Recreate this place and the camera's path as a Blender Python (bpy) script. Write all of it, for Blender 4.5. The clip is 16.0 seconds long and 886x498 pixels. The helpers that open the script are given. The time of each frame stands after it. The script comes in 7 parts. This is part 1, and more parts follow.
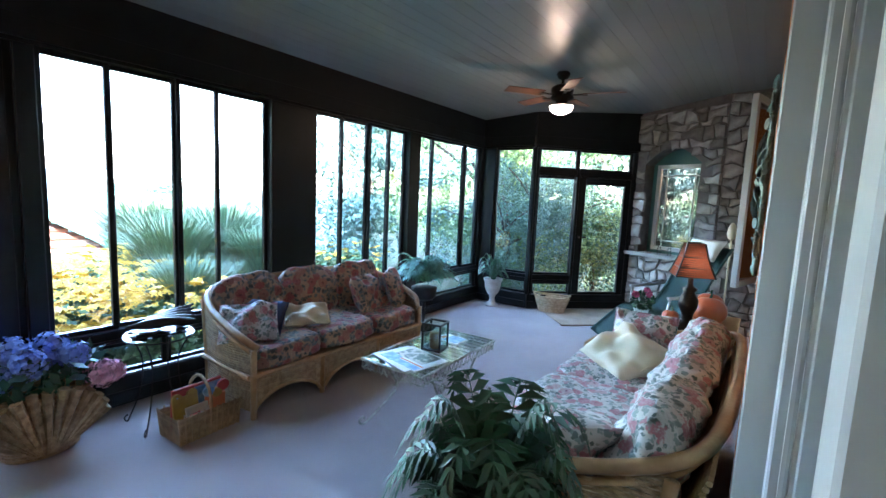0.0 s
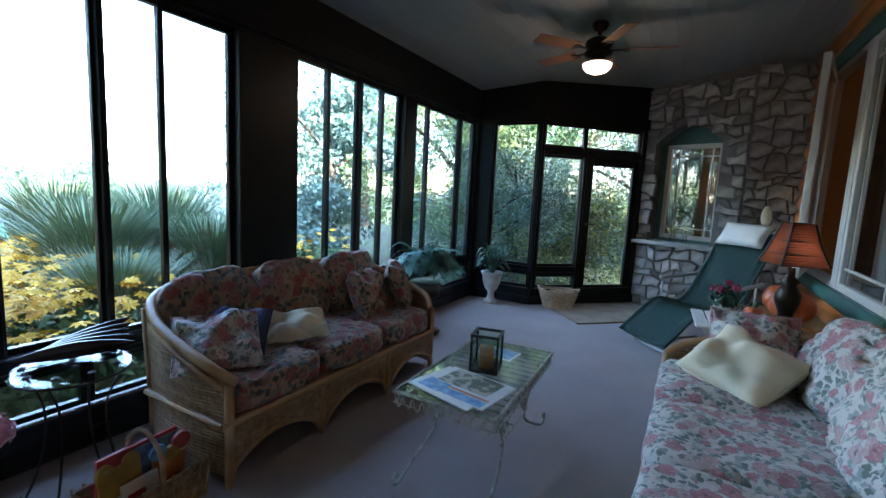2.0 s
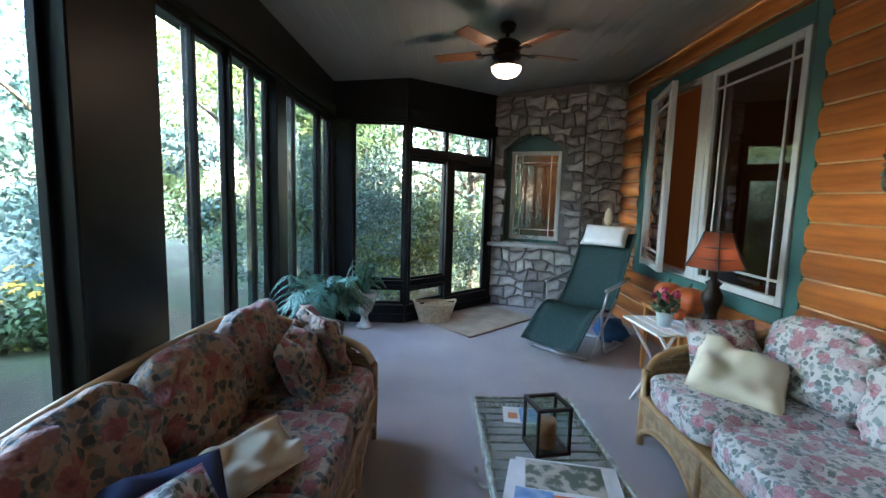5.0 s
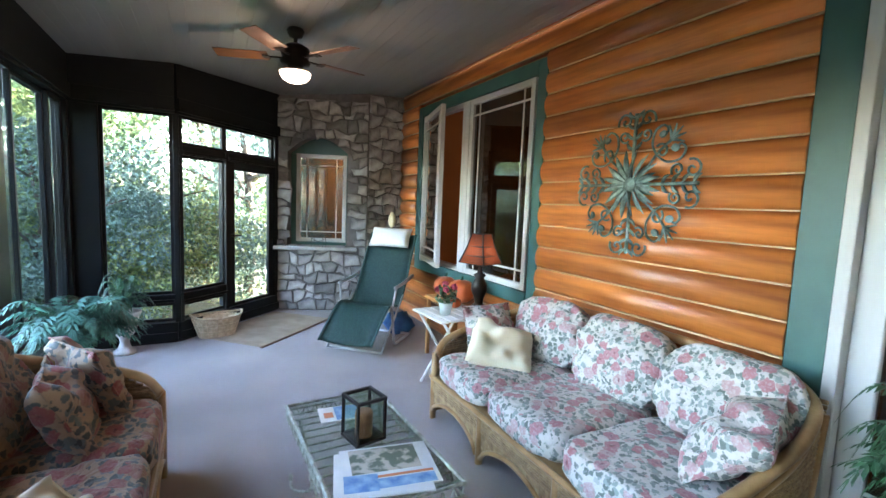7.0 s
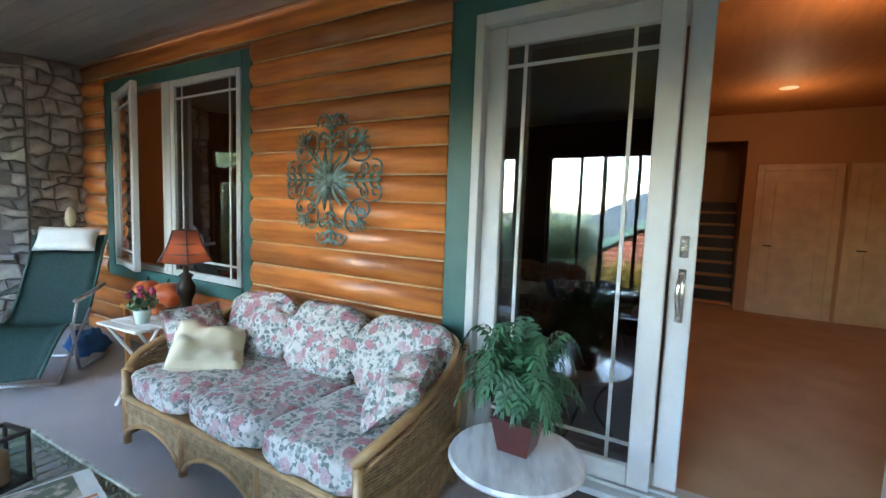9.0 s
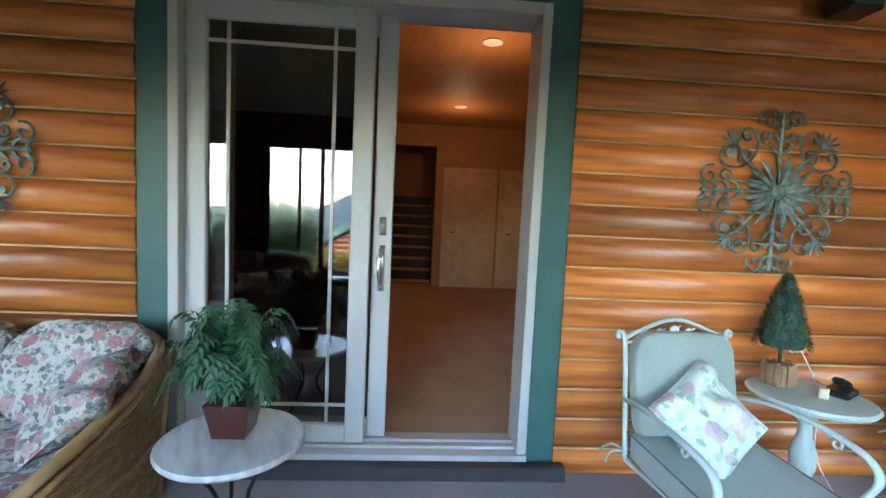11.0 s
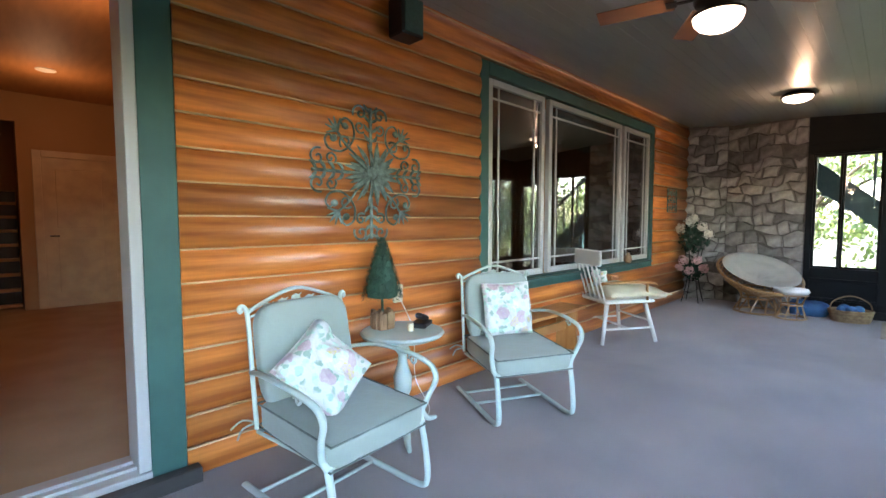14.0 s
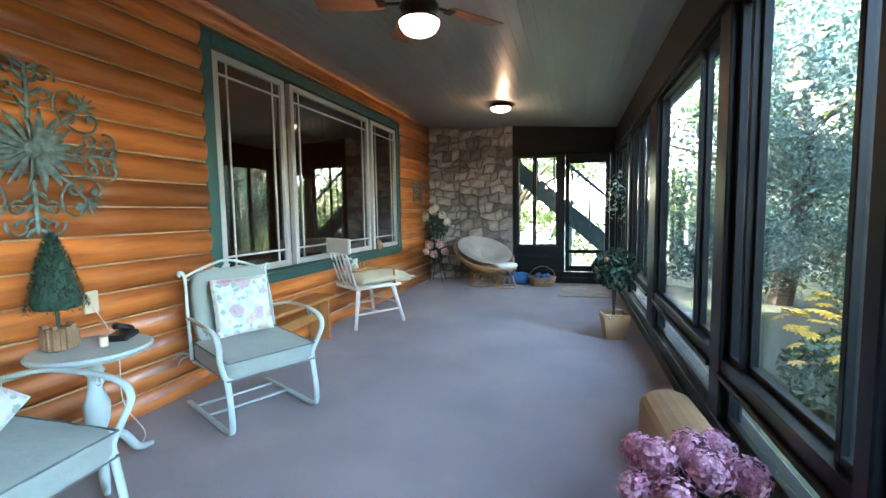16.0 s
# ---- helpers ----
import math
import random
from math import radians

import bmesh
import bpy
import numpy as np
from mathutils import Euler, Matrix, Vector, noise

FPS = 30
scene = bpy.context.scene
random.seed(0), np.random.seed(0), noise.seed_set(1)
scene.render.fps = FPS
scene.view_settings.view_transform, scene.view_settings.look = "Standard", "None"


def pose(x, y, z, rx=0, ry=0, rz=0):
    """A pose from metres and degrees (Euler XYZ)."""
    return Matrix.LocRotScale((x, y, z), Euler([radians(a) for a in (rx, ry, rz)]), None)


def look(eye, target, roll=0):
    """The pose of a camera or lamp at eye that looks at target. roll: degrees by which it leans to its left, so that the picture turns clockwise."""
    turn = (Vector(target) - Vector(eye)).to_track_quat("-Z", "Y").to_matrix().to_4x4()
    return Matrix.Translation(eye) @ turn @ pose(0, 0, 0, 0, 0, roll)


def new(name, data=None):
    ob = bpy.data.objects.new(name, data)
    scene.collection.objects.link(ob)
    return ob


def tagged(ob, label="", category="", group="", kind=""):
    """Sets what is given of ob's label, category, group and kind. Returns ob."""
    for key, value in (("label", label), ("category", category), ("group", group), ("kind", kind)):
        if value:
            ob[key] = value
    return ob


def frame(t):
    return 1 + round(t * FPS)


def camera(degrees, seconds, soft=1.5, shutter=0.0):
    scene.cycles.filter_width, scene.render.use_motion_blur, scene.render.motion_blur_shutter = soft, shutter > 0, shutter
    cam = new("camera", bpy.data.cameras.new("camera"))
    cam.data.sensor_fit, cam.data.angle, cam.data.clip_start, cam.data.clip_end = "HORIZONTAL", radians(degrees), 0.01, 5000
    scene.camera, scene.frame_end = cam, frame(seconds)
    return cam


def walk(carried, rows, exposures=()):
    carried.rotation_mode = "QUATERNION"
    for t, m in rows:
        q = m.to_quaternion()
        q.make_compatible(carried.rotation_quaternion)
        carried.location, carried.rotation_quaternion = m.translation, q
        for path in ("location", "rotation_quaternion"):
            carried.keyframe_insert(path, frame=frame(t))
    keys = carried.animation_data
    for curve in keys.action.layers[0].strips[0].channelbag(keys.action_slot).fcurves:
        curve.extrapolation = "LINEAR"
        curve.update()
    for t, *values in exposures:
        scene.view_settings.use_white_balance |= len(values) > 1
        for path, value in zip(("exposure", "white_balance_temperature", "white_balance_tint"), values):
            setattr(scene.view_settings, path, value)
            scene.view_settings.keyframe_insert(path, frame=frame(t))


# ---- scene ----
cam = camera(90.14, 16.0)
# eye, target and roll
EARLY = [
    (0, (0.109, -0.136, 1.423), (-1.06, 1.471, 1.193), 2.6),
    (0.5, (-0.068, -0.032, 1.363), (-1.239, 1.574, 1.139), 2.5),
    (1, (-0.321, 0.016, 1.331), (-1.439, 1.658, 1.102), 2.8),
    (1.5, (-0.545, 0.105, 1.27), (-1.603, 1.786, 1.042), 2.8),
    (2, (-0.772, 0.236, 1.259), (-1.746, 1.965, 1.011), 2.9),
    (2.5, (-1.019, 0.291, 1.244), (-1.882, 2.08, 1.01), 3.0),
    (3, (-1.256, 0.348, 1.253), (-1.984, 2.199, 1.043), 2.9),
    (5.5, (-2.057, 0.567, 1.376), (-1.836, 2.542, 1.149), 1.8),
    (6, (-2.102, 0.54, 1.394), (-1.635, 2.474, 1.191), 2.1),
    (6.5, (-2.119, 0.491, 1.412), (-1.423, 2.356, 1.219), 2.1),
    (7, (-2.126, 0.448, 1.404), (-1.193, 2.206, 1.206), 2.4),
    (7.5, (-2.124, 0.397, 1.401), (-0.964, 2.013, 1.191), 2.2),
    (8, (-2.105, 0.32, 1.415), (-0.735, 1.762, 1.201), 1.9),
    (8.5, (-2.079, 0.228, 1.403), (-0.52, 1.467, 1.215), 1.9),
    (9, (-2.024, 0.164, 1.41), (-0.31, 1.177, 1.23), 2.1),
    (9.5, (-2.122, 0.134, 1.436), (-0.258, 0.832, 1.246), 2.5),
]
# place and turn
LATE = [
    (12.0, -2.125, 0.029, 1.287, 86.83, -1.84, -107.39),
    (12.5, -2.152, 0.003, 1.278, 87.08, -1.43, -114.66),
    (13.0, -2.176, -0.037, 1.275, 86.93, -1.20, -121.69),
    (13.5, -2.201, -0.083, 1.261, 86.85, -0.67, -128.28),
    (14.0, -2.252, -0.139, 1.248, 86.47, 0.05, -134.61),
    (14.5, -2.286, -0.178, 1.239, 85.96, 0.20, -141.98),
    (15.0, -2.334, -0.212, 1.223, 85.78, 0.46, -149.64),
    (15.5, -2.382, -0.242, 1.218, 85.58, 1.16, -156.84),
    (16.0, -2.428, -0.290, 1.216, 85.26, 0.93, -163.52),
]
EXPOSURES = [(0.0, 5.85, 5600, 20), (0.5, 5.5, 5600, 20), (1.0, 5.1, 5650, 21), (1.5, 4.8, 5750, 22), (2.0, 4.65, 5800, 22), (3.0, 4.65, 5850, 22), (5.5, 5.4, 6450, 23), (7.0, 5.9, 6500, 24), (9.0, 5.6, 6450, 22), (12.0, 5.2, 6400, 25), (13.5, 5.25, 6750, 27), (14.5, 5.3, 6600, 26), (16.0, 5.35, 6350, 22)]
ROWS = [(t, look(eye, target, roll)) for t, eye, target, roll in EARLY] + [(t, pose(x, y, z, rx, ry, rz)) for t, x, y, z, rx, ry, rz in LATE]
walk(cam, ROWS, EXPOSURES)

# ---- light ----
world = bpy.data.worlds.new("sky")
scene.world = world
world.use_nodes = True
wn = world.node_tree
sky = wn.nodes.new("ShaderNodeTexSky")
sky.sky_type = "NISHITA"
sky.sun_disc = False
sky.sun_elevation = radians(24)
sky.sun_rotation = radians(100)
sky.dust_density = 1.0
sky.air_density = 1.2
bg = wn.nodes["Background"]
wn.links.new(sky.outputs[0], bg.inputs[0])
bg.inputs[1].default_value = 0.15
sun = new("sun", bpy.data.lights.new("sun", "SUN"))
sun.data.energy = 2.0
sun.data.angle = radians(0.6)
sun.data.color = (1.0, 0.93, 0.82)
sun.matrix_world = look((20, -3.5, 9.3), (0, 0, 0))


def area(name, at, to, w, h, power, color):
    lamp = new(name, bpy.data.lights.new(name, "AREA"))
    lamp.data.shape, lamp.data.size, lamp.data.size_y = "RECTANGLE", w, h
    lamp.data.energy, lamp.data.color = power, color
    lamp.matrix_world = look(at, to)
    return lamp


def point(name, at, power, color, size=0.04):
    lamp = new(name, bpy.data.lights.new(name, "POINT"))
    lamp.data.energy, lamp.data.color, lamp.data.shadow_soft_size = power, color, size
    lamp.location = at
    return lamp


WARM = (1.0, 0.62, 0.32)


# ---- materials ----
def mat(name, color, rough=0.6, metal=0.0, color2=None, scale=6.0, detail=4.0, bump=0.0, bscale=40.0, stretch=(1, 1, 1), coat=0.0, island=0.0, obrand=0.0, sheen=0.0, contrast=(0.35, 0.65)):
    m = bpy.data.materials.new(name)
    m.use_nodes = True
    nt = m.node_tree
    b = nt.nodes["Principled BSDF"]
    b.inputs["Roughness"].default_value = rough
    b.inputs["Metallic"].default_value = metal
    b.inputs["Coat Weight"].default_value = coat
    b.inputs["Coat Roughness"].default_value = 0.25
    b.inputs["Sheen Weight"].default_value = sheen
    tc = nt.nodes.new("ShaderNodeTexCoord")
    mp = nt.nodes.new("ShaderNodeMapping")
    mp.inputs["Scale"].default_value = stretch
    nt.links.new(tc.outputs["Object"], mp.inputs[0])
    n1 = nt.nodes.new("ShaderNodeTexNoise")
    n1.inputs["Scale"].default_value = scale
    n1.inputs["Detail"].default_value = detail
    nt.links.new(mp.outputs[0], n1.inputs["Vector"])
    ramp = nt.nodes.new("ShaderNodeValToRGB")
    c2 = color2 or tuple(min(1, c * 0.82) for c in color)
    ramp.color_ramp.elements[0].position, ramp.color_ramp.elements[1].position = contrast
    ramp.color_ramp.elements[0].color = (*c2, 1)
    ramp.color_ramp.elements[1].color = (*color, 1)
    nt.links.new(n1.outputs["Fac"], ramp.inputs[0])
    out = ramp.outputs[0]
    if island or obrand:
        src = nt.nodes.new("ShaderNodeNewGeometry").outputs["Random Per Island"] if island else nt.nodes.new("ShaderNodeObjectInfo").outputs["Random"]
        hs = nt.nodes.new("ShaderNodeHueSaturation")
        mr = nt.nodes.new("ShaderNodeMapRange")
        amt = island or obrand
        mr.inputs["To Min"].default_value, mr.inputs["To Max"].default_value = 1 - amt, 1 + amt
        nt.links.new(src, mr.inputs[0])
        nt.links.new(mr.outputs[0], hs.inputs["Value"])
        nt.links.new(out, hs.inputs["Color"])
        out = hs.outputs[0]
    nt.links.new(out, b.inputs["Base Color"])
    if bump:
        n2 = nt.nodes.new("ShaderNodeTexNoise")
        n2.inputs["Scale"].default_value = bscale
        n2.inputs["Detail"].default_value = 3
        nt.links.new(mp.outputs[0], n2.inputs["Vector"])
        bp = nt.nodes.new("ShaderNodeBump")
        bp.inputs["Strength"].default_value = bump
        bp.inputs["Distance"].default_value = 0.01
        nt.links.new(n2.outputs["Fac"], bp.inputs["Height"])
        nt.links.new(bp.outputs[0], b.inputs["Normal"])
    return m


def emission(name, color, power):
    m = bpy.data.materials.new(name)
    m.use_nodes = True
    b = m.node_tree.nodes["Principled BSDF"]
    b.inputs["Base Color"].default_value = (0.8, 0.75, 0.65, 1)
    b.inputs["Emission Color"].default_value = (*color, 1)
    b.inputs["Emission Strength"].default_value = power
    return m


def glass_mat(name, tint=(0.93, 0.97, 0.97), gloss=1.0):
    m = bpy.data.materials.new(name)
    m.use_nodes = True
    nt = m.node_tree
    nt.nodes.clear()
    o = nt.nodes.new("ShaderNodeOutputMaterial")
    mix = nt.nodes.new("ShaderNodeMixShader")
    tr = nt.nodes.new("ShaderNodeBsdfTransparent")
    gl = nt.nodes.new("ShaderNodeBsdfGlossy")
    fr = nt.nodes.new("ShaderNodeLayerWeight")
    fr.inputs[0].default_value = 0.5
    pw = nt.nodes.new("ShaderNodeMath")
    pw.operation = "POWER"
    pw.inputs[1].default_value = 5.0
    nt.links.new(fr.outputs["Facing"], pw.inputs[0])
    ad = nt.nodes.new("ShaderNodeMath")
    ad.operation = "MULTIPLY_ADD"
    ad.inputs[1].default_value, ad.inputs[2].default_value = 0.9, 0.045
    nt.links.new(pw.outputs[0], ad.inputs[0])
    tr.inputs[0].default_value = (*tint, 1)
    gl.inputs["Roughness"].default_value = 0.01
    mul = nt.nodes.new("ShaderNodeMath")
    mul.operation = "MULTIPLY"
    mul.use_clamp = True
    mul.inputs[1].default_value = gloss
    nt.links.new(ad.outputs[0], mul.inputs[0])
    nt.links.new(mul.outputs[0], mix.inputs[0])
    nt.links.new(tr.outputs[0], mix.inputs[1])
    nt.links.new(gl.outputs[0], mix.inputs[2])
    nt.links.new(mix.outputs[0], o.inputs[0])
    return m


M = {}
M["log"] = mat("honey_stained_log", (0.62, 0.205, 0.042), 0.40, color2=(0.34, 0.09, 0.017), scale=2.2, detail=9, stretch=(5, 0.7, 9), bump=0.16, bscale=9, coat=0.18, obrand=0.40)
M["chink"] = mat("pale_seam", (0.62, 0.42, 0.24), 0.6)
M["green"] = mat("green_trim_paint", (0.035, 0.115, 0.10), 0.45, color2=(0.028, 0.095, 0.083), scale=5, bump=0.05)
M["dark"] = mat("dark_bronze_aluminium", (0.006, 0.009, 0.011), 0.38, metal=0.0, color2=(0.005, 0.007, 0.008), scale=3, bump=0.03)
M["darkbeam"] = mat("dark_painted_beam", (0.006, 0.008, 0.009), 0.6, color2=(0.004, 0.006, 0.007), scale=3, bump=0.05)
for _k in ("dark", "darkbeam"):
    M[_k].node_tree.nodes["Principled BSDF"].inputs["Specular IOR Level"].default_value = 0.22
M["frame"] = mat("pale_grey_window_frame", (0.45, 0.45, 0.43), 0.4, color2=(0.44, 0.44, 0.42), scale=3, bump=0.03)
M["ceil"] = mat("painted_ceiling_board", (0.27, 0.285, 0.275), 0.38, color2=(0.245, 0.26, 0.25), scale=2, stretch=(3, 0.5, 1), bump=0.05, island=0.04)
M["carpet"] = mat("taupe_carpet", (0.315, 0.25, 0.235), 0.95, color2=(0.235, 0.195, 0.188), scale=1.6, detail=9, bump=0.6, bscale=420, sheen=0.3)
M["incarpet"] = mat("tan_carpet", (0.42, 0.27, 0.15), 0.95, color2=(0.36, 0.22, 0.12), scale=3, detail=8, bump=0.5, bscale=300)
M["inwall"] = mat("warm_wall_paint", (0.36, 0.18, 0.065), 0.7, color2=(0.34, 0.165, 0.058), scale=2, bump=0.05)
M["inwood"] = mat("interior_pine", (0.46, 0.20, 0.06), 0.65, color2=(0.40, 0.17, 0.05), scale=3, detail=6, stretch=(1, 6, 1), bump=0.05)
M["indoor"] = mat("painted_door", (0.52, 0.34, 0.17), 0.45)
M["stone"] = mat("field_stone", (0.34, 0.325, 0.30), 0.85, color2=(0.17, 0.16, 0.15), scale=9, detail=9, bump=0.9, bscale=26, obrand=0.48)
M["slab"] = mat("grey_stone_slab", (0.36, 0.36, 0.35), 0.7, color2=(0.27, 0.27, 0.26), scale=8, detail=8, bump=0.4, bscale=30)
M["mortar"] = mat("grey_mortar", (0.16, 0.15, 0.14), 0.95, color2=(0.12, 0.11, 0.105), scale=14, detail=8, bump=0.6, bscale=60)
M["glass"] = glass_mat("window_glass", (0.93, 0.98, 0.98), 1.0)
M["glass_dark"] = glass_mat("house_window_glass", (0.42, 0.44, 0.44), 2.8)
M["glass_small"] = glass_mat("clear_glass", (0.90, 0.96, 0.94), 0.7)
M["ground"] = mat("garden_soil_grass", (0.055, 0.085, 0.03), 0.95, color2=(0.05, 0.045, 0.028), scale=0.7, detail=9, bump=0.8, bscale=12)
M["bronze"] = mat("oiled_bronze", (0.03, 0.022, 0.016), 0.4, metal=0.7)
M["brass"] = mat("polished_brass", (0.62, 0.46, 0.22), 0.22, metal=0.95)
M["silver_pull"] = mat("polished_pale_metal", (0.80, 0.76, 0.68), 0.2, metal=0.95)
M["bulb"] = emission("lit_frosted_glass", (1.0, 0.78, 0.52), 0.22)
M["can"] = emission("lit_recessed_lens", (1.0, 0.85, 0.65), 0.3)
M["white"] = mat("white_paint", (0.74, 0.73, 0.69), 0.45, color2=(0.66, 0.65, 0.61), scale=6, bump=0.05)


# ---- building helpers ----
def finish(name, bm, material, smooth=False):
    me = bpy.data.meshes.new(name)
    bmesh.ops.recalc_face_normals(bm, faces=bm.faces[:])
    if smooth:
        for f in bm.faces:
            f.smooth = True
    bm.to_mesh(me)
    bm.free()
    for m in (material if isinstance(material, (list, tuple)) else [material]):
        me.materials.append(M[m] if isinstance(m, str) else m)
    return me


def part(name, bm, material, parent=None, label="", smooth=False):
    ob = new(name, finish(name, bm, material, smooth))
    if parent is not None:
        ob.parent = parent
    if label:
        ob["label"] = label
    return ob


def thing(name, label, category, at=(0, 0, 0), rz=0.0, group="", kind=""):
    ob = new(name)
    dx = SHIFT if -3.2 < at[0] < -0.05 and abs(at[1]) < 9 else 0.0
    ob.matrix_world = pose(at[0] + dx, at[1], at[2], 0, 0, rz)
    return tagged(ob, label, category, group, kind)


def struct(ob, label="", category=""):
    return tagged(ob, label, category, "", "structure")


def box(bm, c, s, bevel=0.0, m=None):
    r = bmesh.ops.create_cube(bm, size=1.0, matrix=Matrix.Translation(c) @ Matrix.Diagonal((*s, 1)))
    vs = r["verts"]
    if bevel:
        es = list({e for v in vs for e in v.link_edges})
        b = bmesh.ops.bevel(bm, geom=es, offset=bevel, segments=1, affect="EDGES")
        vs = list({v for f in b["faces"] for v in f.verts} | {v for v in vs if v.is_valid})
    if m is not None:
        bmesh.ops.transform(bm, matrix=m, verts=vs)
    return vs


def bx(bm, x0, x1, y0, y1, z0, z1, bevel=0.0, m=None):
    return box(bm, ((x0 + x1) / 2, (y0 + y1) / 2, (z0 + z1) / 2), (abs(x1 - x0), abs(y1 - y0), abs(z1 - z0)), bevel, m)


def tube(bm, pts, r, n=8, closed=False, flat=1.0):
    pts = [Vector(p) for p in pts]
    k = len(pts)
    rings = []
    up = Vector((0, 0, 1))
    prev = None
    for i, p in enumerate(pts):
        a = pts[(i - 1) % k] if (closed or i > 0) else p
        b = pts[(i + 1) % k] if (closed or i < k - 1) else p
        t = (b - a).normalized()
        if prev is None:
            side = t.cross(up)
            if side.length < 0.05:
                side = t.cross(Vector((0, 1, 0)))
        else:
            side = prev - t * prev.dot(t)
        side.normalize()
        prev = side
        nrm = t.cross(side)
        rr = r[i] if isinstance(r, (list, tuple)) else r
        rings.append([bm.verts.new(p + (side * math.cos(u) * flat + nrm * math.sin(u)) * rr) for u in (2 * math.pi * j / n for j in range(n))])
    last = k if closed else k - 1
    for i in range(last):
        A, B = rings[i], rings[(i + 1) % k]
        for j in range(n):
            bm.faces.new((A[j], A[(j + 1) % n], B[(j + 1) % n], B[j]))
    if not closed:
        bm.faces.new(rings[0][::-1])
        bm.faces.new(rings[-1])


def curve(pts, n=6, closed=False):
    pts = [Vector(p) for p in pts]
    k = len(pts)
    out = []
    for i in range(k if closed else k - 1):
        p0 = pts[(i - 1) % k] if (closed or i > 0) else pts[i]
        p1, p2 = pts[i], pts[(i + 1) % k]
        p3 = pts[(i + 2) % k] if (closed or i + 2 < k) else p2
        for j in range(n):
            t = j / n
            out.append(0.5 * ((2 * p1) + (p2 - p0) * t + (2 * p0 - 5 * p1 + 4 * p2 - p3) * t * t + (3 * p1 - p0 - 3 * p2 + p3) * t ** 3))
    if not closed:
        out.append(pts[-1])
    return out


def lathe(bm, prof, n=20, c=(0, 0, 0), sx=1.0, sy=1.0):
    rings = []
    for r, z in prof:
        rings.append([bm.verts.new((c[0] + sx * r * math.cos(2 * math.pi * j / n), c[1] + sy * r * math.sin(2 * math.pi * j / n), c[2] + z)) for j in range(n)])
    for A, B in zip(rings, rings[1:]):
        for j in range(n):
            bm.faces.new((A[j], A[(j + 1) % n], B[(j + 1) % n], B[j]))
    if prof[0][0] > 1e-4:
        bm.faces.new(rings[0][::-1])
    if prof[-1][0] > 1e-4:
        bm.faces.new(rings[-1])


def cushion(bm, w, d, h, m=None, n=10, power=4.0, lump=0.0, seed=0):
    """A soft padded block, w by d by h about its centre."""
    vs = {}

    def v(i, j, s):
        edge = i in (0, n) or j in (0, n)
        key = (i, j, 0 if edge else s)
        if key not in vs:
            u, t = 2 * i / n - 1, 2 * j / n - 1
            puff = (1 - abs(u) ** power) * (1 - abs(t) ** power)
            z = s * h / 2 * (puff ** 0.45 if puff > 0 else 0)
            cx = 1 - 0.04 * abs(t) ** 2 * 0
            p = Vector((u * w / 2 * (1 - 0.05 * (1 - abs(t))) * cx, t * d / 2 * (1 - 0.05 * (1 - abs(u))), z if not edge else 0))
            if lump and not edge:
                p.z += s * lump * noise.noise(Vector((u * 1.7 + seed, t * 1.7, s * 2.0)))
            if m is not None:
                p = m @ p
            vs[key] = bm.verts.new(p)
        return vs[key]

    for s in (1, -1):
        for i in range(n):
            for j in range(n):
                q = [v(i, j, s), v(i + 1, j, s), v(i + 1, j + 1, s), v(i, j + 1, s)]
                if len(set(q)) == 4:
                    bm.faces.new(q if s > 0 else q[::-1])


def padded(bm, w, d, h, m=None, n=12, e=4.0, lump=0.0, seed=0, crown=0.0):
    """A stuffed block with rounded sides, w by d by h about its centre."""
    vs = {}

    def v(i, j, k):
        key = (i, j, k)
        if key not in vs:
            x, y, z = 2 * i / n - 1, 2 * j / n - 1, 2 * k / n - 1
            q = (abs(x) ** e + abs(y) ** e + abs(z) ** e) ** (1 / e)
            x, y, z = x / q, y / q, z / q
            p = Vector((x * w / 2, y * d / 2, z * h / 2 * (1 + crown * (1 - x * x) * (1 - y * y))))
            if lump:
                t = Vector((x * 1.9 + seed * 3.1, y * 1.9, z * 1.3))
                g = noise.noise(t) + 0.45 * noise.noise(t * 2.7) + 0.25 * noise.noise(t * 6.0)
                p += Vector((x * 0.35, y * 0.35, z)) * lump * g
            if m is not None:
                p = m @ p
            vs[key] = bm.verts.new(p)
        return vs[key]

    for i in range(n):
        for j in range(n):
            for q in ([(i, j, n), (i + 1, j, n), (i + 1, j + 1, n), (i, j + 1, n)], [(i, j, 0), (i, j + 1, 0), (i + 1, j + 1, 0), (i + 1, j, 0)],
                      [(i, 0, j), (i + 1, 0, j), (i + 1, 0, j + 1), (i, 0, j + 1)], [(i, n, j), (i, n, j + 1), (i + 1, n, j + 1), (i + 1, n, j)],
                      [(0, i, j), (0, i, j + 1), (0, i + 1, j + 1), (0, i + 1, j)], [(n, i, j), (n, i + 1, j), (n, i + 1, j + 1), (n, i, j + 1)]):
                bm.faces.new([v(*p) for p in q])


# ---- the plan ----
CN = [(-3.18, 5.24), (-2.40, 5.26), (-1.39, 6.29), (-0.36, 5.87), (0.14, 5.94)]
CS = [(-3.09, -7.95), (-1.42, -7.93), (-0.42, -8.20), (0.14, -8.06)]
SHIFT = 0.06


def ceil_z(x):
    return 2.77 + (x - 0.14) * 0.079


ZW = 2.13


def along(A, B):
    """Matrix: local x runs from A to B, local y to the left of it, z up."""
    a = math.atan2(B[1] - A[1], B[0] - A[0])
    return pose(A[0], A[1], 0, 0, 0, math.degrees(a))


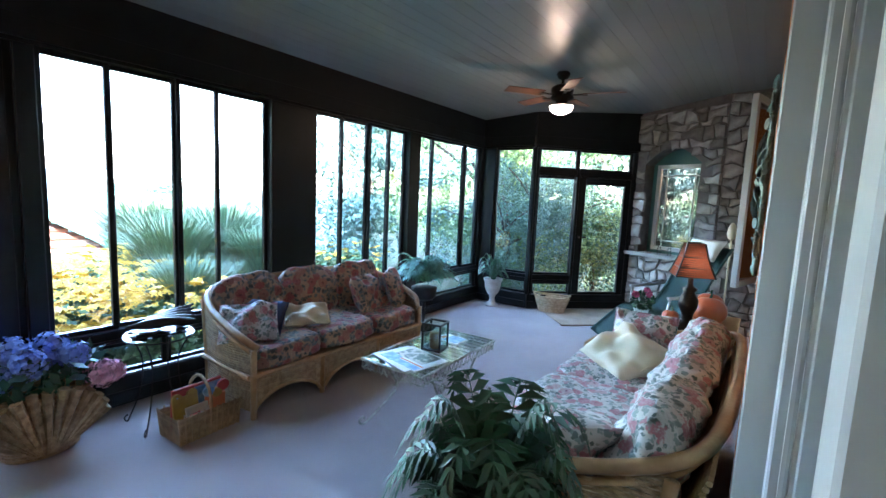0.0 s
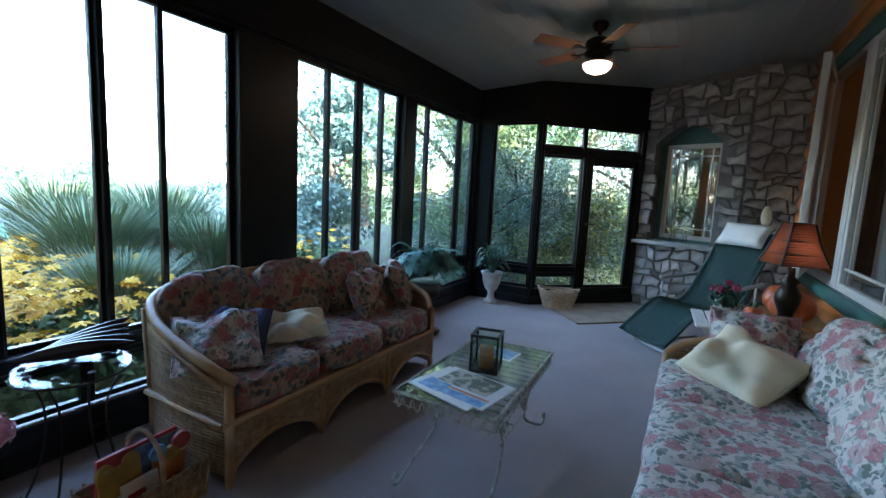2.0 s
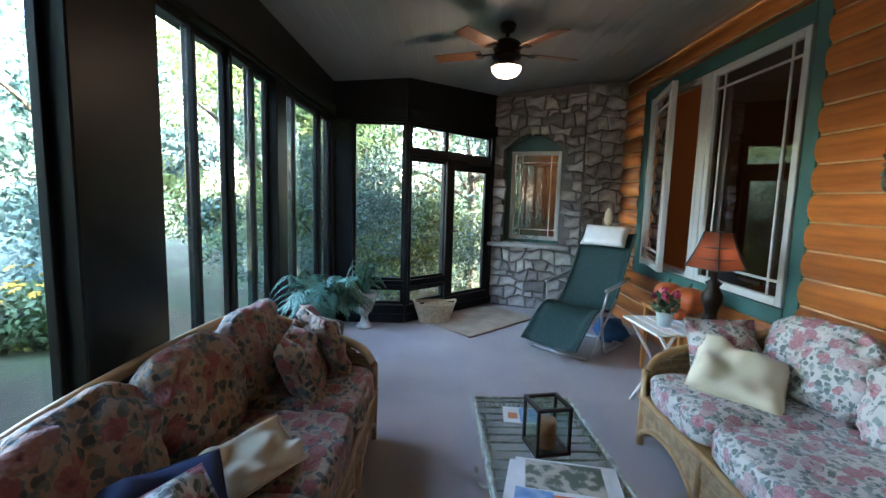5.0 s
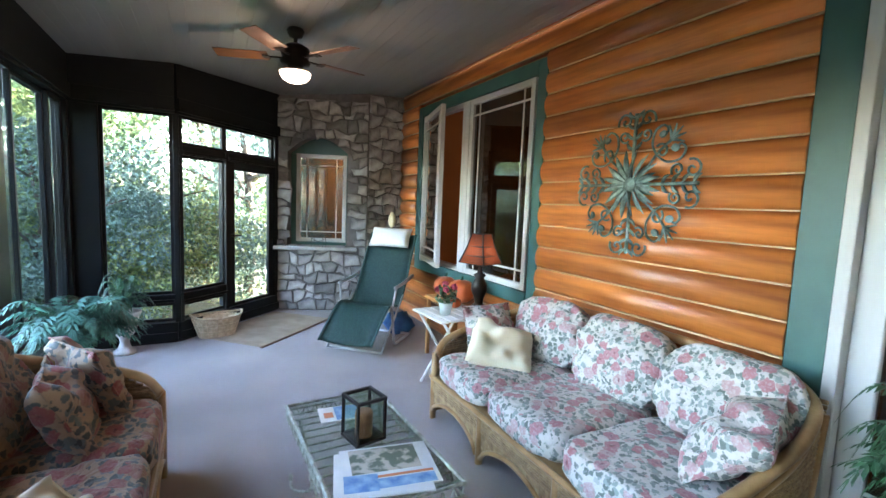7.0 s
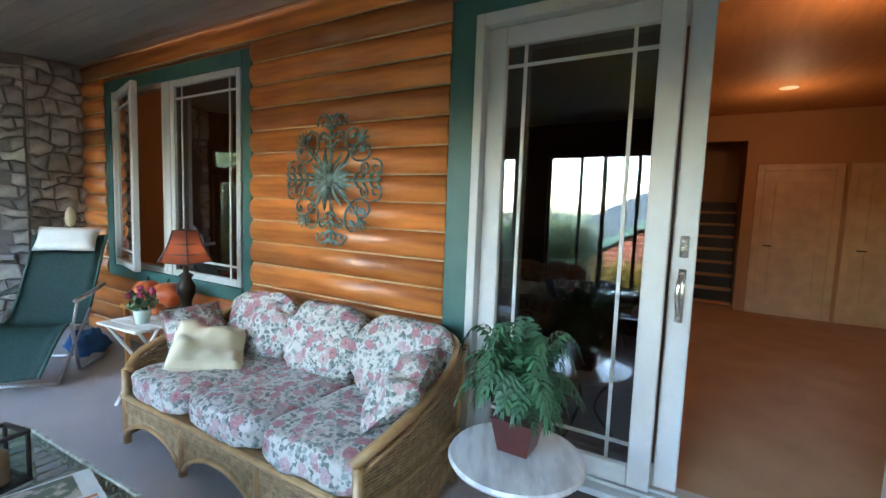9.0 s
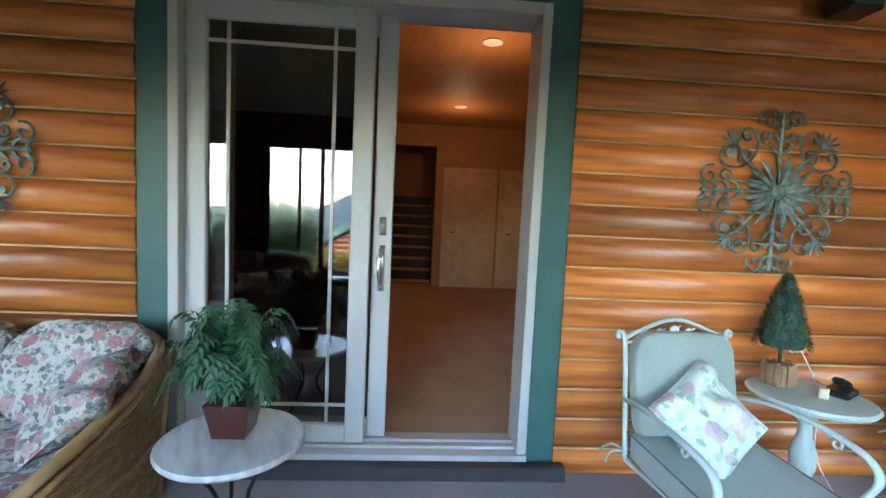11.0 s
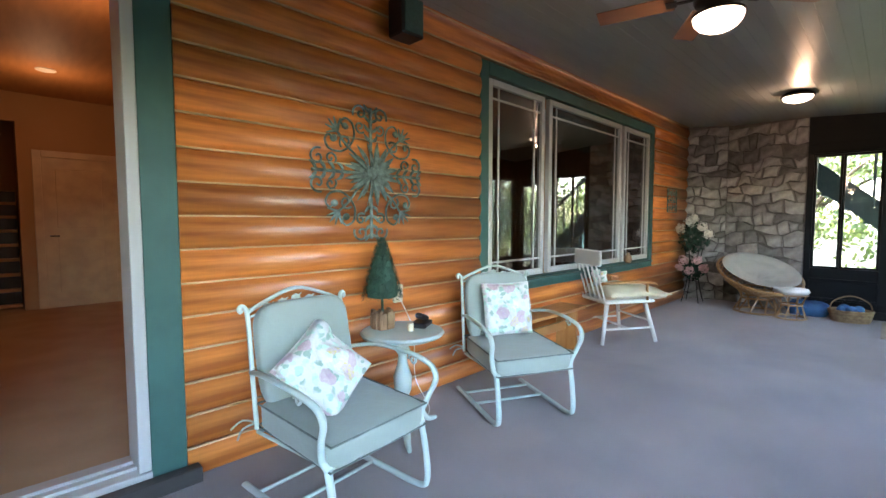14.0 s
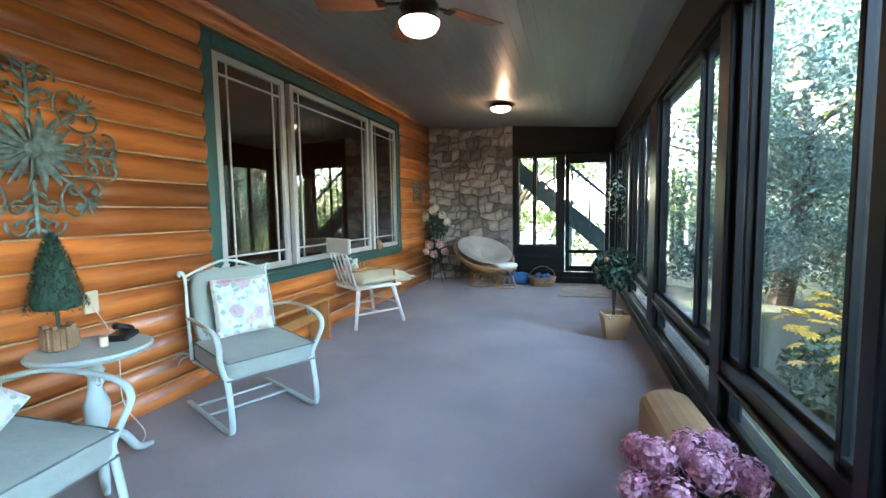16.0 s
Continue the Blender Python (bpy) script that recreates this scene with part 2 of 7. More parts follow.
# floor of the porch
bm = bmesh.new()
ring = [(0.16, -8.4), (0.16, 6.2), *reversed([(x, y + 0.15) for x, y in CN[:4]]), (-3.4, 5.3), (-3.4, -8.15)]
vs = [bm.verts.new((x, y, 0)) for x, y in ring]
f = bm.faces.new(vs)
r = bmesh.ops.extrude_face_region(bm, geom=[f])
bmesh.ops.translate(bm, verts=[v for v in r["geom"] if isinstance(v, bmesh.types.BMVert)], vec=(0, 0, -0.2))
struct(part("floor", bm, "carpet"), "worn taupe carpet on the porch floor", "floor")

# ceiling boards, with the grooves between them
bm = bmesh.new()
x = -3.45
while x < 0.16:
    x1 = min(x + 0.098, 0.20)
    y0, y1 = -8.5, 6.6
    za, zb = ceil_z(x), ceil_z(x1)
    q = [(x, y0, za), (x1, y0, zb), (x1, y1, zb), (x, y1, za)]
    lo = [bm.verts.new(p) for p in q]
    hi = [bm.verts.new((p[0], p[1], p[2] + 0.015)) for p in q]
    bm.faces.new(lo[::-1])
    for i in range(4):
        bm.faces.new((lo[i], lo[(i + 1) % 4], hi[(i + 1) % 4], hi[i]))
    x += 0.1
lo = [bm.verts.new((a, b, ceil_z(a) + 0.012)) for a, b in ((-3.6, -8.7), (0.4, -8.7), (0.4, 6.8), (-3.6, 6.8))]
hi = [bm.verts.new((v.co.x, v.co.y, v.co.z + 0.2)) for v in lo]
bm.faces.new(lo[::-1]), bm.faces.new(hi)
for i in range(4):
    bm.faces.new((lo[i], lo[(i + 1) % 4], hi[(i + 1) % 4], hi[i]))
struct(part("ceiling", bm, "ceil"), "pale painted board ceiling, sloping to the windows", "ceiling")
bm = bmesh.new()
bx(bm, -4.0, 6.5, -9.2, 7.3, 3.05, 3.15)
struct(part("roof", bm, "darkbeam"), "dark roof over the porch and house", "roof")


# ---- glazed walls ----
def glazed(name, A, B, bays, base=True, header=True, label="dark bronze framed window wall of tall glass panes"):
    """Glazed wall from A to B. bays: (u0, u1, z0, z1, kind)."""
    m = along(A, B)
    L = math.hypot(B[0] - A[0], B[1] - A[1])
    wall = new(name)
    wall.matrix_world = m
    struct(wall, label, "window wall")
    if header:
        bm = bmesh.new()
        zs = [ceil_z(A[0]), ceil_z(B[0])]
        for s in (0,):
            q = [(0, ZW), (L, ZW), (L, zs[1] + 0.03), (0, zs[0] + 0.03)]
            a = [bm.verts.new((u, -0.03, z)) for u, z in q]
            b = [bm.verts.new((u, 0.13, z)) for u, z in q]
            bm.faces.new(a), bm.faces.new(b[::-1])
            for i in range(4):
                bm.faces.new((a[i], b[i], b[(i + 1) % 4], a[(i + 1) % 4]))
        bx(bm, 0, L, -0.055, -0.032, ZW + 0.02, ZW + 0.14, 0.004)
        part("header", bm, "darkbeam", wall)
    if base:
        bm = bmesh.new()
        bx(bm, 0, L, -0.03, 0.12, 0.0, 0.19, 0.005)
        bx(bm, 0, L, -0.05, -0.032, 0.02, 0.10, 0.004)
        part("base_rail", bm, "dark", wall)
    for u0, u1, z0, z1, kind in bays:
        if kind == "solid":
            bm = bmesh.new()
            bx(bm, u0, u1, -0.03, 0.075, z0, z1, 0.006)
            part("post", bm, "dark", wall)
        elif kind == "rail":
            bm = bmesh.new()
            bx(bm, u0, u1, -0.025, 0.10, z0, z1, 0.005)
            bx(bm, u0, u1, -0.045, -0.027, z0 + 0.01, z0 + 0.035, 0.003)
            part("rail", bm, "dark", wall)
        else:
            w = new("window_frame")
            w.parent = wall
            fw = 0.028
            off = 0.03 if kind == "b" else 0.0
            bm = bmesh.new()
            for a in ((u0, u0 + fw, z0, z1), (u1 - fw, u1, z0, z1), (u0 + fw, u1 - fw, z0, z0 + fw), (u0 + fw, u1 - fw, z1 - fw, z1)):
                bx(bm, a[0], a[1], 0.005 + off, 0.04 + off, a[2], a[3], 0.003)
            part("sash", bm, "dark", w)
            bm = bmesh.new()
            bx(bm, u0 + fw, u1 - fw, 0.018 + off, 0.024 + off, z0 + fw, z1 - fw)
            g = part("pane", bm, "glass", w)
            g.visible_shadow = False
    return wall


def run(edges, z0, z1):
    """Sashes side by side between the given edges."""
    out = []
    for i, (a, b) in enumerate(zip(edges, edges[1:])):
        out.append((a, b + 0.012, z0, z1, "a" if i % 2 == 0 else "b"))
    return out


def west(edges_y, z0=0.50, z1=ZW):
    return run(edges_y, z0, z1)


# west wall, local u = y + 8.0 (it runs north from the south-west corner)
Y0 = -7.95
bays = []


def U(y):
    return y - Y0


groups = [[-7.85, -7.33, -6.82, -6.30], [-6.15, -5.67, -5.20, -4.72], [-4.40, -3.25, -2.79], [-2.63, -2.48, -1.75, -1.60], [-1.53, -1.14, -0.66, -0.18, 0.30]]
for g in groups:
    a, b = g[0], g[-1]
    bays += run([U(v) for v in g], 0.50, ZW)
    bays.append((U(a), U(b), 0.40, 0.50, "rail"))
    bays.append((U(a), U(b) + 0.012, 0.20, 0.40, "a"))
posts = [(-7.95, -7.85), (-6.30, -6.15), (-4.72, -4.40), (-2.79, -2.63), (-1.60, -1.53), (0.30, 0.41), (0.445, 0.535)]
bays += run([U(0.41), U(0.435)], 0.50, ZW)
bays += run([U(v) for v in (0.535, 0.864, 1.248, 1.525, 1.926)], 0.50, ZW)
bays.append((U(0.41), U(1.935), 0.41, 0.50, "rail"))
bays.append((U(0.41), U(1.15), 0.20, 0.41, "a"))
bays.append((U(1.15), U(1.935), 0.20, 0.41, "a"))
posts.append((1.938, 2.377))
bays += run([U(v) for v in (2.377, 2.70, 3.05, 3.345, 3.62)], 0.55, ZW)
bays.append((U(2.377), U(3.635), 0.45, 0.55, "rail"))
bays.append((U(2.377), U(3.635), 0.20, 0.45, "a"))
posts.append((3.635, 3.822))
bays += run([U(v) for v in (3.822, 4.10, 4.81, 5.14)], 0.50, ZW)
bays.append((U(3.822), U(5.155), 0.42, 0.50, "rail"))
bays.append((U(3.822), U(5.155), 0.20, 0.42, "a"))
posts.append((5.155, 5.24))
for a, b in posts:
    bays.append((U(a), U(b), 0.19, ZW, "solid"))
glazed("wall_west", CS[0], CN[0], bays)

L1 = math.hypot(CN[1][0] - CN[0][0], CN[1][1] - CN[0][1])
glazed("wall_northwest", CN[0], CN[1], [(0.0, 0.22, 0.19, ZW, "solid"), (0.22, L1 - 0.02, 0.46, ZW, "a"), (0.22, L1 - 0.02, 0.38, 0.46, "rail"), (0.22, L1 - 0.02, 0.20, 0.38, "a"), (L1 - 0.02, L1 + 0.03, 0.19, ZW, "solid")])
L2 = math.hypot(CN[2][0] - CN[1][0], CN[2][1] - CN[1][1])
glazed("wall_north_door", CN[1], CN[2], [(0.02, 0.055, 0.19, ZW, "solid"), (0.055, 0.60, 1.86, ZW, "a"), (0.585, 0.625, 0.19, 1.86, "solid"), (0.60, 1.375, 1.86, ZW, "a"), (0.055, 0.585, 1.77, 1.86, "rail"), (0.625, 1.375, 1.77, 1.86, "rail"), (0.055, 0.60, 0.46, 1.77, "a"), (0.055, 0.585, 0.36, 0.46, "rail"), (0.055, 0.60, 0.20, 0.36, "a"), (1.375, L2, 0.19, ZW, "solid")])
door = new("door_1")
door.matrix_world = along(CN[1], CN[2])
struct(door, "dark framed glass storm door, closed", "door")
bm = bmesh.new()
for a in ((0.628, 0.73, 0.195, 1.77), (1.29, 1.372, 0.195, 1.77), (0.73, 1.29, 0.195, 0.23), (0.73, 1.29, 1.68, 1.77)):
    bx(bm, a[0], a[1], -0.01, 0.03, a[2], a[3], 0.004)
part("door_frame", bm, "dark", door)
bm = bmesh.new()
bx(bm, 0.73, 1.29, 0.008, 0.014, 0.23, 1.68)
part("pane", bm, "glass", door).visible_shadow = False
bm = bmesh.new()
tube(bm, [(0.68, -0.01, 0.98), (0.68, -0.06, 0.98)], 0.012)
tube(bm, [(0.68, -0.055, 0.98), (0.76, -0.06, 0.98)], 0.009)
part("door_handle", bm, "bronze", door, "small metal door handle")

LS = 1.67
glazed("wall_south", CS[1], CS[0], [(0.0, 0.07, 0.19, 2.15, "solid"), (0.07, 0.36, 0.62, ZW, "a"), (0.36, 0.74, 0.62, ZW, "b"), (0.74, 0.86, 0.19, ZW, "solid"), (0.07, 0.74, 0.45, 0.62, "rail"), (0.07, 0.74, 0.19, 0.45, "rail"), (1.56, 1.67, 0.19, ZW, "solid")])
door = new("door_2")
door.matrix_world = along(CS[1], CS[0])
struct(door, "dark framed glass door at the end of the porch, closed", "door")
bm = bmesh.new()
for a in ((0.865, 0.93, 0.20, ZW), (1.49, 1.555, 0.20, ZW), (0.93, 1.49, 0.20, 0.29), (0.93, 1.49, 1.98, ZW), (0.93, 1.49, 0.50, 0.56)):
    bx(bm, a[0], a[1], -0.01, 0.03, a[2], a[3], 0.004)
part("door_frame", bm, "dark", door)
bm = bmesh.new()
bx(bm, 0.93, 1.49, 0.008, 0.014, 0.29, 1.98)
part("pane", bm, "glass", door).visible_shadow = False
bm = bmesh.new()
tube(bm, [(1.52, -0.01, 0.98), (1.52, -0.05, 0.98), (1.46, -0.055, 0.98)], 0.01)
part("door_handle", bm, "bronze", door, "small metal door handle")

# ---- log wall with its openings ----
OPEN = [(3.12, 5.42, 0.62, 2.54), (-0.72, 1.42, 0.0, 2.52), (-6.62, -2.90, 0.62, 2.56)]


def split(y0, y1, z0, z1):
    """The stretches of a course that lie beside the openings."""
    segs = [(y0, y1)]
    for a, b, c, d in OPEN:
        if z1 > c + 0.05 and z0 < d - 0.05:
            nxt = []
            for s, e in segs:
                if b <= s or a >= e:
                    nxt.append((s, e))
                else:
                    if a > s:
                        nxt.append((s, a))
                    if b < e:
                        nxt.append((b, e))
            segs = nxt
    return segs


wall_log = new("wall_east")
struct(wall_log, "honey-stained half-log siding wall", "wall")
bm = bmesh.new()
ys = sorted({-8.6, 6.4, *[v for o in OPEN for v in o[:2]]})
for a, b in zip(ys, ys[1:]):
    o = [q for q in OPEN if q[0] <= a and q[1] >= b]
    if o:
        if o[0][2] > 0:
            bx(bm, 0.20, 0.34, a, b, 0, o[0][2])
        bx(bm, 0.20, 0.34, a, b, o[0][3], 3.1)
    else:
        bx(bm, 0.20, 0.34, a, b, 0, 3.1)
part("wall_core", bm, "inwall", wall_log)


def trim(name, y0, y1, z0, z1, t=0.11, bottom=True):
    bm = bmesh.new()
    bx(bm, 0.115, 0.20, y0, y0 + t, z0, z1, 0.004)
    bx(bm, 0.115, 0.20, y1 - t, y1, z0, z1, 0.004)
    bx(bm, 0.113, 0.20, y0 + t, y1 - t, z1 - t, z1, 0.004)
    if bottom:
        bx(bm, 0.108, 0.20, y0 + t, y1 - t, z0, z0 + t, 0.004)
    return struct(part(name, bm, "green"), "dark green painted board trim round an opening", "trim")


trim("trim", 3.12, 5.42, 0.62, 2.54)
trim("trim", -0.72, 1.42, 0.0, 2.52, 0.15, False)
trim("trim", -6.62, -2.90, 0.62, 2.56)


def sash(wall, u0, u1, z0, z1, x=0.0, glass="glass_dark", bars=True, fw=0.055, name="window_frame"):
    """A pale sash in the wall's own frame: local x outward of the house is negative."""
    bm = bmesh.new()
    for a in ((u0, u0 + fw, z0, z1), (u1 - fw, u1, z0, z1), (u0 + fw, u1 - fw, z0, z0 + fw), (u0 + fw, u1 - fw, z1 - fw, z1)):
        bx(bm, x - 0.02, x + 0.03, a[0], a[1], a[2], a[3], 0.005)
    p = part(name, bm, "frame", wall)
    if bars:
        bm = bmesh.new()
        d = 0.10
        for c in (u0 + fw + d, u1 - fw - d):
            bx(bm, x - 0.004, x + 0.004, c - 0.008, c + 0.008, z0 + fw, z1 - fw)
        for c in (z0 + fw + d, z1 - fw - d):
            bx(bm, x - 0.0045, x + 0.0045, u0 + fw, u1 - fw, c - 0.008, c + 0.008)
        part("muntin", bm, "frame", wall)
    bm = bmesh.new()
    bx(bm, x + 0.008, x + 0.014, u0 + fw, u1 - fw, z0 + fw, z1 - fw)
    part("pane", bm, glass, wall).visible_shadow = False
    return p


def window(name, label, y0, y1, z0, z1):
    w = new(name)
    w.matrix_world = pose(0.155, 0, 0)
    struct(w, label, "window")
    sash(w, y0, y1, z0, z1)
    return w


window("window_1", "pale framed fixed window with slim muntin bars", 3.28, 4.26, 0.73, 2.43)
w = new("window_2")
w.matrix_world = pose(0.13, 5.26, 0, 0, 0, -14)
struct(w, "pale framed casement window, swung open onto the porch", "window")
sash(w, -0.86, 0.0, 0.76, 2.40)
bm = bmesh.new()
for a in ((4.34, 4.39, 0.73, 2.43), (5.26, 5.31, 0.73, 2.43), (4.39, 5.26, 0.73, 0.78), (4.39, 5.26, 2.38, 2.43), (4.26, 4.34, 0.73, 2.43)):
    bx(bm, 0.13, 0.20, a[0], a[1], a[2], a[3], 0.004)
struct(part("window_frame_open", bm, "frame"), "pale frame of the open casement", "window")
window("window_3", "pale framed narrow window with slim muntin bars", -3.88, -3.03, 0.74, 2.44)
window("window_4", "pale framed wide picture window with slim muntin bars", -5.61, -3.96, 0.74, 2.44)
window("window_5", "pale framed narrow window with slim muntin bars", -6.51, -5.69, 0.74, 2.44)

# sliding door: outer frame, the fixed and the slid-back leaf stand together at the north half
fr = new("door_3")
fr.matrix_world = pose(0.19, 0, 0)
struct(fr, "pale framed glass patio door, slid open", "door")
bm = bmesh.new()
for a in ((1.22, 1.27, 0.10, 2.42), (-0.57, -0.52, 0.10, 2.42), (-0.52, 1.22, 2.36, 2.42)):
    bx(bm, -0.085, 0.14, a[0], a[1], a[2], a[3], 0.004)
part("door_frame", bm, "frame", fr)
bm = bmesh.new()
bx(bm, -0.10, 0.15, -0.57, 1.27, 0.02, 0.10, 0.004)
bx(bm, -0.03, -0.015, -0.52, 1.22, 0.10, 0.115)
bx(bm, 0.04, 0.055, -0.52, 1.22, 0.10, 0.115)
part("door_sill", bm, "frame", fr, "pale metal door track")
bm = bmesh.new()
bx(bm, -0.10, 0.0, -0.72, 1.42, 0.0, 0.085)
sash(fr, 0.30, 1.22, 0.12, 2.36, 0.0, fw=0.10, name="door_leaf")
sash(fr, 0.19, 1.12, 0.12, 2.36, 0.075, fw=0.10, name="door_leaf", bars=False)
bm.free()
bm = bmesh.new()
bx(bm, 0.045, 0.056, 0.222, 0.256, 0.93, 1.18, 0.004)
tube(bm, curve([(0.045, 0.24, 0.95), (0.0, 0.245, 0.98), (-0.012, 0.25, 1.055), (0.0, 0.245, 1.13), (0.045, 0.24, 1.16)]), 0.011)
bx(bm, 0.043, 0.056, 0.220, 0.258, 1.23, 1.33, 0.004)
lathe(bm, [(0.012, 0), (0.012, 0.02)], 12, (0.035, 0.24, 1.28))
part("door_handle", bm, "silver_pull", fr, "polished metal pull and lock", True)

# ---- rooms behind the house wall ----
bm = bmesh.new()
bx(bm, 0.34, 7.2, -8.6, 6.4, -0.05, 0.08)
struct(part("floor_inside", bm, "incarpet"), "tan carpet of the rooms inside", "floor")
bm = bmesh.new()
bx(bm, 0.34, 7.2, -8.6, 6.4, 2.92, 2.98)
struct(part("ceiling_inside", bm, "inwood"), "honey wood ceiling inside", "ceiling")


def slab(name, label, x0, x1, y0, y1, z0=0.08, z1=2.92, m="inwall"):
    bm = bmesh.new()
    bx(bm, x0, x1, y0, y1, z0, z1)
    return struct(part(name, bm, m), label, "wall")


slab("wall_inside_north", "plain warm painted wall", 0.34, 7.2, 6.3, 6.4)
slab("wall_inside_south", "plain warm painted wall", 0.34, 7.2, -8.6, -8.5)
slab("wall_inside_east", "warm painted wall with doors", 5.75, 5.85, -2.3, -0.27)
slab("wall_inside_far", "warm painted wall", 5.75, 5.85, 0.58, 6.3)
slab("wall_inside_lintel", "warm painted wall above the stair opening", 5.75, 5.85, -0.27, 0.58, 2.55, 2.92)
slab("wall_inside_partition", "warm painted partition wall", 0.36, 5.75, -2.4, -2.3)
slab("wall_inside_hall", "warm painted partition wall", 0.36, 5.75, 2.7, 2.8)
slab("wall_inside_rear", "warm painted wall of the far room", 5.0, 5.1, -8.5, -2.4)
slab("wall_stair_side", "warm painted wall beside the stairs", 5.85, 7.2, 0.58, 0.66)
slab("wall_stair_other", "warm painted wall beside the stairs", 5.85, 7.2, -0.35, -0.27)
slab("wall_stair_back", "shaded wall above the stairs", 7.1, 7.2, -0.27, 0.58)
st = new("staircase")
struct(st, "wooden staircase with the shade between its treads put in as dark boards", "stairs")
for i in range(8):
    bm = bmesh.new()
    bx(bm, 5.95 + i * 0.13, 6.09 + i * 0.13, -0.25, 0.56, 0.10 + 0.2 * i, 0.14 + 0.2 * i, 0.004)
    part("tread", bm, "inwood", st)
    # dark board fills in for the shade behind each tread
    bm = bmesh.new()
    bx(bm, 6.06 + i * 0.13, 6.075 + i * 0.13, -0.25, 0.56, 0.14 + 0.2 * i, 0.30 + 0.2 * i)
    part("riser_shade", bm, "bronze", st, "dark board standing in for shade behind the treads")


def inner_door(name, x, y0, y1):
    d = new(name)
    d.matrix_world = pose(x, y0, 0.08)
    struct(d, "pale painted two-panel interior door, closed", "door")
    w = y1 - y0
    bm = bmesh.new()
    bx(bm, -0.03, 0.0, 0, w, 0, 2.03, 0.003)
    for a in ((-0.09, 0, 0, 2.12), (w, w + 0.09, 0, 2.12), (0, w, 2.03, 2.12)):
        bx(bm, -0.045, 0.0, a[0], a[1], a[2], a[3], 0.004)
    part("leaf", bm, "indoor", d)
    for z0, z1 in ((0.2, 0.95), (1.08, 1.88)):
        bm = bmesh.new()
        bx(bm, -0.042, -0.031, 0.13, w - 0.13, z0, z1, 0.009)
        part("panel", bm, "indoor", d)
    bm = bmesh.new()
    tube(bm, [(-0.03, w - 0.06, 0.98), (-0.08, w - 0.06, 0.98), (-0.08, w - 0.15, 0.98)], 0.009)
    part("door_handle", bm, "bronze", d)


inner_door("door_4", 5.75, -1.27, -0.50)
inner_door("door_5", 5.75, -2.17, -1.50)
for i, (a, b) in enumerate(((1.93, -0.56), (4.35, -0.52), (4.35, 1.3), (1.93, 1.3), (0.75, 1.3))):
    c = thing("recessed_light", "round lit recessed ceiling light in the wood ceiling", "light", (a, b, 2.92), group="recessed lights")
    bm = bmesh.new()
    lathe(bm, [(0.065, -0.008), (0.09, -0.010), (0.092, 0.0)], 20)
    part("trim_ring", bm, "white", c)
    bm = bmesh.new()
    lathe(bm, [(0.001, -0.006), (0.064, -0.006), (0.064, -0.001)], 20)
    part("lens", bm, "can", c)
    if i in (0, 1, 3):
        point("recessed_lamp", (a, b, 2.5), 0.26, WARM)
# unseen fill lights, added to warm and brighten the rooms behind the windows
point("room_lamp_south", (2.6, -5.2, 2.2), 0.5, WARM, 0.1)
point("room_lamp_north", (2.6, 4.4, 2.2), 0.22, WARM, 0.1)

# what shows through the south windows: valance, picture, bed
M["valance"] = mat("pale_green_striped_cloth", (0.42, 0.50, 0.42), 0.85, color2=(0.30, 0.38, 0.31), scale=30, stretch=(1, 6, 0.2), bump=0.4, bscale=20)
M["bedcover"] = mat("cream_patchwork_cover", (0.58, 0.50, 0.38), 0.85, color2=(0.40, 0.30, 0.24), scale=6, bump=0.4, bscale=12)
va = thing("valance", "pale green gathered cloth valance across the window", "curtain", (0.30, -4.78, 2.20))
bm = bmesh.new()
cols = []
for k in range(97):
    y = -0.80 + 1.60 * k / 96
    x = 0.018 * math.sin(k * 0.9) + 0.006 * math.sin(k * 2.3)
    zb = -0.10 - 0.05 * abs(math.sin(math.pi * k / 24)) ** 0.7
    cols.append([bm.verts.new((x, y, zb)), bm.verts.new((x * 0.6, y, 0.05)), bm.verts.new((x * 0.3, y, 0.20))])
for A, B in zip(cols, cols[1:]):
    for j in range(2):
        bm.faces.new((A[j], B[j], B[j + 1], A[j + 1]))
bmesh.ops.solidify(bm, geom=bm.faces[:], thickness=0.004)
part("cloth", bm, "valance", va, smooth=True)
pc_ = thing("framed_picture", "framed landscape picture hanging on the warm room wall", "picture", (4.985, -4.75, 1.62), -90)
bm = bmesh.new()
for a in ((-0.62, -0.56, -0.42, 0.42), (0.56, 0.62, -0.42, 0.42), (-0.56, 0.56, -0.42, -0.36), (-0.56, 0.56, 0.36, 0.42)):
    bx(bm, a[0], a[1], -0.03, 0.0, a[2], a[3], 0.006)
part("frame", bm, "bronze", pc_, "dark picture frame")
bm = bmesh.new()
bx(bm, -0.56, 0.56, -0.012, -0.004, -0.36, 0.36)
part("print", bm, mat("faded_landscape_print", (0.42, 0.40, 0.30), 0.5, color2=(0.14, 0.16, 0.12), scale=3, detail=7, stretch=(1, 1, 3)), pc_, "landscape print")
bd = thing("bed", "made bed with a cream patchwork cover and pillows", "bed", (2.3, -5.0, 0.08))
bm = bmesh.new()
bx(bm, -0.95, 1.05, -0.78, 0.78, 0.0, 0.30, 0.02)
part("base", bm, "inwood", bd)
bm = bmesh.new()
padded(bm, 2.04, 1.62, 0.34, pose(0.05, 0, 0.46), 12, 8, 0.02, 2)
part("mattress", bm, "bedcover", bd, "cream patchwork cover", True)
for y in (-0.38, 0.38):
    bm = bmesh.new()
    padded(bm, 0.42, 0.66, 0.20, pose(0.80, y, 0.70), 10, 3, 0.03, 4)
    part("pillow", bm, "bedcover", bd, "plump pillow", True)
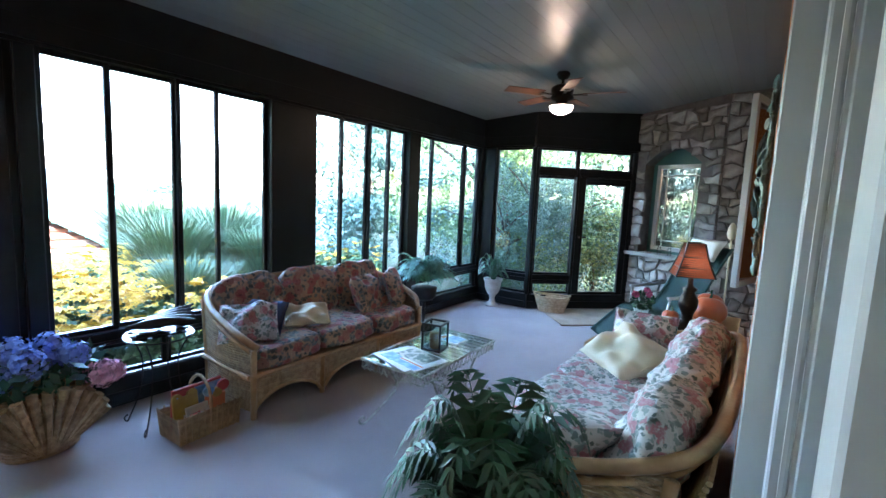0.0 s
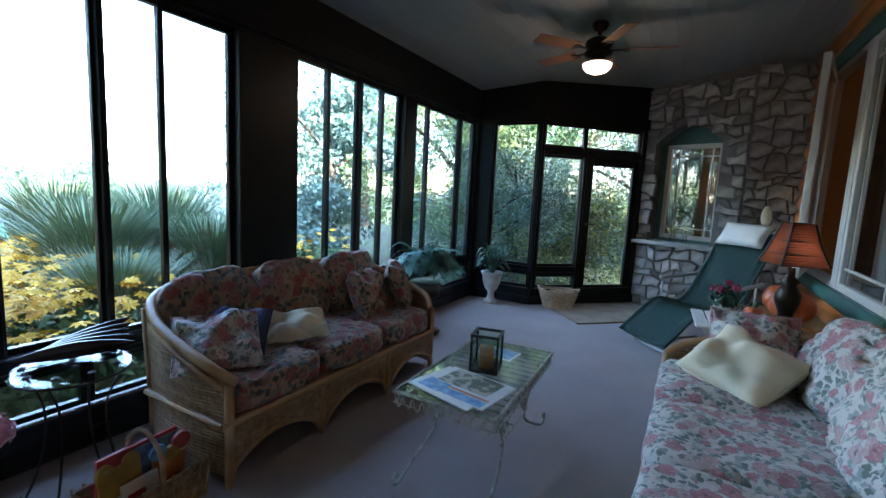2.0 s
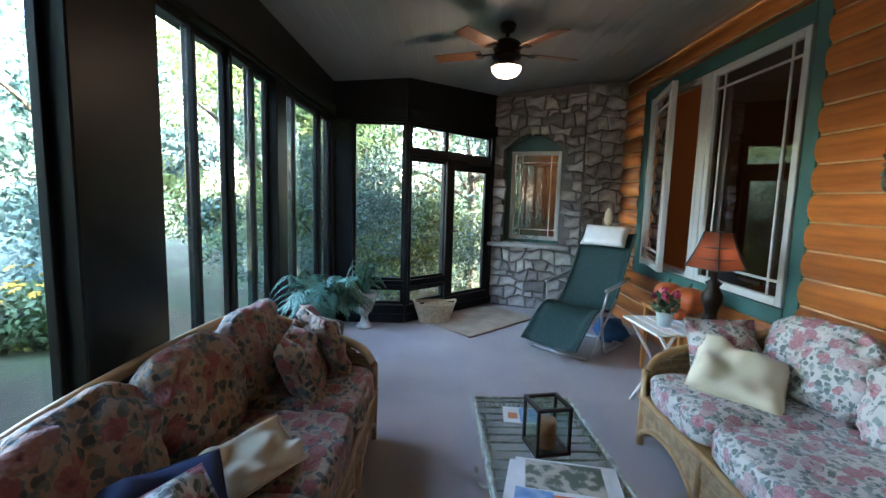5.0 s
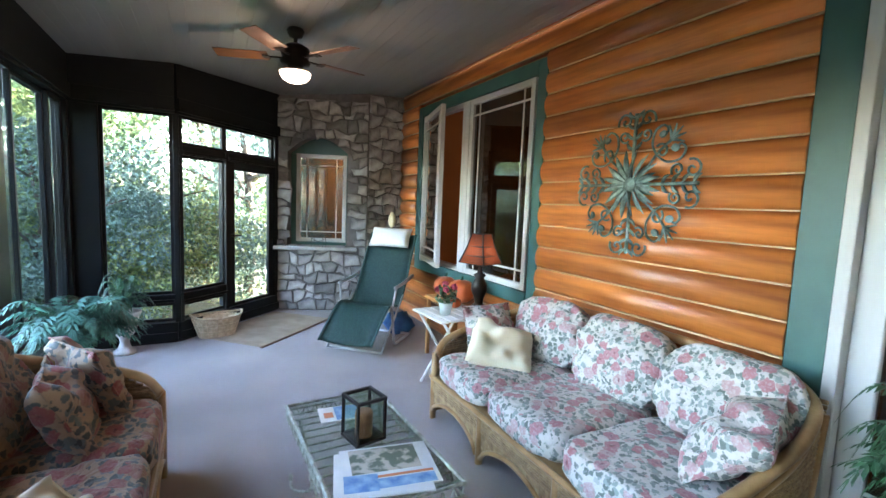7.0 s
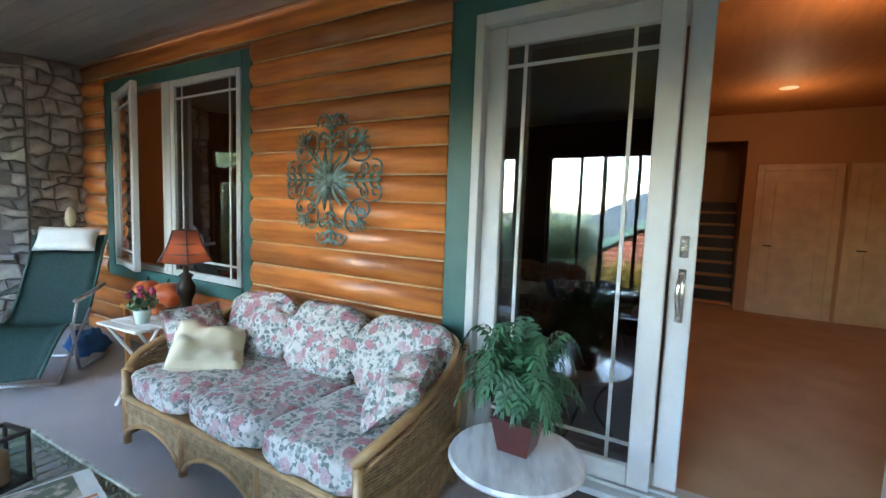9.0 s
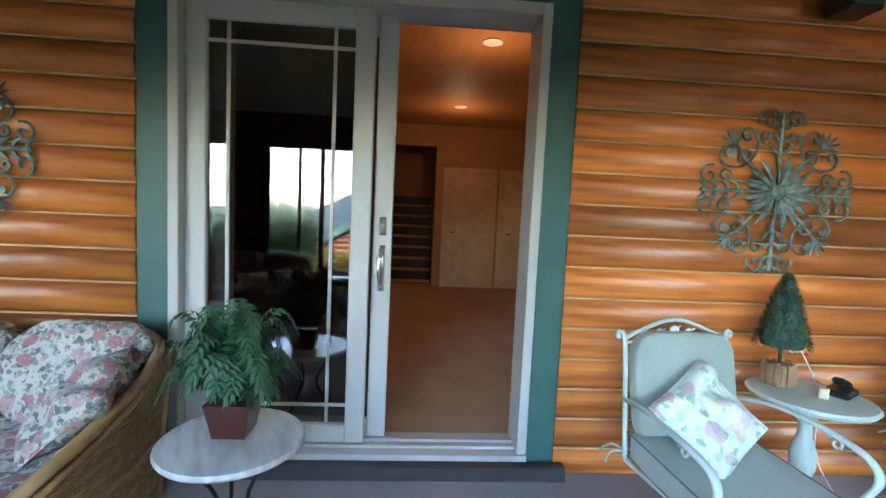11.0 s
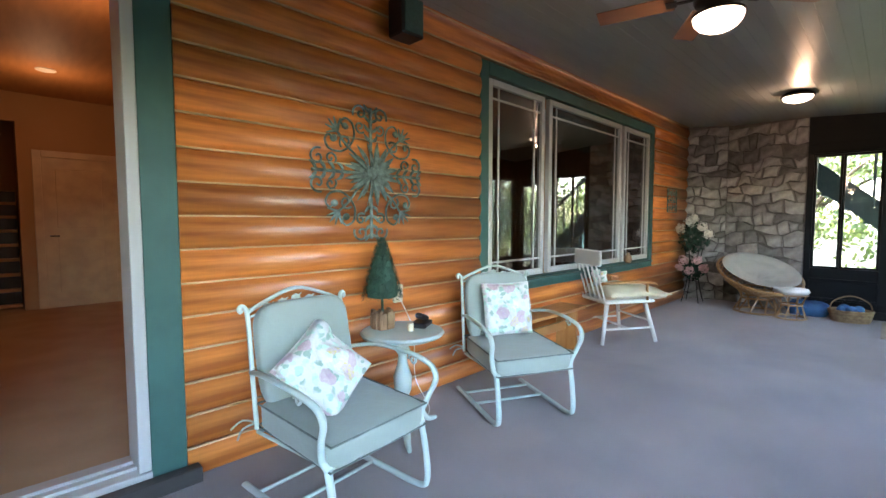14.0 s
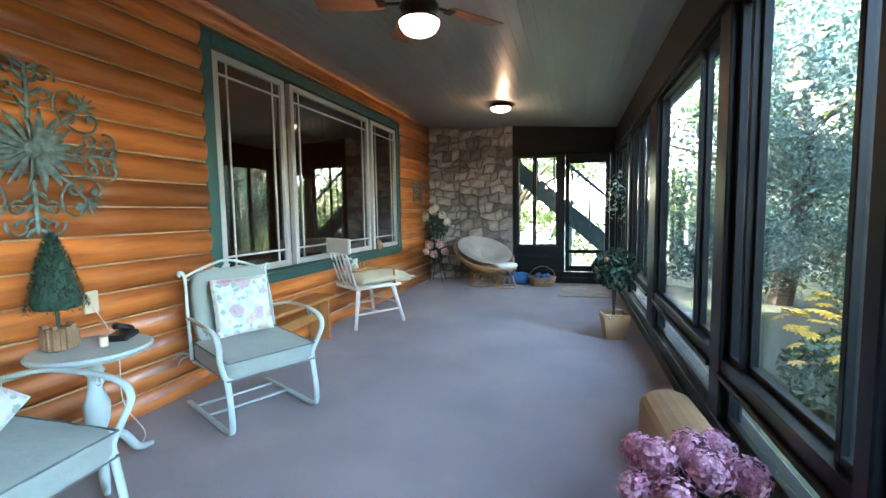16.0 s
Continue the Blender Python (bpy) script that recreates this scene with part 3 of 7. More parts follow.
rl = thing("room_lamp", "small lit table lamp standing inside the north room", "lamp", (2.05, 4.35, 0.08))
bm = bmesh.new()
lathe(bm, [(0.22, 0.0), (0.22, 0.03), (0.03, 0.06), (0.03, 0.58), (0.24, 0.60), (0.24, 0.63), (0.05, 0.65), (0.05, 0.80), (0.015, 0.90), (0.015, 1.0)], 18)
part("stand", bm, "bronze", rl, smooth=True)
bm = bmesh.new()
lathe(bm, [(0.13, 0.98), (0.10, 1.22)], 20)
part("shade", bm, emission("lit_paper_shade", (1.0, 0.66, 0.30), 0.16), rl, "glowing cream shade", True)

# ---- stone walls ----
def stone_face(wall, L, zlo, zhi, holes, seed, size=0.15, zt=None):
    """Angular stones fitted tightly in uneven courses, each a bevelled block of its own, in the wall's frame (local -y is the face)."""
    rng = random.Random(seed)
    ph = [(rng.uniform(0, 9), rng.uniform(0, 9)) for _ in range(60)]
    levels = [zlo]
    while levels[-1] < zhi:
        levels.append(levels[-1] + size * rng.uniform(0.55, 1.1))

    def bed(k, u):
        if k == 0 or k == len(levels) - 1:
            return min(levels[k], zhi)
        p, q = ph[k % 60]
        return levels[k] + size * (0.20 * math.sin(u * 9 + p) + 0.12 * math.sin(u * 23 + q))

    count = 0
    for k in range(len(levels) - 1):
        cuts = [0.0]
        while cuts[-1] < L:
            cuts.append(cuts[-1] + size * rng.uniform(0.6, 1.9))
        cuts[-1] = L
        if len(cuts) > 2 and cuts[-1] - cuts[-2] < size * 0.4:
            cuts.pop(-2)
        tilt = [0.0] + [rng.uniform(-0.3, 0.3) * size for _ in cuts[1:-1]] + [0.0]
        for i in range(len(cuts) - 1):
            a, b = cuts[i], cuts[i + 1]
            a0, a1, b0, b1 = a - tilt[i] / 2, a + tilt[i] / 2, b - tilt[i + 1] / 2, b + tilt[i + 1] / 2
            m = (a + b) / 2 + rng.uniform(-.2, .2) * (b - a)
            poly = [(a0, bed(k, a0)), (m, bed(k, m)), (b0, bed(k, b0)), (b1, bed(k + 1, b1)), (m, bed(k + 1, m)), (a1, bed(k + 1, a1))]
            cx, cz = sum(p[0] for p in poly) / 6, sum(p[1] for p in poly) / 6
            w, h = b - a, levels[k + 1] - levels[k]
            if any(hole(cx, cz, w, h) for hole in holes) or cz > (zt or zhi):
                continue
            g, bev = 0.003, 0.010
            d = rng.uniform(0.018, 0.042)
            cut = [rng.uniform(0.0, 0.009) for _ in poly]

            def inset(q, e):
                x, z = q[0] - cx, q[1] - cz
                n_ = math.hypot(x, z) or 1
                s_ = max(0.3, (n_ - e) / n_)
                return cx + x * s_, cz + z * s_
            o = [inset(q, g + c) for q, c in zip(poly, cut)]
            f = [inset(q, g + c + bev) for q, c in zip(poly, cut)]
            dd = [d * rng.uniform(0.8, 1.0) for _ in f]
            V = [(x - cx, 0.0, z - cz) for x, z in o] + [(x - cx, -e, z - cz) for (x, z), e in zip(f, dd)] + [(rng.uniform(-.01, .01), -d * 1.12, 0.0)]
            F = []
            for j in range(6):
                n_ = (j + 1) % 6
                F += [(j, n_, 6 + n_, 6 + j), (6 + j, 6 + n_, 12)]
            me = bpy.data.meshes.new("stone")
            me.from_pydata(V, [], F)
            me.materials.append(M["stone"])
            ob = new("stone", me)
            ob.parent = wall
            ob.location = (cx, 0.0, cz)
            count += 1
    return count


LA = math.hypot(CN[3][0] - CN[2][0], CN[3][1] - CN[2][1])
stone_n = new("wall_stone_north")
stone_n.matrix_world = along(CN[2], CN[3])
struct(stone_n, "grey field-stone wall with an arched window niche", "stone wall")
NU0, NU1, NZ0, NZ1 = 0.13, 0.86, 0.82, 1.98
bm = bmesh.new()
bx(bm, 0, NU0, 0.0, 0.30, 0, 2.75)
bx(bm, NU1, LA, 0.0, 0.30, 0, 2.75)
bx(bm, NU0, NU1, 0.0, 0.30, 0, NZ0 - 0.04)
seg = 12
arc = [(NU0 + (NU1 - NU0) * i / seg, NZ1 + 0.20 * math.sin(math.pi * i / seg)) for i in range(seg + 1)]
for (a, za), (b, zb) in zip(arc, arc[1:]):
    q = [(a, za), (b, zb), (b, 2.75), (a, 2.75)]
    f0 = [bm.verts.new((u, 0.0, z)) for u, z in q]
    f1 = [bm.verts.new((u, 0.30, z)) for u, z in q]
    bm.faces.new(f0), bm.faces.new(f1[::-1])
    for i in range(4):
        bm.faces.new((f0[i], f1[i], f1[(i + 1) % 4], f0[(i + 1) % 4]))
part("wall_core", bm, "mortar", stone_n)


def in_niche(cu, cz, w, h):
    top = NZ1 + 0.20 * math.sin(math.pi * min(1, max(0, (cu - NU0) / (NU1 - NU0))))
    return NU0 - w * 0.22 < cu < NU1 + w * 0.22 and NZ0 - h * 0.5 < cz < top + h * 0.22


stone_r = new("wall_stone_return")
stone_r.matrix_world = along(CN[3], CN[4])
struct(stone_r, "shaded field-stone return wall", "stone wall")
bm = bmesh.new()
LR = math.hypot(CN[4][0] - CN[3][0], CN[4][1] - CN[3][1])
bx(bm, 0, LR + 0.1, 0.0, 0.3, 0, 2.85)
part("wall_core", bm, "mortar", stone_r)
stone_s = new("wall_stone_south")
stone_s.matrix_world = along(CS[2], CS[1])
struct(stone_s, "pale field-stone wall", "stone wall")
LB = math.hypot(CS[2][0] - CS[1][0], CS[2][1] - CS[1][1])
bm = bmesh.new()
bx(bm, 0, LB, 0.0, 0.3, 0, 2.8)
part("wall_core", bm, "mortar", stone_s)
stone_t = new("wall_stone_south_return")
stone_t.matrix_world = along(CS[3], CS[2])
struct(stone_t, "pale field-stone wall by the log wall", "stone wall")
LC = math.hypot(CS[3][0] - CS[2][0], CS[3][1] - CS[2][1])
bm = bmesh.new()
bx(bm, 0, LC, 0.0, 0.3, 0, 2.85)
part("wall_core", bm, "mortar", stone_t)

# niche: shelf slab, window, upper green panel
bm = bmesh.new()
bx(bm, -0.02, LA * 0.90, -0.09, 0.20, 0.775, 0.82, 0.008)
part("stone_shelf", bm, "slab", stone_n)
wn_ = new("window_6")
wn_.matrix_world = stone_n.matrix_world @ pose(0, 0.20, 0)
struct(wn_, "pale framed window in the stone niche", "window")
bm = bmesh.new()
for a in ((0.20, 0.25, 0.86, 1.98), (0.78, 0.83, 0.86, 1.98), (0.25, 0.78, 0.86, 0.91), (0.25, 0.78, 1.93, 1.98)):
    bx(bm, a[0], a[1], -0.03, 0.02, a[2], a[3], 0.004)
part("window_frame", bm, "frame", wn_)
bm = bmesh.new()
for c in (0.33, 0.70):
    bx(bm, c - .006, c + .006, -0.006, 0.004, 0.91, 1.93)
for c in (0.99, 1.84):
    bx(bm, 0.25, 0.78, -0.007, 0.005, c - .006, c + .006)
part("muntin", bm, "frame", wn_)
bm = bmesh.new()
bx(bm, 0.25, 0.78, 0.008, 0.013, 0.91, 1.93)
part("pane", bm, "glass_dark", wn_)
bm = bmesh.new()
bx(bm, NU0, NU1, -0.005, 0.03, 1.982, 2.20)
part("panel", bm, "green", wn_, "green painted arch panel")
bm = bmesh.new()
bx(bm, NU0, 0.20, -0.004, 0.03, 0.82, 1.98)
bx(bm, 0.83, NU1, -0.004, 0.03, 0.82, 1.98)
bx(bm, 0.20, 0.83, -0.004, 0.03, 0.82, 0.86)
part("jamb", bm, "green", wn_)
# the little room seen through the niche
bm = bmesh.new()
m0 = stone_n.matrix_world
bx(bm, -0.1, 1.4, 1.9, 2.0, 0, 2.6, 0, m0)
bx(bm, 1.4, 1.5, 0.3, 2.0, 0, 2.6, 0, m0)
struct(part("wall_niche_room", bm, "inwall"), "warm wall of the room behind the niche window", "wall")
# added fill light without a visible fitting, brightens the wall behind the niche
point("niche_room_lamp", m0 @ Vector((0.9, 1.2, 1.9)), 1.5, WARM, 0.1)


# ---- outside ----
bm = bmesh.new()
n = 24
rr = [0, 8, 20, 60, 200, 900]
bx(bm, -900, 900, -900, 900, -0.9, -0.35)
struct(part("ground", bm, "ground"), "garden ground with soil and grass", "ground")
M["bark"] = mat("bark", (0.09, 0.07, 0.05), 0.9, bump=0.6, bscale=20)


def leaf_mat(name, c, c2, island=0.35):
    m = mat(name, c, 0.6, color2=c2, scale=3, island=island)
    b = m.node_tree.nodes["Principled BSDF"]
    b.inputs["Subsurface Weight"].default_value = 0.0
    return m


M["leafA"] = leaf_mat("foliage_mid", (0.13, 0.21, 0.075), (0.07, 0.13, 0.05))
M["leafB"] = leaf_mat("foliage_light", (0.30, 0.36, 0.12), (0.15, 0.23, 0.075))
M["leafC"] = leaf_mat("foliage_blue_green", (0.15, 0.24, 0.19), (0.085, 0.155, 0.13))
M["yellow"] = mat("yellow_petal", (0.80, 0.48, 0.02), 0.6, color2=(0.65, 0.35, 0.01), scale=20, island=0.15)


def leaves(verts, faces, c, rad, count, size, rng, flat=1.0, hang=0.0):
    for _ in range(count):
        while True:
            p = Vector((rng.uniform(-1, 1), rng.uniform(-1, 1), rng.uniform(-1, 1)))
            if 0.25 < p.length < 1:
                break
        p = Vector((p.x * rad[0], p.y * rad[1], p.z * rad[2])) + Vector(c)
        a = Vector((rng.gauss(0, 1), rng.gauss(0, 1), rng.gauss(0, 1))).normalized()
        b = a.cross(Vector((rng.gauss(0, 1), rng.gauss(0, 1), rng.gauss(0, 1)))).normalized()
        s = size * rng.uniform(0.6, 1.4)
        i = len(verts)
        verts += [p - a * s, p + b * s * 0.5, p + a * s, p - b * s * 0.5]
        faces.append((i, i + 1, i + 2, i + 3))


def tree(at, h, r, count, size, m, seed, label, low=0.15):
    rng = random.Random(seed)
    t = thing("tree", label, "tree", at, group="trees round the porch")
    bm = bmesh.new()
    tube(bm, curve([(0, 0, -0.1), (0.05 * h * rng.uniform(-1, 1), 0.03 * h, 0.4 * h), (0.06 * h * rng.uniform(-1, 1), 0, 0.85 * h)], 4), [0.035 * h * (1 - 0.09 * i) for i in range(9)], 8)
    for k in range(6):
        a = rng.uniform(0, 6.28)
        z = h * rng.uniform(0.2, 0.6)
        tube(bm, curve([(0, 0, z), (0.4 * r * math.cos(a), 0.4 * r * math.sin(a), z + 0.12 * h), (0.85 * r * math.cos(a), 0.85 * r * math.sin(a), z + 0.2 * h)], 3), [0.012 * h, 0.01 * h, 0.009 * h, 0.008 * h, 0.006 * h, 0.004 * h, 0.003 * h], 6)
    part("trunk", bm, "bark", t)
    V, F = [], []
    for k in range(34):
        a = rng.uniform(0, 6.28)
        q = rng.uniform(0.1, 0.85) * r
        z = h * rng.uniform(low, 0.95)
        q *= 1.15 - 0.6 * max(0, z / h - 0.4)
        cr = r * rng.uniform(0.20, 0.42)
        leaves(V, F, (q * math.cos(a), q * math.sin(a), z), (cr, cr, cr * 0.7), 2 * count // 34, size * 0.62, rng)
    me = bpy.data.meshes.new("crown")
    me.from_pydata([tuple(v) for v in V], [], F)
    me.materials.append(M[m])
    cr = new("crown", me)
    cr.parent = t
    return t


T = [((-3.7, 8.2, -0.35), 3.4, 1.9, 14000, 0.048, "leafA", "dense leafy green shrub close outside the glass door"),
     ((-1.5, 9.0, -0.35), 3.6, 2.0, 14000, 0.048, "leafC", "dense blue-green leafy shrub outside the glass door"),
     ((-2.6, 8.6, -0.35), 1.6, 1.6, 7000, 0.05, "leafB", "low light green shrub outside the glass door"),
     ((-2.2, 10.5, -0.35), 5.5, 2.6, 9000, 0.075, "leafA", "leafy green shrub-like tree close behind the glass door"),
     ((-5.2, 9.0, -0.35), 6.0, 2.6, 9000, 0.08, "leafB", "light green leafy tree with sun in its crown"),
     ((-8.0, 7.5, -0.35), 4.2, 2.4, 8000, 0.10, "leafC", "blue-green leafy tree beyond the porch windows"),
     ((-0.2, 12.5, -0.35), 7.0, 3.0, 8000, 0.09, "leafA", "tall leafy tree behind the stone wall"),
     ((-13.5, 15.5, -0.35), 7.5, 3.4, 8000, 0.14, "leafA", "tall leafy tree at the garden edge"),
     ((-4.3, 14.0, -0.35), 10, 4.0, 9000, 0.13, "leafB", "tall light green tree"),
     ((-16.0, 5.5, -0.35), 2.0, 1.8, 5000, 0.10, "leafC", "low rounded blue-green shrub"),
     ((-9.5, 4.2, -0.35), 1.5, 1.3, 5000, 0.07, "leafA", "low leafy garden shrub"),
     ((-7.5, -6.5, -0.35), 6.5, 2.8, 24000, 0.055, "leafC", "leafy tree outside the west windows"),
     ((-11, -2.5, -0.35), 7.5, 3.0, 8000, 0.12, "leafC", "large soft leafy tree in the garden"),
     ((-6.5, -12.0, -0.35), 7.5, 3.0, 8000, 0.11, "leafB", "yellow-green tree beyond the outside stairs"),
     ((-0.8, -12.5, -0.35), 6.0, 2.6, 8000, 0.09, "leafB", "yellow-green leafy tree behind the end windows"),
     ((-14, -11, -0.35), 9.0, 4.0, 7000, 0.15, "leafA", "tall tree at the garden edge")]
T += [((-5.4, 11.2, -0.35), 8.5, 2.9, 26000, 0.06, "leafC", "tall blue-green leafy tree close beyond the porch corner"),
      ((-7.6, 13.5, -0.35), 10.0, 3.4, 24000, 0.075, "leafB", "tall sunlit tree beyond the porch corner"),
      ((-3.9, 7.3, -0.35), 2.6, 1.5, 16000, 0.04, "leafC", "dense blue-green shrub outside the corner windows"),
      ((-6.6, -4.9, -0.35), 2.6, 1.8, 22000, 0.036, "leafC", "dense blue-green shrub outside the window wall"),
      ((-8.0, -9.0, -0.35), 8.5, 3.4, 30000, 0.07, "leafC", "broad blue-green tree outside the window wall"),
      ((-5.6, -8.6, -0.35), 5.5, 2.3, 30000, 0.046, "leafC", "blue-green tree near the window wall"),
      ((-10.5, -6.0, -0.35), 8.0, 3.4, 30000, 0.075, "leafC", "broad soft blue-green tree in the garden"),
      ((-9.0, -14.5, -0.35), 11.0, 4.2, 12000, 0.15, "leafA", "tall dark tree beyond the garden")]
for i, (at, h, r, c, s, m, lab) in enumerate(T):
    tree(at, h, r, c, s, m, 100 + i, lab, 0.06)

# ---- furnishing materials ----
def floral(name, base, pink, green, deep, scale=11.0, seed=0.0, amount=0.5, gold=None):
    """Printed chintz: clustered many-petalled flowers over leaf sprays on a plain ground."""
    m = bpy.data.materials.new(name)
    m.use_nodes = True
    nt = m.node_tree
    b = nt.nodes["Principled BSDF"]
    b.inputs["Roughness"].default_value = 0.7
    b.inputs["Sheen Weight"].default_value = 0.15
    tc = nt.nodes.new("ShaderNodeTexCoord")
    mp = nt.nodes.new("ShaderNodeMapping")
    mp.inputs["Location"].default_value = (seed, seed * 0.7, seed * 1.3)
    nt.links.new(tc.outputs["Object"], mp.inputs[0])
    wob = nt.nodes.new("ShaderNodeTexNoise")
    wob.inputs["Scale"].default_value = scale * 2.2
    wob.inputs["Detail"].default_value = 2
    nt.links.new(mp.outputs[0], wob.inputs["Vector"])
    vm = nt.nodes.new("ShaderNodeVectorMath")
    vm.operation = "MULTIPLY_ADD"
    vm.inputs[1].default_value = (0.035, 0.035, 0.035)
    nt.links.new(wob.outputs["Color"], vm.inputs[0])
    nt.links.new(mp.outputs[0], vm.inputs[2])

    def voro(sc, feature="F1", rnd=1.0):
        n = nt.nodes.new("ShaderNodeTexVoronoi")
        n.feature = feature
        n.inputs["Scale"].default_value = sc
        n.inputs["Randomness"].default_value = rnd
        nt.links.new(vm.outputs[0], n.inputs["Vector"])
        return n

    def ramp(src, lo, hi):
        n = nt.nodes.new("ShaderNodeMapRange")
        n.inputs["From Min"].default_value, n.inputs["From Max"].default_value = lo, hi
        nt.links.new(src, n.inputs[0])
        return n.outputs[0]

    def times(p, q):
        n = nt.nodes.new("ShaderNodeMath")
        n.operation = "MULTIPLY"
        nt.links.new(p, n.inputs[0]), nt.links.new(q, n.inputs[1])
        return n.outputs[0]

    def mix(fac, a_, b_):
        n = nt.nodes.new("ShaderNodeMix")
        n.data_type = "RGBA"
        nt.links.new(fac, n.inputs[0])
        for c, k in ((a_, 6), (b_, 7)):
            if isinstance(c, tuple):
                n.inputs[k].default_value = (*c, 1)
            else:
                nt.links.new(c, n.inputs[k])
        return n.outputs[2]

    flower = voro(scale * 0.62)
    petal = voro(scale * 3.4)
    leaf = voro(scale * 1.9)
    sep = nt.nodes.new("ShaderNodeSeparateColor")
    nt.links.new(flower.outputs["Color"], sep.inputs[0])
    lsep = nt.nodes.new("ShaderNodeSeparateColor")
    nt.links.new(leaf.outputs["Color"], lsep.inputs[0])
    # leaf sprays around the flowers
    big = ramp(flower.outputs["Distance"], 0.95, 0.80)
    lf = times(times(ramp(leaf.outputs["Distance"], 0.60, 0.48), ramp(lsep.outputs[0], 0.45 - 0.2 * amount, 0.5 - 0.2 * amount)), big)
    green2 = tuple(min(1, v * 1.7 + 0.04) for v in green)
    col = mix(lf, base, mix(ramp(lsep.outputs[1], 0.3, 0.7), green, green2))
    # flower heads of small petals, deep at the heart and pale at the rim
    head = times(ramp(flower.outputs["Distance"], 0.46, 0.40), ramp(sep.outputs[0], 0.30 - 0.2 * amount, 0.33 - 0.2 * amount))
    pale = tuple(0.65 * v + 0.35 * w for v, w in zip(pink, base))
    other = gold or tuple(min(1, 0.5 * v + 0.5 * w) for v, w in zip(pale, base))
    tone = mix(ramp(petal.outputs["Distance"], 0.15, 0.55), pale, pink)
    tone = mix(ramp(sep.outputs[1], 0.62, 0.64), tone, mix(ramp(petal.outputs["Distance"], 0.2, 0.6), other, pale))
    tone = mix(ramp(flower.outputs["Distance"], 0.16, 0.04), tone, deep)
    col = mix(head, col, tone)
    nt.links.new(col, b.inputs["Base Color"])
    n = nt.nodes.new("ShaderNodeTexNoise")
    n.inputs["Scale"].default_value = 7
    n.inputs["Detail"].default_value = 5
    n.inputs["Distortion"].default_value = 1.2
    nt.links.new(tc.outputs["Object"], n.inputs["Vector"])
    bp = nt.nodes.new("ShaderNodeBump")
    bp.inputs["Strength"].default_value = 0.7
    bp.inputs["Distance"].default_value = 0.045
    nt.links.new(n.outputs["Fac"], bp.inputs["Height"])
    nt.links.new(bp.outputs[0], b.inputs["Normal"])
    return m


M["floralB"] = floral("white_rose_chintz", (0.47, 0.435, 0.39), (0.34, 0.13, 0.14), (0.10, 0.125, 0.11), (0.16, 0.05, 0.06), 22.0, 0.0, 1.3)
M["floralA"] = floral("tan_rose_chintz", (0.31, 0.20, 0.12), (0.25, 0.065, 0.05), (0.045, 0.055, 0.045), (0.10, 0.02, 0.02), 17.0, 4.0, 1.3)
M["floralP"] = floral("pastel_print", (0.66, 0.68, 0.65), (0.54, 0.42, 0.46), (0.30, 0.46, 0.38), (0.50, 0.36, 0.46), 16.0, 9.0, 0.5, (0.66, 0.56, 0.24))
M["rattan"] = mat("golden_rattan_pole", (0.40, 0.235, 0.10), 0.38, color2=(0.28, 0.15, 0.055), scale=9, stretch=(1, 1, 1), bump=0.15, bscale=60, coat=0.2)
M["wicker"] = mat("woven_wicker", (0.36, 0.24, 0.12), 0.6, color2=(0.23, 0.14, 0.065), scale=30, bump=0.9, bscale=90, island=0.18)
M["wickerlt"] = mat("pale_wicker", (0.62, 0.50, 0.34), 0.6, color2=(0.46, 0.35, 0.22), scale=30, bump=0.8, bscale=80, island=0.15)
M["cream"] = mat("cream_cloth", (0.66, 0.58, 0.40), 0.7, color2=(0.58, 0.50, 0.33), scale=5, bump=0.35, bscale=14, sheen=0.3)
M["navy"] = mat("navy_cloth", (0.03, 0.05, 0.11), 0.8)
M["iron"] = mat("chipped_green_white_iron", (0.40, 0.41, 0.34), 0.6, color2=(0.20, 0.19, 0.14), scale=30, bump=0.3, bscale=120)
M["blackiron"] = mat("black_iron", (0.015, 0.014, 0.013), 0.45, metal=0.3)
M["mint"] = mat("pale_blue_green_paint", (0.42, 0.56, 0.53), 0.45, color2=(0.50, 0.58, 0.54), scale=12, bump=0.15, bscale=70)
M["piping"] = mat("dark_sage_piping", (0.13, 0.165, 0.15), 0.85, color2=(0.10, 0.13, 0.12), scale=30)
M["sage"] = mat("sage_grey_cushion_cloth", (0.30, 0.355, 0.32), 0.85, color2=(0.265, 0.32, 0.285), scale=4, bump=0.3, bscale=30, sheen=0.2)
M["verdigris"] = mat("verdigris_metal", (0.20, 0.30, 0.28), 0.55, metal=0.35, color2=(0.09, 0.125, 0.115), scale=22, bump=0.4, bscale=60)
M["marble"] = mat("white_marbled_top", (0.62, 0.62, 0.60), 0.3, color2=(0.40, 0.40, 0.39), scale=3, detail=9, stretch=(1, 5, 1), bump=0.02, contrast=(0.42, 0.6))
M["mesh"] = mat("dark_green_mesh_cloth", (0.025, 0.085, 0.075), 0.6, color2=(0.018, 0.06, 0.055), scale=60, bump=0.4, bscale=200)
M["silver"] = mat("satin_steel", (0.55, 0.56, 0.57), 0.3, metal=0.9)
M["urn"] = mat("pale_stoneware", (0.58, 0.56, 0.50), 0.8, color2=(0.42, 0.40, 0.35), scale=12, bump=0.3)
M["terra"] = mat("glazed_planter", (0.36, 0.22, 0.12), 0.6, color2=(0.22, 0.13, 0.07), scale=12, bump=0.4)
M["orange"] = mat("orange_glaze", (0.50, 0.12, 0.03), 0.35, color2=(0.36, 0.07, 0.02), scale=6)
M["pine"] = mat("varnished_pine", (0.46, 0.22, 0.07), 0.35, color2=(0.34, 0.14, 0.035), scale=3, stretch=(6, 1, 1), bump=0.05)
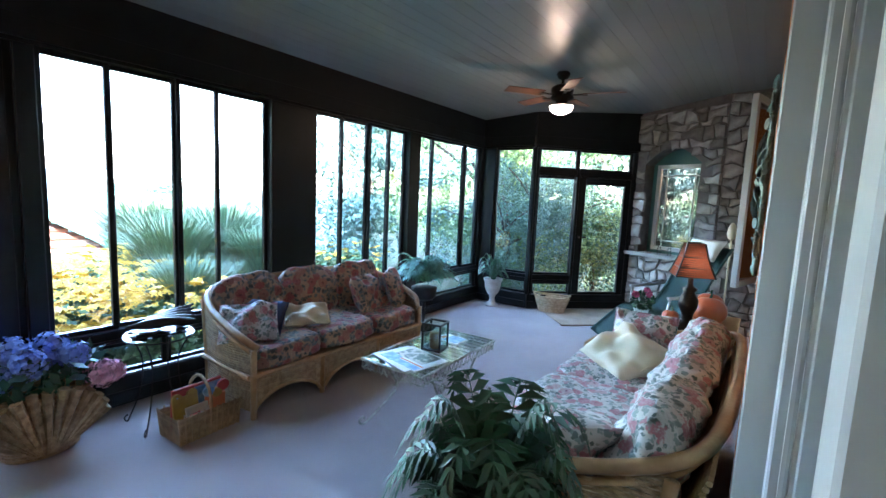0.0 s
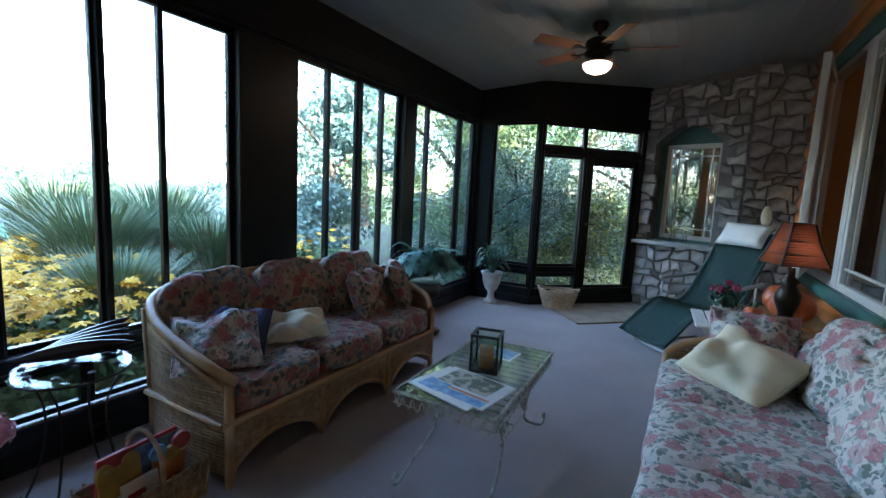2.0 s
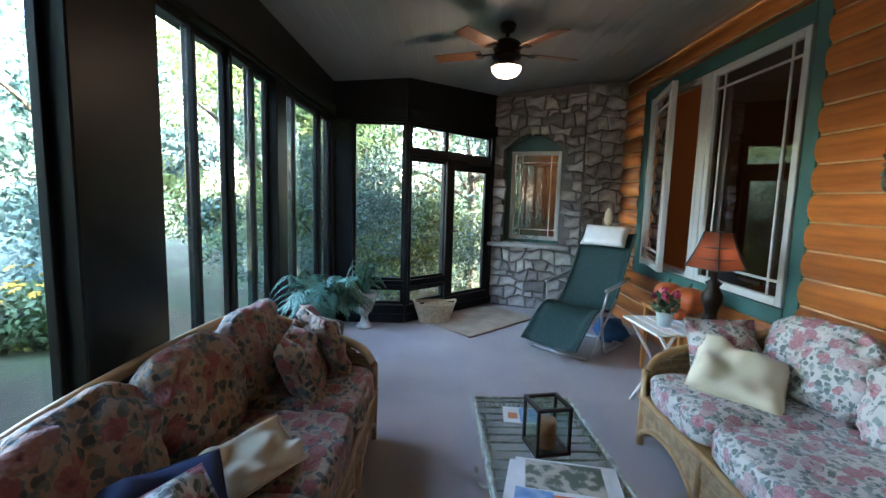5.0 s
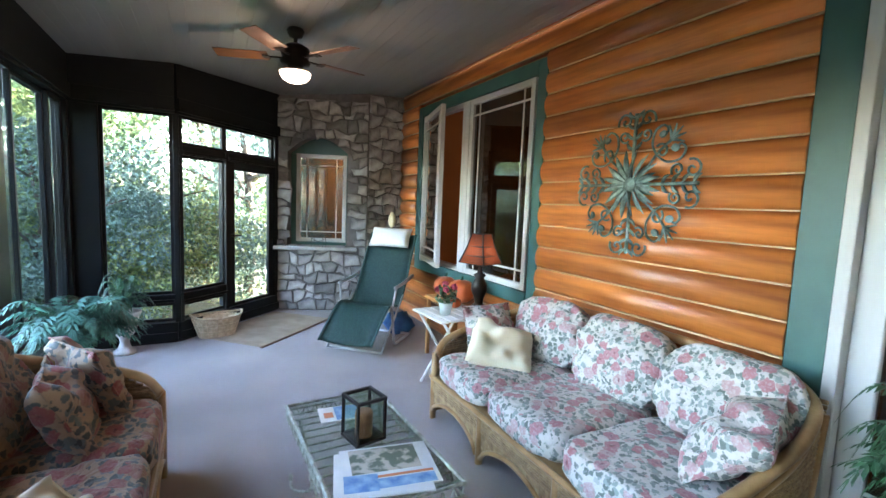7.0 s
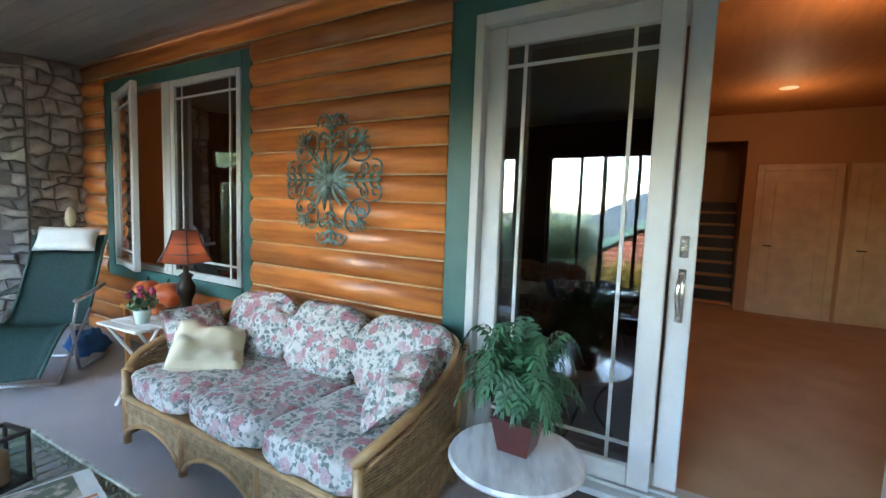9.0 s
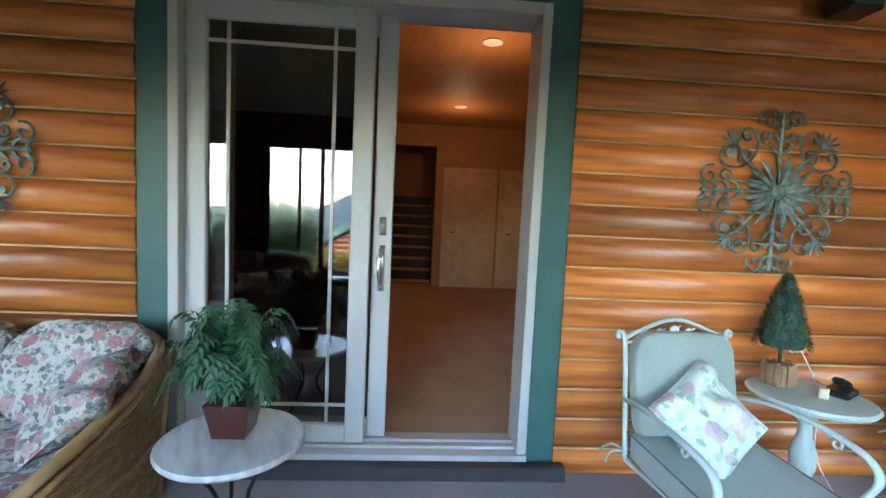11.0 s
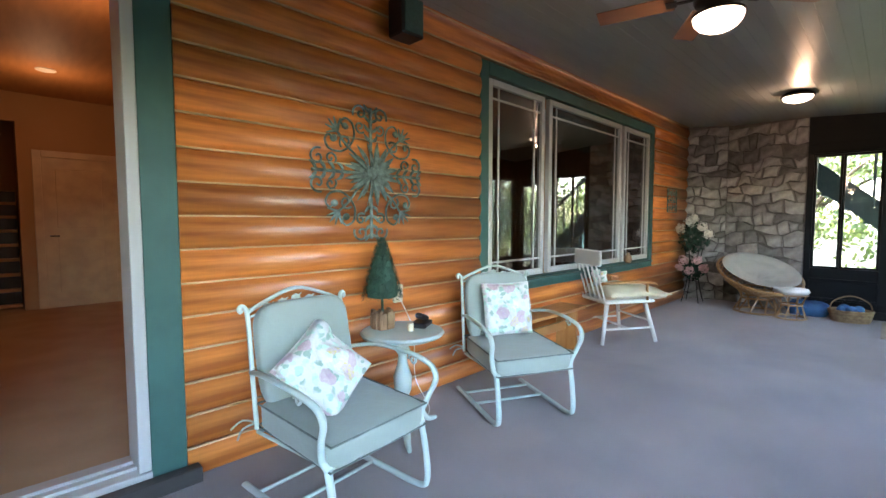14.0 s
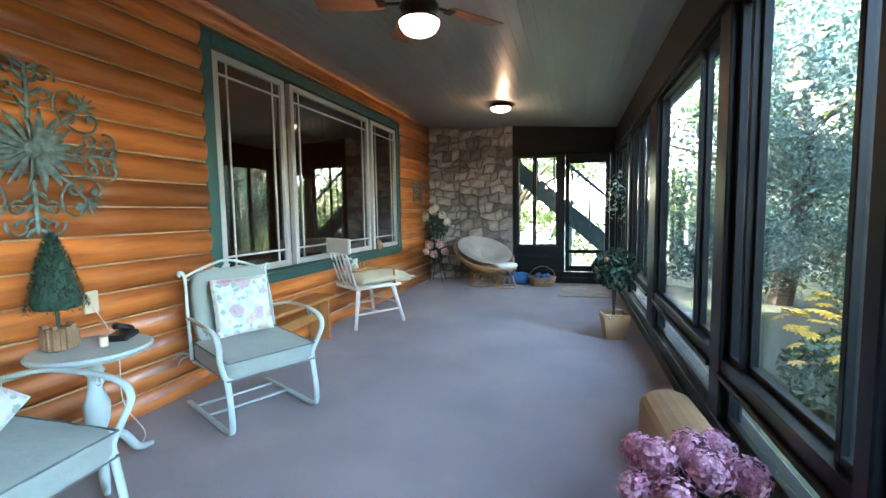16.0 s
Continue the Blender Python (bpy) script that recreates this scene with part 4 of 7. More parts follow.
M["kraft"] = mat("tan_leatherette", (0.42, 0.27, 0.13), 0.55, color2=(0.36, 0.22, 0.10), scale=4, bump=0.1)
M["fern"] = mat("fern_green", (0.030, 0.115, 0.05), 0.5, color2=(0.014, 0.055, 0.026), scale=8, island=0.3)
M["fernblue"] = mat("blue_green_foliage", (0.07, 0.23, 0.17), 0.55, color2=(0.04, 0.14, 0.10), scale=8, island=0.3)
M["topiary"] = mat("dark_topiary", (0.03, 0.09, 0.06), 0.8, color2=(0.018, 0.055, 0.035), scale=20, island=0.35)
M["blueflower"] = mat("blue_petal", (0.20, 0.30, 0.62), 0.7, color2=(0.12, 0.18, 0.50), scale=14, island=0.3)
M["pinkflower"] = mat("pink_petal", (0.80, 0.46, 0.54), 0.7, color2=(0.62, 0.26, 0.36), scale=14, island=0.25)
M["whiteflower"] = mat("white_petal", (0.80, 0.78, 0.72), 0.7, color2=(0.7, 0.66, 0.58), scale=14, island=0.15)
M["palepink"] = mat("pale_pink_petal", (0.75, 0.48, 0.48), 0.7, island=0.2)
M["redflower"] = mat("red_petal", (0.42, 0.06, 0.14), 0.7, island=0.25)
M["paper"] = mat("magazine_paper", (0.66, 0.64, 0.60), 0.4, color2=(0.55, 0.54, 0.52), scale=9)
M["bluepaper"] = mat("blue_print", (0.08, 0.20, 0.42), 0.4, color2=(0.25, 0.40, 0.55), scale=26)
M["orangepaper"] = mat("orange_print", (0.62, 0.18, 0.06), 0.4)
M["photo"] = mat("printed_photo", (0.10, 0.12, 0.08), 0.35, color2=(0.45, 0.38, 0.30), scale=24, contrast=(0.45, 0.55))
M["yellowpaper"] = mat("yellow_card", (0.45, 0.29, 0.04), 0.5, color2=(0.30, 0.17, 0.03), scale=8)
M["redpaper"] = mat("red_card", (0.45, 0.05, 0.04), 0.5)
M["candle"] = mat("amber_candle_wax", (0.34, 0.15, 0.05), 0.5, color2=(0.20, 0.08, 0.03), scale=20)
M["rug"] = mat("flat_woven_rug", (0.42, 0.33, 0.24), 0.95, color2=(0.30, 0.23, 0.16), scale=5, detail=9, bump=0.5, bscale=160)
M["blackplastic"] = mat("black_plastic", (0.012, 0.012, 0.014), 0.35)
M["redpot"] = mat("dark_red_glaze", (0.075, 0.018, 0.015), 0.4, color2=(0.05, 0.012, 0.01), scale=8)
M["darkstep"] = mat("dark_stained_board", (0.04, 0.036, 0.034), 0.6, color2=(0.03, 0.026, 0.024), scale=4, stretch=(4, 1, 4), bump=0.1)
M["blade"] = mat("fan_blade_wood", (0.16, 0.07, 0.03), 0.4, stretch=(1, 5, 1))
M["bluecloth"] = mat("blue_cloth", (0.03, 0.13, 0.28), 0.8, color2=(0.02, 0.08, 0.2), scale=10, bump=0.5)
M["soil"] = mat("dark_soil", (0.035, 0.025, 0.018), 0.95, bump=0.6)
M["lampshade"] = mat("dark_woven_shade", (0.20, 0.075, 0.045), 0.8, color2=(0.12, 0.04, 0.025), scale=40, bump=0.4, bscale=120)
for _m in ("lampshade",):
    _b = M[_m].node_tree.nodes["Principled BSDF"]
    _b.inputs["Transmission Weight"].default_value = 0.0
    _b.inputs["Subsurface Weight"].default_value = 0.0
_m = bpy.data.materials.new("lit_shade_lining")
_m.use_nodes = True
_nt = _m.node_tree
_nt.nodes.clear()
_o, _d, _t, _x = _nt.nodes.new("ShaderNodeOutputMaterial"), _nt.nodes.new("ShaderNodeBsdfDiffuse"), _nt.nodes.new("ShaderNodeBsdfTranslucent"), _nt.nodes.new("ShaderNodeMixShader")
_d.inputs[0].default_value = (0.15, 0.05, 0.032, 1)
_t.inputs[0].default_value = (0.26, 0.085, 0.045, 1)
_x.inputs[0].default_value = 0.65
_nt.links.new(_d.outputs[0], _x.inputs[1]), _nt.links.new(_t.outputs[0], _x.inputs[2]), _nt.links.new(_x.outputs[0], _o.inputs[0])
M["shade"] = _m


def R(x=0, y=0, z=0, rx=0, ry=0, rz=0):
    return pose(x, y, z, rx, ry, rz)


def mesh_part(name, V, F, m, parent, label="", smooth=False):
    me = bpy.data.meshes.new(name)
    me.from_pydata([tuple(v) for v in V], [], F)
    me.materials.append(M[m])
    ob = new(name, me)
    ob.parent = parent
    if label:
        ob["label"] = label
    return ob


# ---- rattan sofas ----
def sofa(name, label, L, at, rz, fabric, group):
    """Origin at the front left foot; x along the front, y to the back."""
    s = thing(name, label, "sofa", at, rz, group)
    D = 0.80
    rail = curve([(0.06, 0.0, 0.44), (0.0, 0.10, 0.51), (-0.02, 0.32, 0.57), (-0.01, 0.58, 0.635), (0.07, 0.80, 0.70), (0.28, 0.89, 0.735), (L / 2, 0.91, 0.745), (L - 0.28, 0.89, 0.735), (L - 0.07, 0.80, 0.70), (L + 0.01, 0.58, 0.635), (L + 0.02, 0.32, 0.57), (L, 0.10, 0.51), (L - 0.06, 0.0, 0.44)], 7)
    bm = bmesh.new()
    tube(bm, rail, 0.024, 10)
    part("top_rail", bm, "rattan", s, smooth=True)
    bm = bmesh.new()
    low = [(p[0] + (0.012 if p[0] < L / 2 else -0.012) * 0, p[1] * 0.97 + 0.0, p[2] - 0.055) for p in rail[3:-3]]
    tube(bm, low, 0.014, 8)
    part("under_rail", bm, "rattan", s, smooth=True)
    for x, y, lean in ((0.03, 0.0, 0), (L - 0.03, 0.0, 0), (0.03, D - 0.06, 0.06), (L - 0.03, D - 0.06, 0.06), (L / 3, 0.0, 0), (2 * L / 3, 0.0, 0)):
        bm = bmesh.new()
        top = 0.44 if y == 0 else 0.66
        if y == 0 and 0.1 < x < L - 0.1:
            top = 0.28
        tube(bm, [(x, y, 0.0), (x, y, 0.2), (x + 0 * lean, y + lean, top)], 0.022, 8)
        part("leg", bm, "rattan", s, smooth=True)
    # apron panels with arches
    for i in range(3):
        x0, x1 = L * i / 3 + 0.02, L * (i + 1) / 3 - 0.02
        bm = bmesh.new()
        n = 14
        pts = []
        for k in range(n + 1):
            u = k / n
            z = 0.04 + 0.12 * math.sin(math.pi * u) ** 0.6
            pts.append((x0 + (x1 - x0) * u, z))
        for (a, za), (b, zb) in zip(pts, pts[1:]):
            q = [(a, za), (b, zb), (b, 0.27), (a, 0.27)]
            f0 = [bm.verts.new((u, -0.006, z)) for u, z in q]
            f1 = [bm.verts.new((u, 0.012, z)) for u, z in q]
            bm.faces.new(f0), bm.faces.new(f1[::-1])
            bm.faces.new((f0[0], f1[0], f1[1], f0[1]))
        k = 0.19
        while k < 0.27:
            tube(bm, [(x0, -0.009, k), (x1, -0.009, k)], 0.005, 5)
            k += 0.013
        part("apron_panel", bm, "wicker", s, "woven wicker apron")
        bm = bmesh.new()
        tube(bm, [(u, -0.008, z) for u, z in pts], 0.013, 7)
        part("arch_pole", bm, "rattan", s, smooth=True)
    bm = bmesh.new()
    tube(bm, [(0.0, -0.005, 0.275), (L, -0.005, 0.275)], 0.017, 8)
    tube(bm, [(0.0, D - 0.06, 0.275), (L, D - 0.06, 0.275)], 0.015, 8)
    tube(bm, [(0.0, 0, 0.275), (0, D - 0.06, 0.275)], 0.015, 8)
    tube(bm, [(L, 0, 0.275), (L, D - 0.06, 0.275)], 0.015, 8)
    bx(bm, 0.02, L - 0.02, 0.01, D - 0.05, 0.255, 0.285)
    part("seat_frame", bm, "rattan", s, smooth=False)
    # woven arms and back: stacked strands between the base and the rail
    for side in (0, 1):
        bm = bmesh.new()
        bp_ = [Vector((0.03, 0.0, 0)), Vector((0.0, 0.25, 0)), Vector((0.0, 0.5, 0)), Vector((0.03, D - 0.05, 0))]
        tops = [0.44, 0.545, 0.605, 0.67]
        for z in np.arange(0.05, 0.66, 0.016):
            run_ = [Vector((p.x - 0.03 * min(1, max(0, (z - .3) / .35)) * (0 < i < 3), p.y + (0.10 * max(0, z - 0.2) if i == 3 else 0), z)) for i, (p, t) in enumerate(zip(bp_, tops))]
            k0 = 0
            while k0 < 3 and z > tops[k0]:
                k0 += 1
            run_ = run_[max(0, k0 - 1) if k0 and tops[k0] - tops[k0 - 1] > 0 else 0:]
            if k0:
                a, b = bp_[k0 - 1], bp_[k0]
                u = (z - tops[k0 - 1]) / (tops[k0] - tops[k0 - 1])
                run_ = [Vector((a.x + (b.x - a.x) * u, a.y + (b.y - a.y) * u, z))] + run_[1:]
            if len(run_) > 1:
                pts = run_ if not side else [Vector((L - p.x, p.y, p.z)) for p in run_]
                tube(bm, pts, 0.0085, 5)
        tagged(part("arm_panel", bm, "wicker", s, "woven reed arm side"), kind="stuff")
    bm = bmesh.new()
    for z in np.arange(0.06, 0.70, 0.02):
        dy = 0.17 * max(0, z - 0.25) / 0.5
        tube(bm, [(0.05, D - 0.06 + dy, z), (L - 0.05, D - 0.06 + dy, z)], 0.010, 5)
    tagged(part("back_panel", bm, "wicker", s, "woven reed back"), kind="stuff")
    w = (L - 0.10) / 3
    for i in range(3):
        cx = 0.05 + w * (i + 0.5)
        bm = bmesh.new()
        padded(bm, w + 0.012, 0.70, 0.16, R(cx, 0.33, 0.362, 0, 0, 0), 16, 6.0, 0.022, i, 0.12)
        part("seat_cushion", bm, fabric, s, smooth=True)
        bm = bmesh.new()
        padded(bm, w + 0.02, 0.44, 0.20, R(cx, 0.69, 0.60, 68, 0, [3, -2, 2][i]), 18, 3.2, 0.045, i + 7, 0.15)
        part("back_cushion", bm, fabric, s, smooth=True)
    return s


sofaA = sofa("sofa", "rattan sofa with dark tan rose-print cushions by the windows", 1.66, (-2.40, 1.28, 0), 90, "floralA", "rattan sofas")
sofaA.scale = (1, 0.77, 1)
sofaB = sofa("sofa", "three-seat rattan sofa with white rose-print cushions against the log wall", 1.80, (-0.89, 2.97, 0), -90, "floralB", "rattan sofas")


def pillow(label, w, d, h, m, fabric, cat="cushion", seed=0, name="cushion"):
    p = thing(name, label, cat)
    p.matrix_world = Matrix.Translation((SHIFT, 0, 0)) @ m
    bm = bmesh.new()
    cushion(bm, w, d, h, None, 18, 2.2, 0.06, seed)
    part("cover", bm, fabric, p, smooth=True)
    bm = bmesh.new()
    q = 0.475
    pts = []
    for i in range(4):
        a, b = [(-q, -q), (q, -q), (q, q), (-q, q)][i], [(-q, -q), (q, -q), (q, q), (-q, q)][(i + 1) % 4]
        for k in range(8):
            u = k / 8
            x, y = a[0] + (b[0] - a[0]) * u, a[1] + (b[1] - a[1]) * u
            e = 1 + 0.05 * (abs(2 * u - 1) ** 2)
            pts.append((x * w * e, y * d * e, 0))
    tube(bm, pts, 0.005, 5, True)
    part("piping", bm, fabric, p)
    return p


pillow("rumpled cream satin throw pillow lying on the sofa seat", 0.40, 0.38, 0.16, R(-0.57, 2.66, 0.535, 26, 10, -35), "cream", seed=1)
pillow("small white rose-print cushion at the end of the sofa", 0.38, 0.36, 0.13, R(-0.52, 2.86, 0.575, 68, 0, 0), "floralB", seed=2)
pillow("white rose-print cushion slumped on the sofa arm", 0.42, 0.38, 0.17, R(-0.47, 1.32, 0.575, 44, 8, -160), "floralB", seed=3)
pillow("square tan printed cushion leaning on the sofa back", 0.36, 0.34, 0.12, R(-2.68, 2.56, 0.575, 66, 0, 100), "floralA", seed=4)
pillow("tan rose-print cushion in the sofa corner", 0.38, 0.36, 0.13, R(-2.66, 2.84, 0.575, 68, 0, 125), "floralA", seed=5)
pillow("cream rose-print cushion lying on the sofa arm", 0.36, 0.30, 0.11, R(-2.64, 1.42, 0.55, 40, 0, 60), "floralB", seed=6)
pillow("navy cushion tucked behind another", 0.36, 0.30, 0.10, R(-2.72, 1.53, 0.53, 40, 0, 40), "navy", seed=7)
pillow("small oblong cream lettered cushion", 0.32, 0.18, 0.09, R(-2.62, 1.86, 0.52, 35, 0, 62), "cream", seed=8)


# ---- wrought iron coffee table ----
def spiral(c, r0, r1, turns, plane="xz", n=26, start=0.0, sgn=1):
    out = []
    for i in range(n + 1):
        u = i / n
        a = start + sgn * turns * 2 * math.pi * u
        r = r0 + (r1 - r0) * u
        p, q = r * math.cos(a), r * math.sin(a)
        out.append((c[0] + p, c[1], c[2] + q) if plane == "xz" else ((c[0], c[1] + p, c[2] + q) if plane == "yz" else (c[0] + p, c[1] + q, c[2])))
    return out


t = thing("coffee_table", "wrought iron coffee table with chipped pale paint", "table", (-1.635, 2.12, 0), 2)
TW, TL, TH = 0.45, 0.86, 0.43
bm = bmesh.new()
tube(bm, [(-TW / 2, -TL / 2, TH), (TW / 2, -TL / 2, TH), (TW / 2, TL / 2, TH), (-TW / 2, TL / 2, TH)], 0.009, 6, True)
tube(bm, [(-TW / 2, -TL / 2, TH - 0.045), (TW / 2, -TL / 2, TH - 0.045), (TW / 2, TL / 2, TH - 0.045), (-TW / 2, TL / 2, TH - 0.045)], 0.004, 6, True)
part("top_frame", bm, "iron", t)
for i in range(15):
    bm = bmesh.new()
    y = -TL / 2 + TL * (i + 0.5) / 15
    tube(bm, [(-TW / 2, y, TH - 0.006), (TW / 2, y, TH - 0.006)], 0.004, 5)
    part("slat", bm, "iron", t)
bm = bmesh.new()
tube(bm, [(0, -TL / 2, TH - 0.012), (0, TL / 2, TH - 0.012)], 0.004, 5)
for k in range(18):
    for s in (-1, 1):
        y = -TL / 2 + TL * (k + 0.5) / 18
        tube(bm, curve([(s * TW / 2, y - 0.021, TH - 0.01), (s * TW / 2, y, TH - 0.06), (s * TW / 2, y + 0.021, TH - 0.01)], 3), 0.0028, 4)
for k in range(10):
    for s in (-1, 1):
        x = -TW / 2 + TW * (k + 0.5) / 10
        tube(bm, curve([(x - 0.021, s * TL / 2, TH - 0.01), (x, s * TL / 2, TH - 0.06), (x + 0.021, s * TL / 2, TH - 0.01)], 3), 0.0028, 4)
part("scalloped_edge", bm, "iron", t)
for sx in (-1, 1):
    for sy in (-1, 1):
        bm = bmesh.new()
        x = sx * TW * 0.42
        leg = curve([(x, sy * 0.30, TH - 0.02), (x * 0.9, sy * 0.20, 0.27), (x * 0.9, sy * 0.16, 0.17), (x, sy * 0.27, 0.09), (x * 1.05, sy * 0.40, 0.028), (x * 1.05, sy * 0.45, 0.03), (x * 1.05, sy * 0.465, 0.06), (x * 1.05, sy * 0.44, 0.075), (x * 1.05, sy * 0.425, 0.055)], 5)
        tube(bm, leg, 0.007, 6)
        tube(bm, spiral((x * 0.9, sy * 0.13, 0.25), 0.004, 0.04, 1.5, "yz", 20), 0.004, 5)
        part("leg", bm, "iron", t)
bm = bmesh.new()
for sx in (-1, 1):
    tube(bm, [(sx * TW * 0.38, -0.2, 0.2), (sx * TW * 0.38, 0.2, 0.2)], 0.005, 5)
tube(bm, [(-TW * 0.38, 0, 0.2), (TW * 0.38, 0, 0.2)], 0.005, 5)
part("stretcher", bm, "iron", t)
bm = bmesh.new()
bx(bm, -TW / 2 + 0.012, TW / 2 - 0.012, -TL / 2 + 0.012, TL / 2 - 0.012, TH + 0.0, TH + 0.005)
g = part("glass_top", bm, "glass_small", t, "clear glass plate")
g.visible_shadow = False

l = thing("lantern", "black metal box lantern with glass sides and an amber candle", "lantern", (-1.63, 2.13, TH + 0.005), 12)
bm = bmesh.new()
a, h = 0.062, 0.175
for sx in (-1, 1):
    for sy in (-1, 1):
        bx(bm, sx * a - 0.005, sx * a + 0.005, sy * a - 0.005, sy * a + 0.005, 0, h)
for z in (0.006, h):
    for s in (-1, 1):
        bx(bm, -a - .006, a + .006, s * a - 0.006, s * a + 0.006, z - 0.006, z + 0.006)
        bx(bm, s * a - 0.006, s * a + 0.006, -a + .006, a - .006, z - 0.006, z + 0.006)
bx(bm, -a, a, -a, a, 0.0, 0.008)
part("frame", bm, "blackiron", l)
for k in range(4):
    bm = bmesh.new()
    bx(bm, -a + 0.005, a - 0.005, a - 0.001, a + 0.001, 0.012, h - 0.006, 0, R(0, 0, 0, 0, 0, 90 * k))
    part("pane", bm, "glass_small", l).visible_shadow = False
bm = bmesh.new()
lathe(bm, [(0.036, 0.009), (0.037, 0.10), (0.034, 0.112), (0.0, 0.108)], 18)
part("candle", bm, "candle", l, smooth=True)


def magazine(label, at, rz, w, h, z, cover, patches):
    g = thing("magazine", label, "magazine", (at[0], at[1], z), rz, "magazines on the coffee table")
    bm = bmesh.new()
    bx(bm, -w / 2, w / 2, -h / 2, h / 2, 0, 0.006, 0.001)
    part("paper_block", bm, "paper", g)
    for k, (x0, x1, y0, y1, m) in enumerate(patches):
        bm = bmesh.new()
        bx(bm, x0 * w / 2, x1 * w / 2, y0 * h / 2, y1 * h / 2, 0.0062, 0.0070 + 0.0003 * k)
        part("print", bm, m, g)
    return g


magazine("open glossy magazine with a photograph and orange bars", (-1.61, 1.89), 80, 0.27, 0.34, TH + 0.005, "paper", [(-0.95, -0.55, -0.9, 0.9, "bluepaper"), (-0.5, -0.4, -0.9, 0.9, "orangepaper"), (-0.25, 0.9, -0.7, 0.8, "photo")])
magazine("white newsletter under the glossy magazine", (-1.645, 1.865), 76, 0.27, 0.34, TH + 0.0052, "paper", [(-0.8, -0.1, 0.1, 0.8, "bluepaper")]).location.z = TH + 0.0054
magazine("small blue-covered booklet on the coffee table", (-1.66, 2.36), 85, 0.14, 0.20, TH + 0.005, "paper", [(-0.9, 0.9, -0.9, 0.3, "bluepaper"), (-0.5, 0.2, 0.4, 0.8, "orangepaper")])


# ---- plants ----
def frond(V, F, base, az, length, rise, width, pairs=13, droop=1.0):
    d = Vector((math.cos(az), math.sin(az), 0))
    side = Vector((-math.sin(az), math.cos(az), 0))
    pts = []
    for i in range(pairs + 1):
        u = i / pairs
        pts.append(Vector(base) + d * length * (u * 0.95) + Vector((0, 0, rise * (math.sin(u * 2.0) - droop * 0.55 * u * u))))
    for i in range(pairs):
        a, b = pts[i], pts[i + 1]
        t = (b - a)
        w = width * math.sin(math.pi * min(1, (i + 1.0) / (pairs + 0.5)) ** 0.75) + 0.004
        for s in (-1, 1):
            tip = a + side * s * w + t * 1.3 + Vector((0, 0, -0.25 * w))
            k = len(V)
            V += [a, a + t * 0.15 + side * s * w * 0.55, tip, a + t * 1.15 + side * s * w * 0.45]
            F.append((k, k + 1, k + 2, k + 3))
        k = len(V)
        V += [a - side * 0.0015, a + side * 0.0015, b + side * 0.0015, b - side * 0.0015]
        F.append((k, k + 1, k + 2, k + 3))


def fern(name, label, at, n, length, rise, width, m, z0, seed, pot=None, cat="potted plant"):
    rng = random.Random(seed)
    p = thing(name, label, cat, at)
    if pot:
        pot(p)
    V, F = [], []
    for i in range(n):
        az = 2.4 * i + rng.uniform(-.2, .2)
        k = rng.uniform(0.55, 1.05)
        frond(V, F, (rng.uniform(-.02, .02), rng.uniform(-.02, .02), z0), az, length * k, rise * rng.uniform(0.6, 1.5) * (1.5 if i % 3 == 0 else 1), width * k, 15, rng.uniform(0.6, 1.4))
    mesh_part("fronds", V, F, m, p)
    return p


def pot_square(p):
    bm = bmesh.new()
    vs = []
    for z, r in ((0, 0.062), (0.13, 0.085), (0.14, 0.088), (0.14, 0.078), (0.12, 0.076)):
        vs.append([bm.verts.new((sx * r, sy * r, z)) for sx, sy in ((-1, -1), (1, -1), (1, 1), (-1, 1))])
    for A, B in zip(vs, vs[1:]):
        for j in range(4):
            bm.faces.new((A[j], A[(j + 1) % 4], B[(j + 1) % 4], B[j]))
    bm.faces.new(vs[0][::-1]), bm.faces.new(vs[-1])
    part("pot", bm, "redpot", p, "dark red square pot")


def pot_urn(p):
    bm = bmesh.new()
    lathe(bm, [(0.085, 0), (0.085, 0.03), (0.05, 0.05), (0.035, 0.10), (0.04, 0.14), (0.075, 0.18), (0.105, 0.26), (0.112, 0.33), (0.13, 0.36), (0.13, 0.375), (0.10, 0.37), (0.09, 0.34)], 22)
    part("urn", bm, "urn", p, "pale footed stone urn", True)


tb = thing("side_table", "round white marbled top side table on a dark iron base", "table", (-0.47, 0.745, -0.10), 25)
bm = bmesh.new()
lathe(bm, [(0.0, 0.520), (0.25, 0.520), (0.266, 0.527), (0.272, 0.538), (0.264, 0.550), (0.0, 0.552)], 36)
part("tabletop", bm, "marble", tb, smooth=False)
for i in range(3):
    bm = bmesh.new()
    a = 2.09 * i
    tube(bm, curve([(0.18 * math.cos(a), 0.18 * math.sin(a), 0.52), (0.06 * math.cos(a), 0.06 * math.sin(a), 0.3), (0.2 * math.cos(a), 0.2 * math.sin(a), 0.11)]), 0.008, 6)
    part("leg", bm, "blackiron", tb)
fern("fern", "bushy green fern in a dark red pot on the marbled table", (-0.43, 0.755, 0.452), 90, 0.27, 0.22, 0.078, "fern", 0.13, 5, pot_square)
fern("urn_plant", "spiky green plant in a pale footed stone urn", (-2.85, 5.03, 0), 60, 0.24, 0.20, 0.03, "fern", 0.36, 6, pot_urn)


def stand_pot(p):
    bm = bmesh.new()
    lathe(bm, [(0.13, 0), (0.15, 0.03), (0.02, 0.05), (0.02, 0.30), (0.10, 0.33), (0.13, 0.36), (0.14, 0.46), (0.12, 0.47)], 18)
    part("stand", bm, "blackiron", p, "dark pedestal pot", True)


fern("pedestal_plant", "wide blue-green leafy plant on a dark stand behind the sofa", (-2.86, 3.55, 0), 130, 0.36, 0.17, 0.075, "fernblue", 0.52, 8, stand_pot)


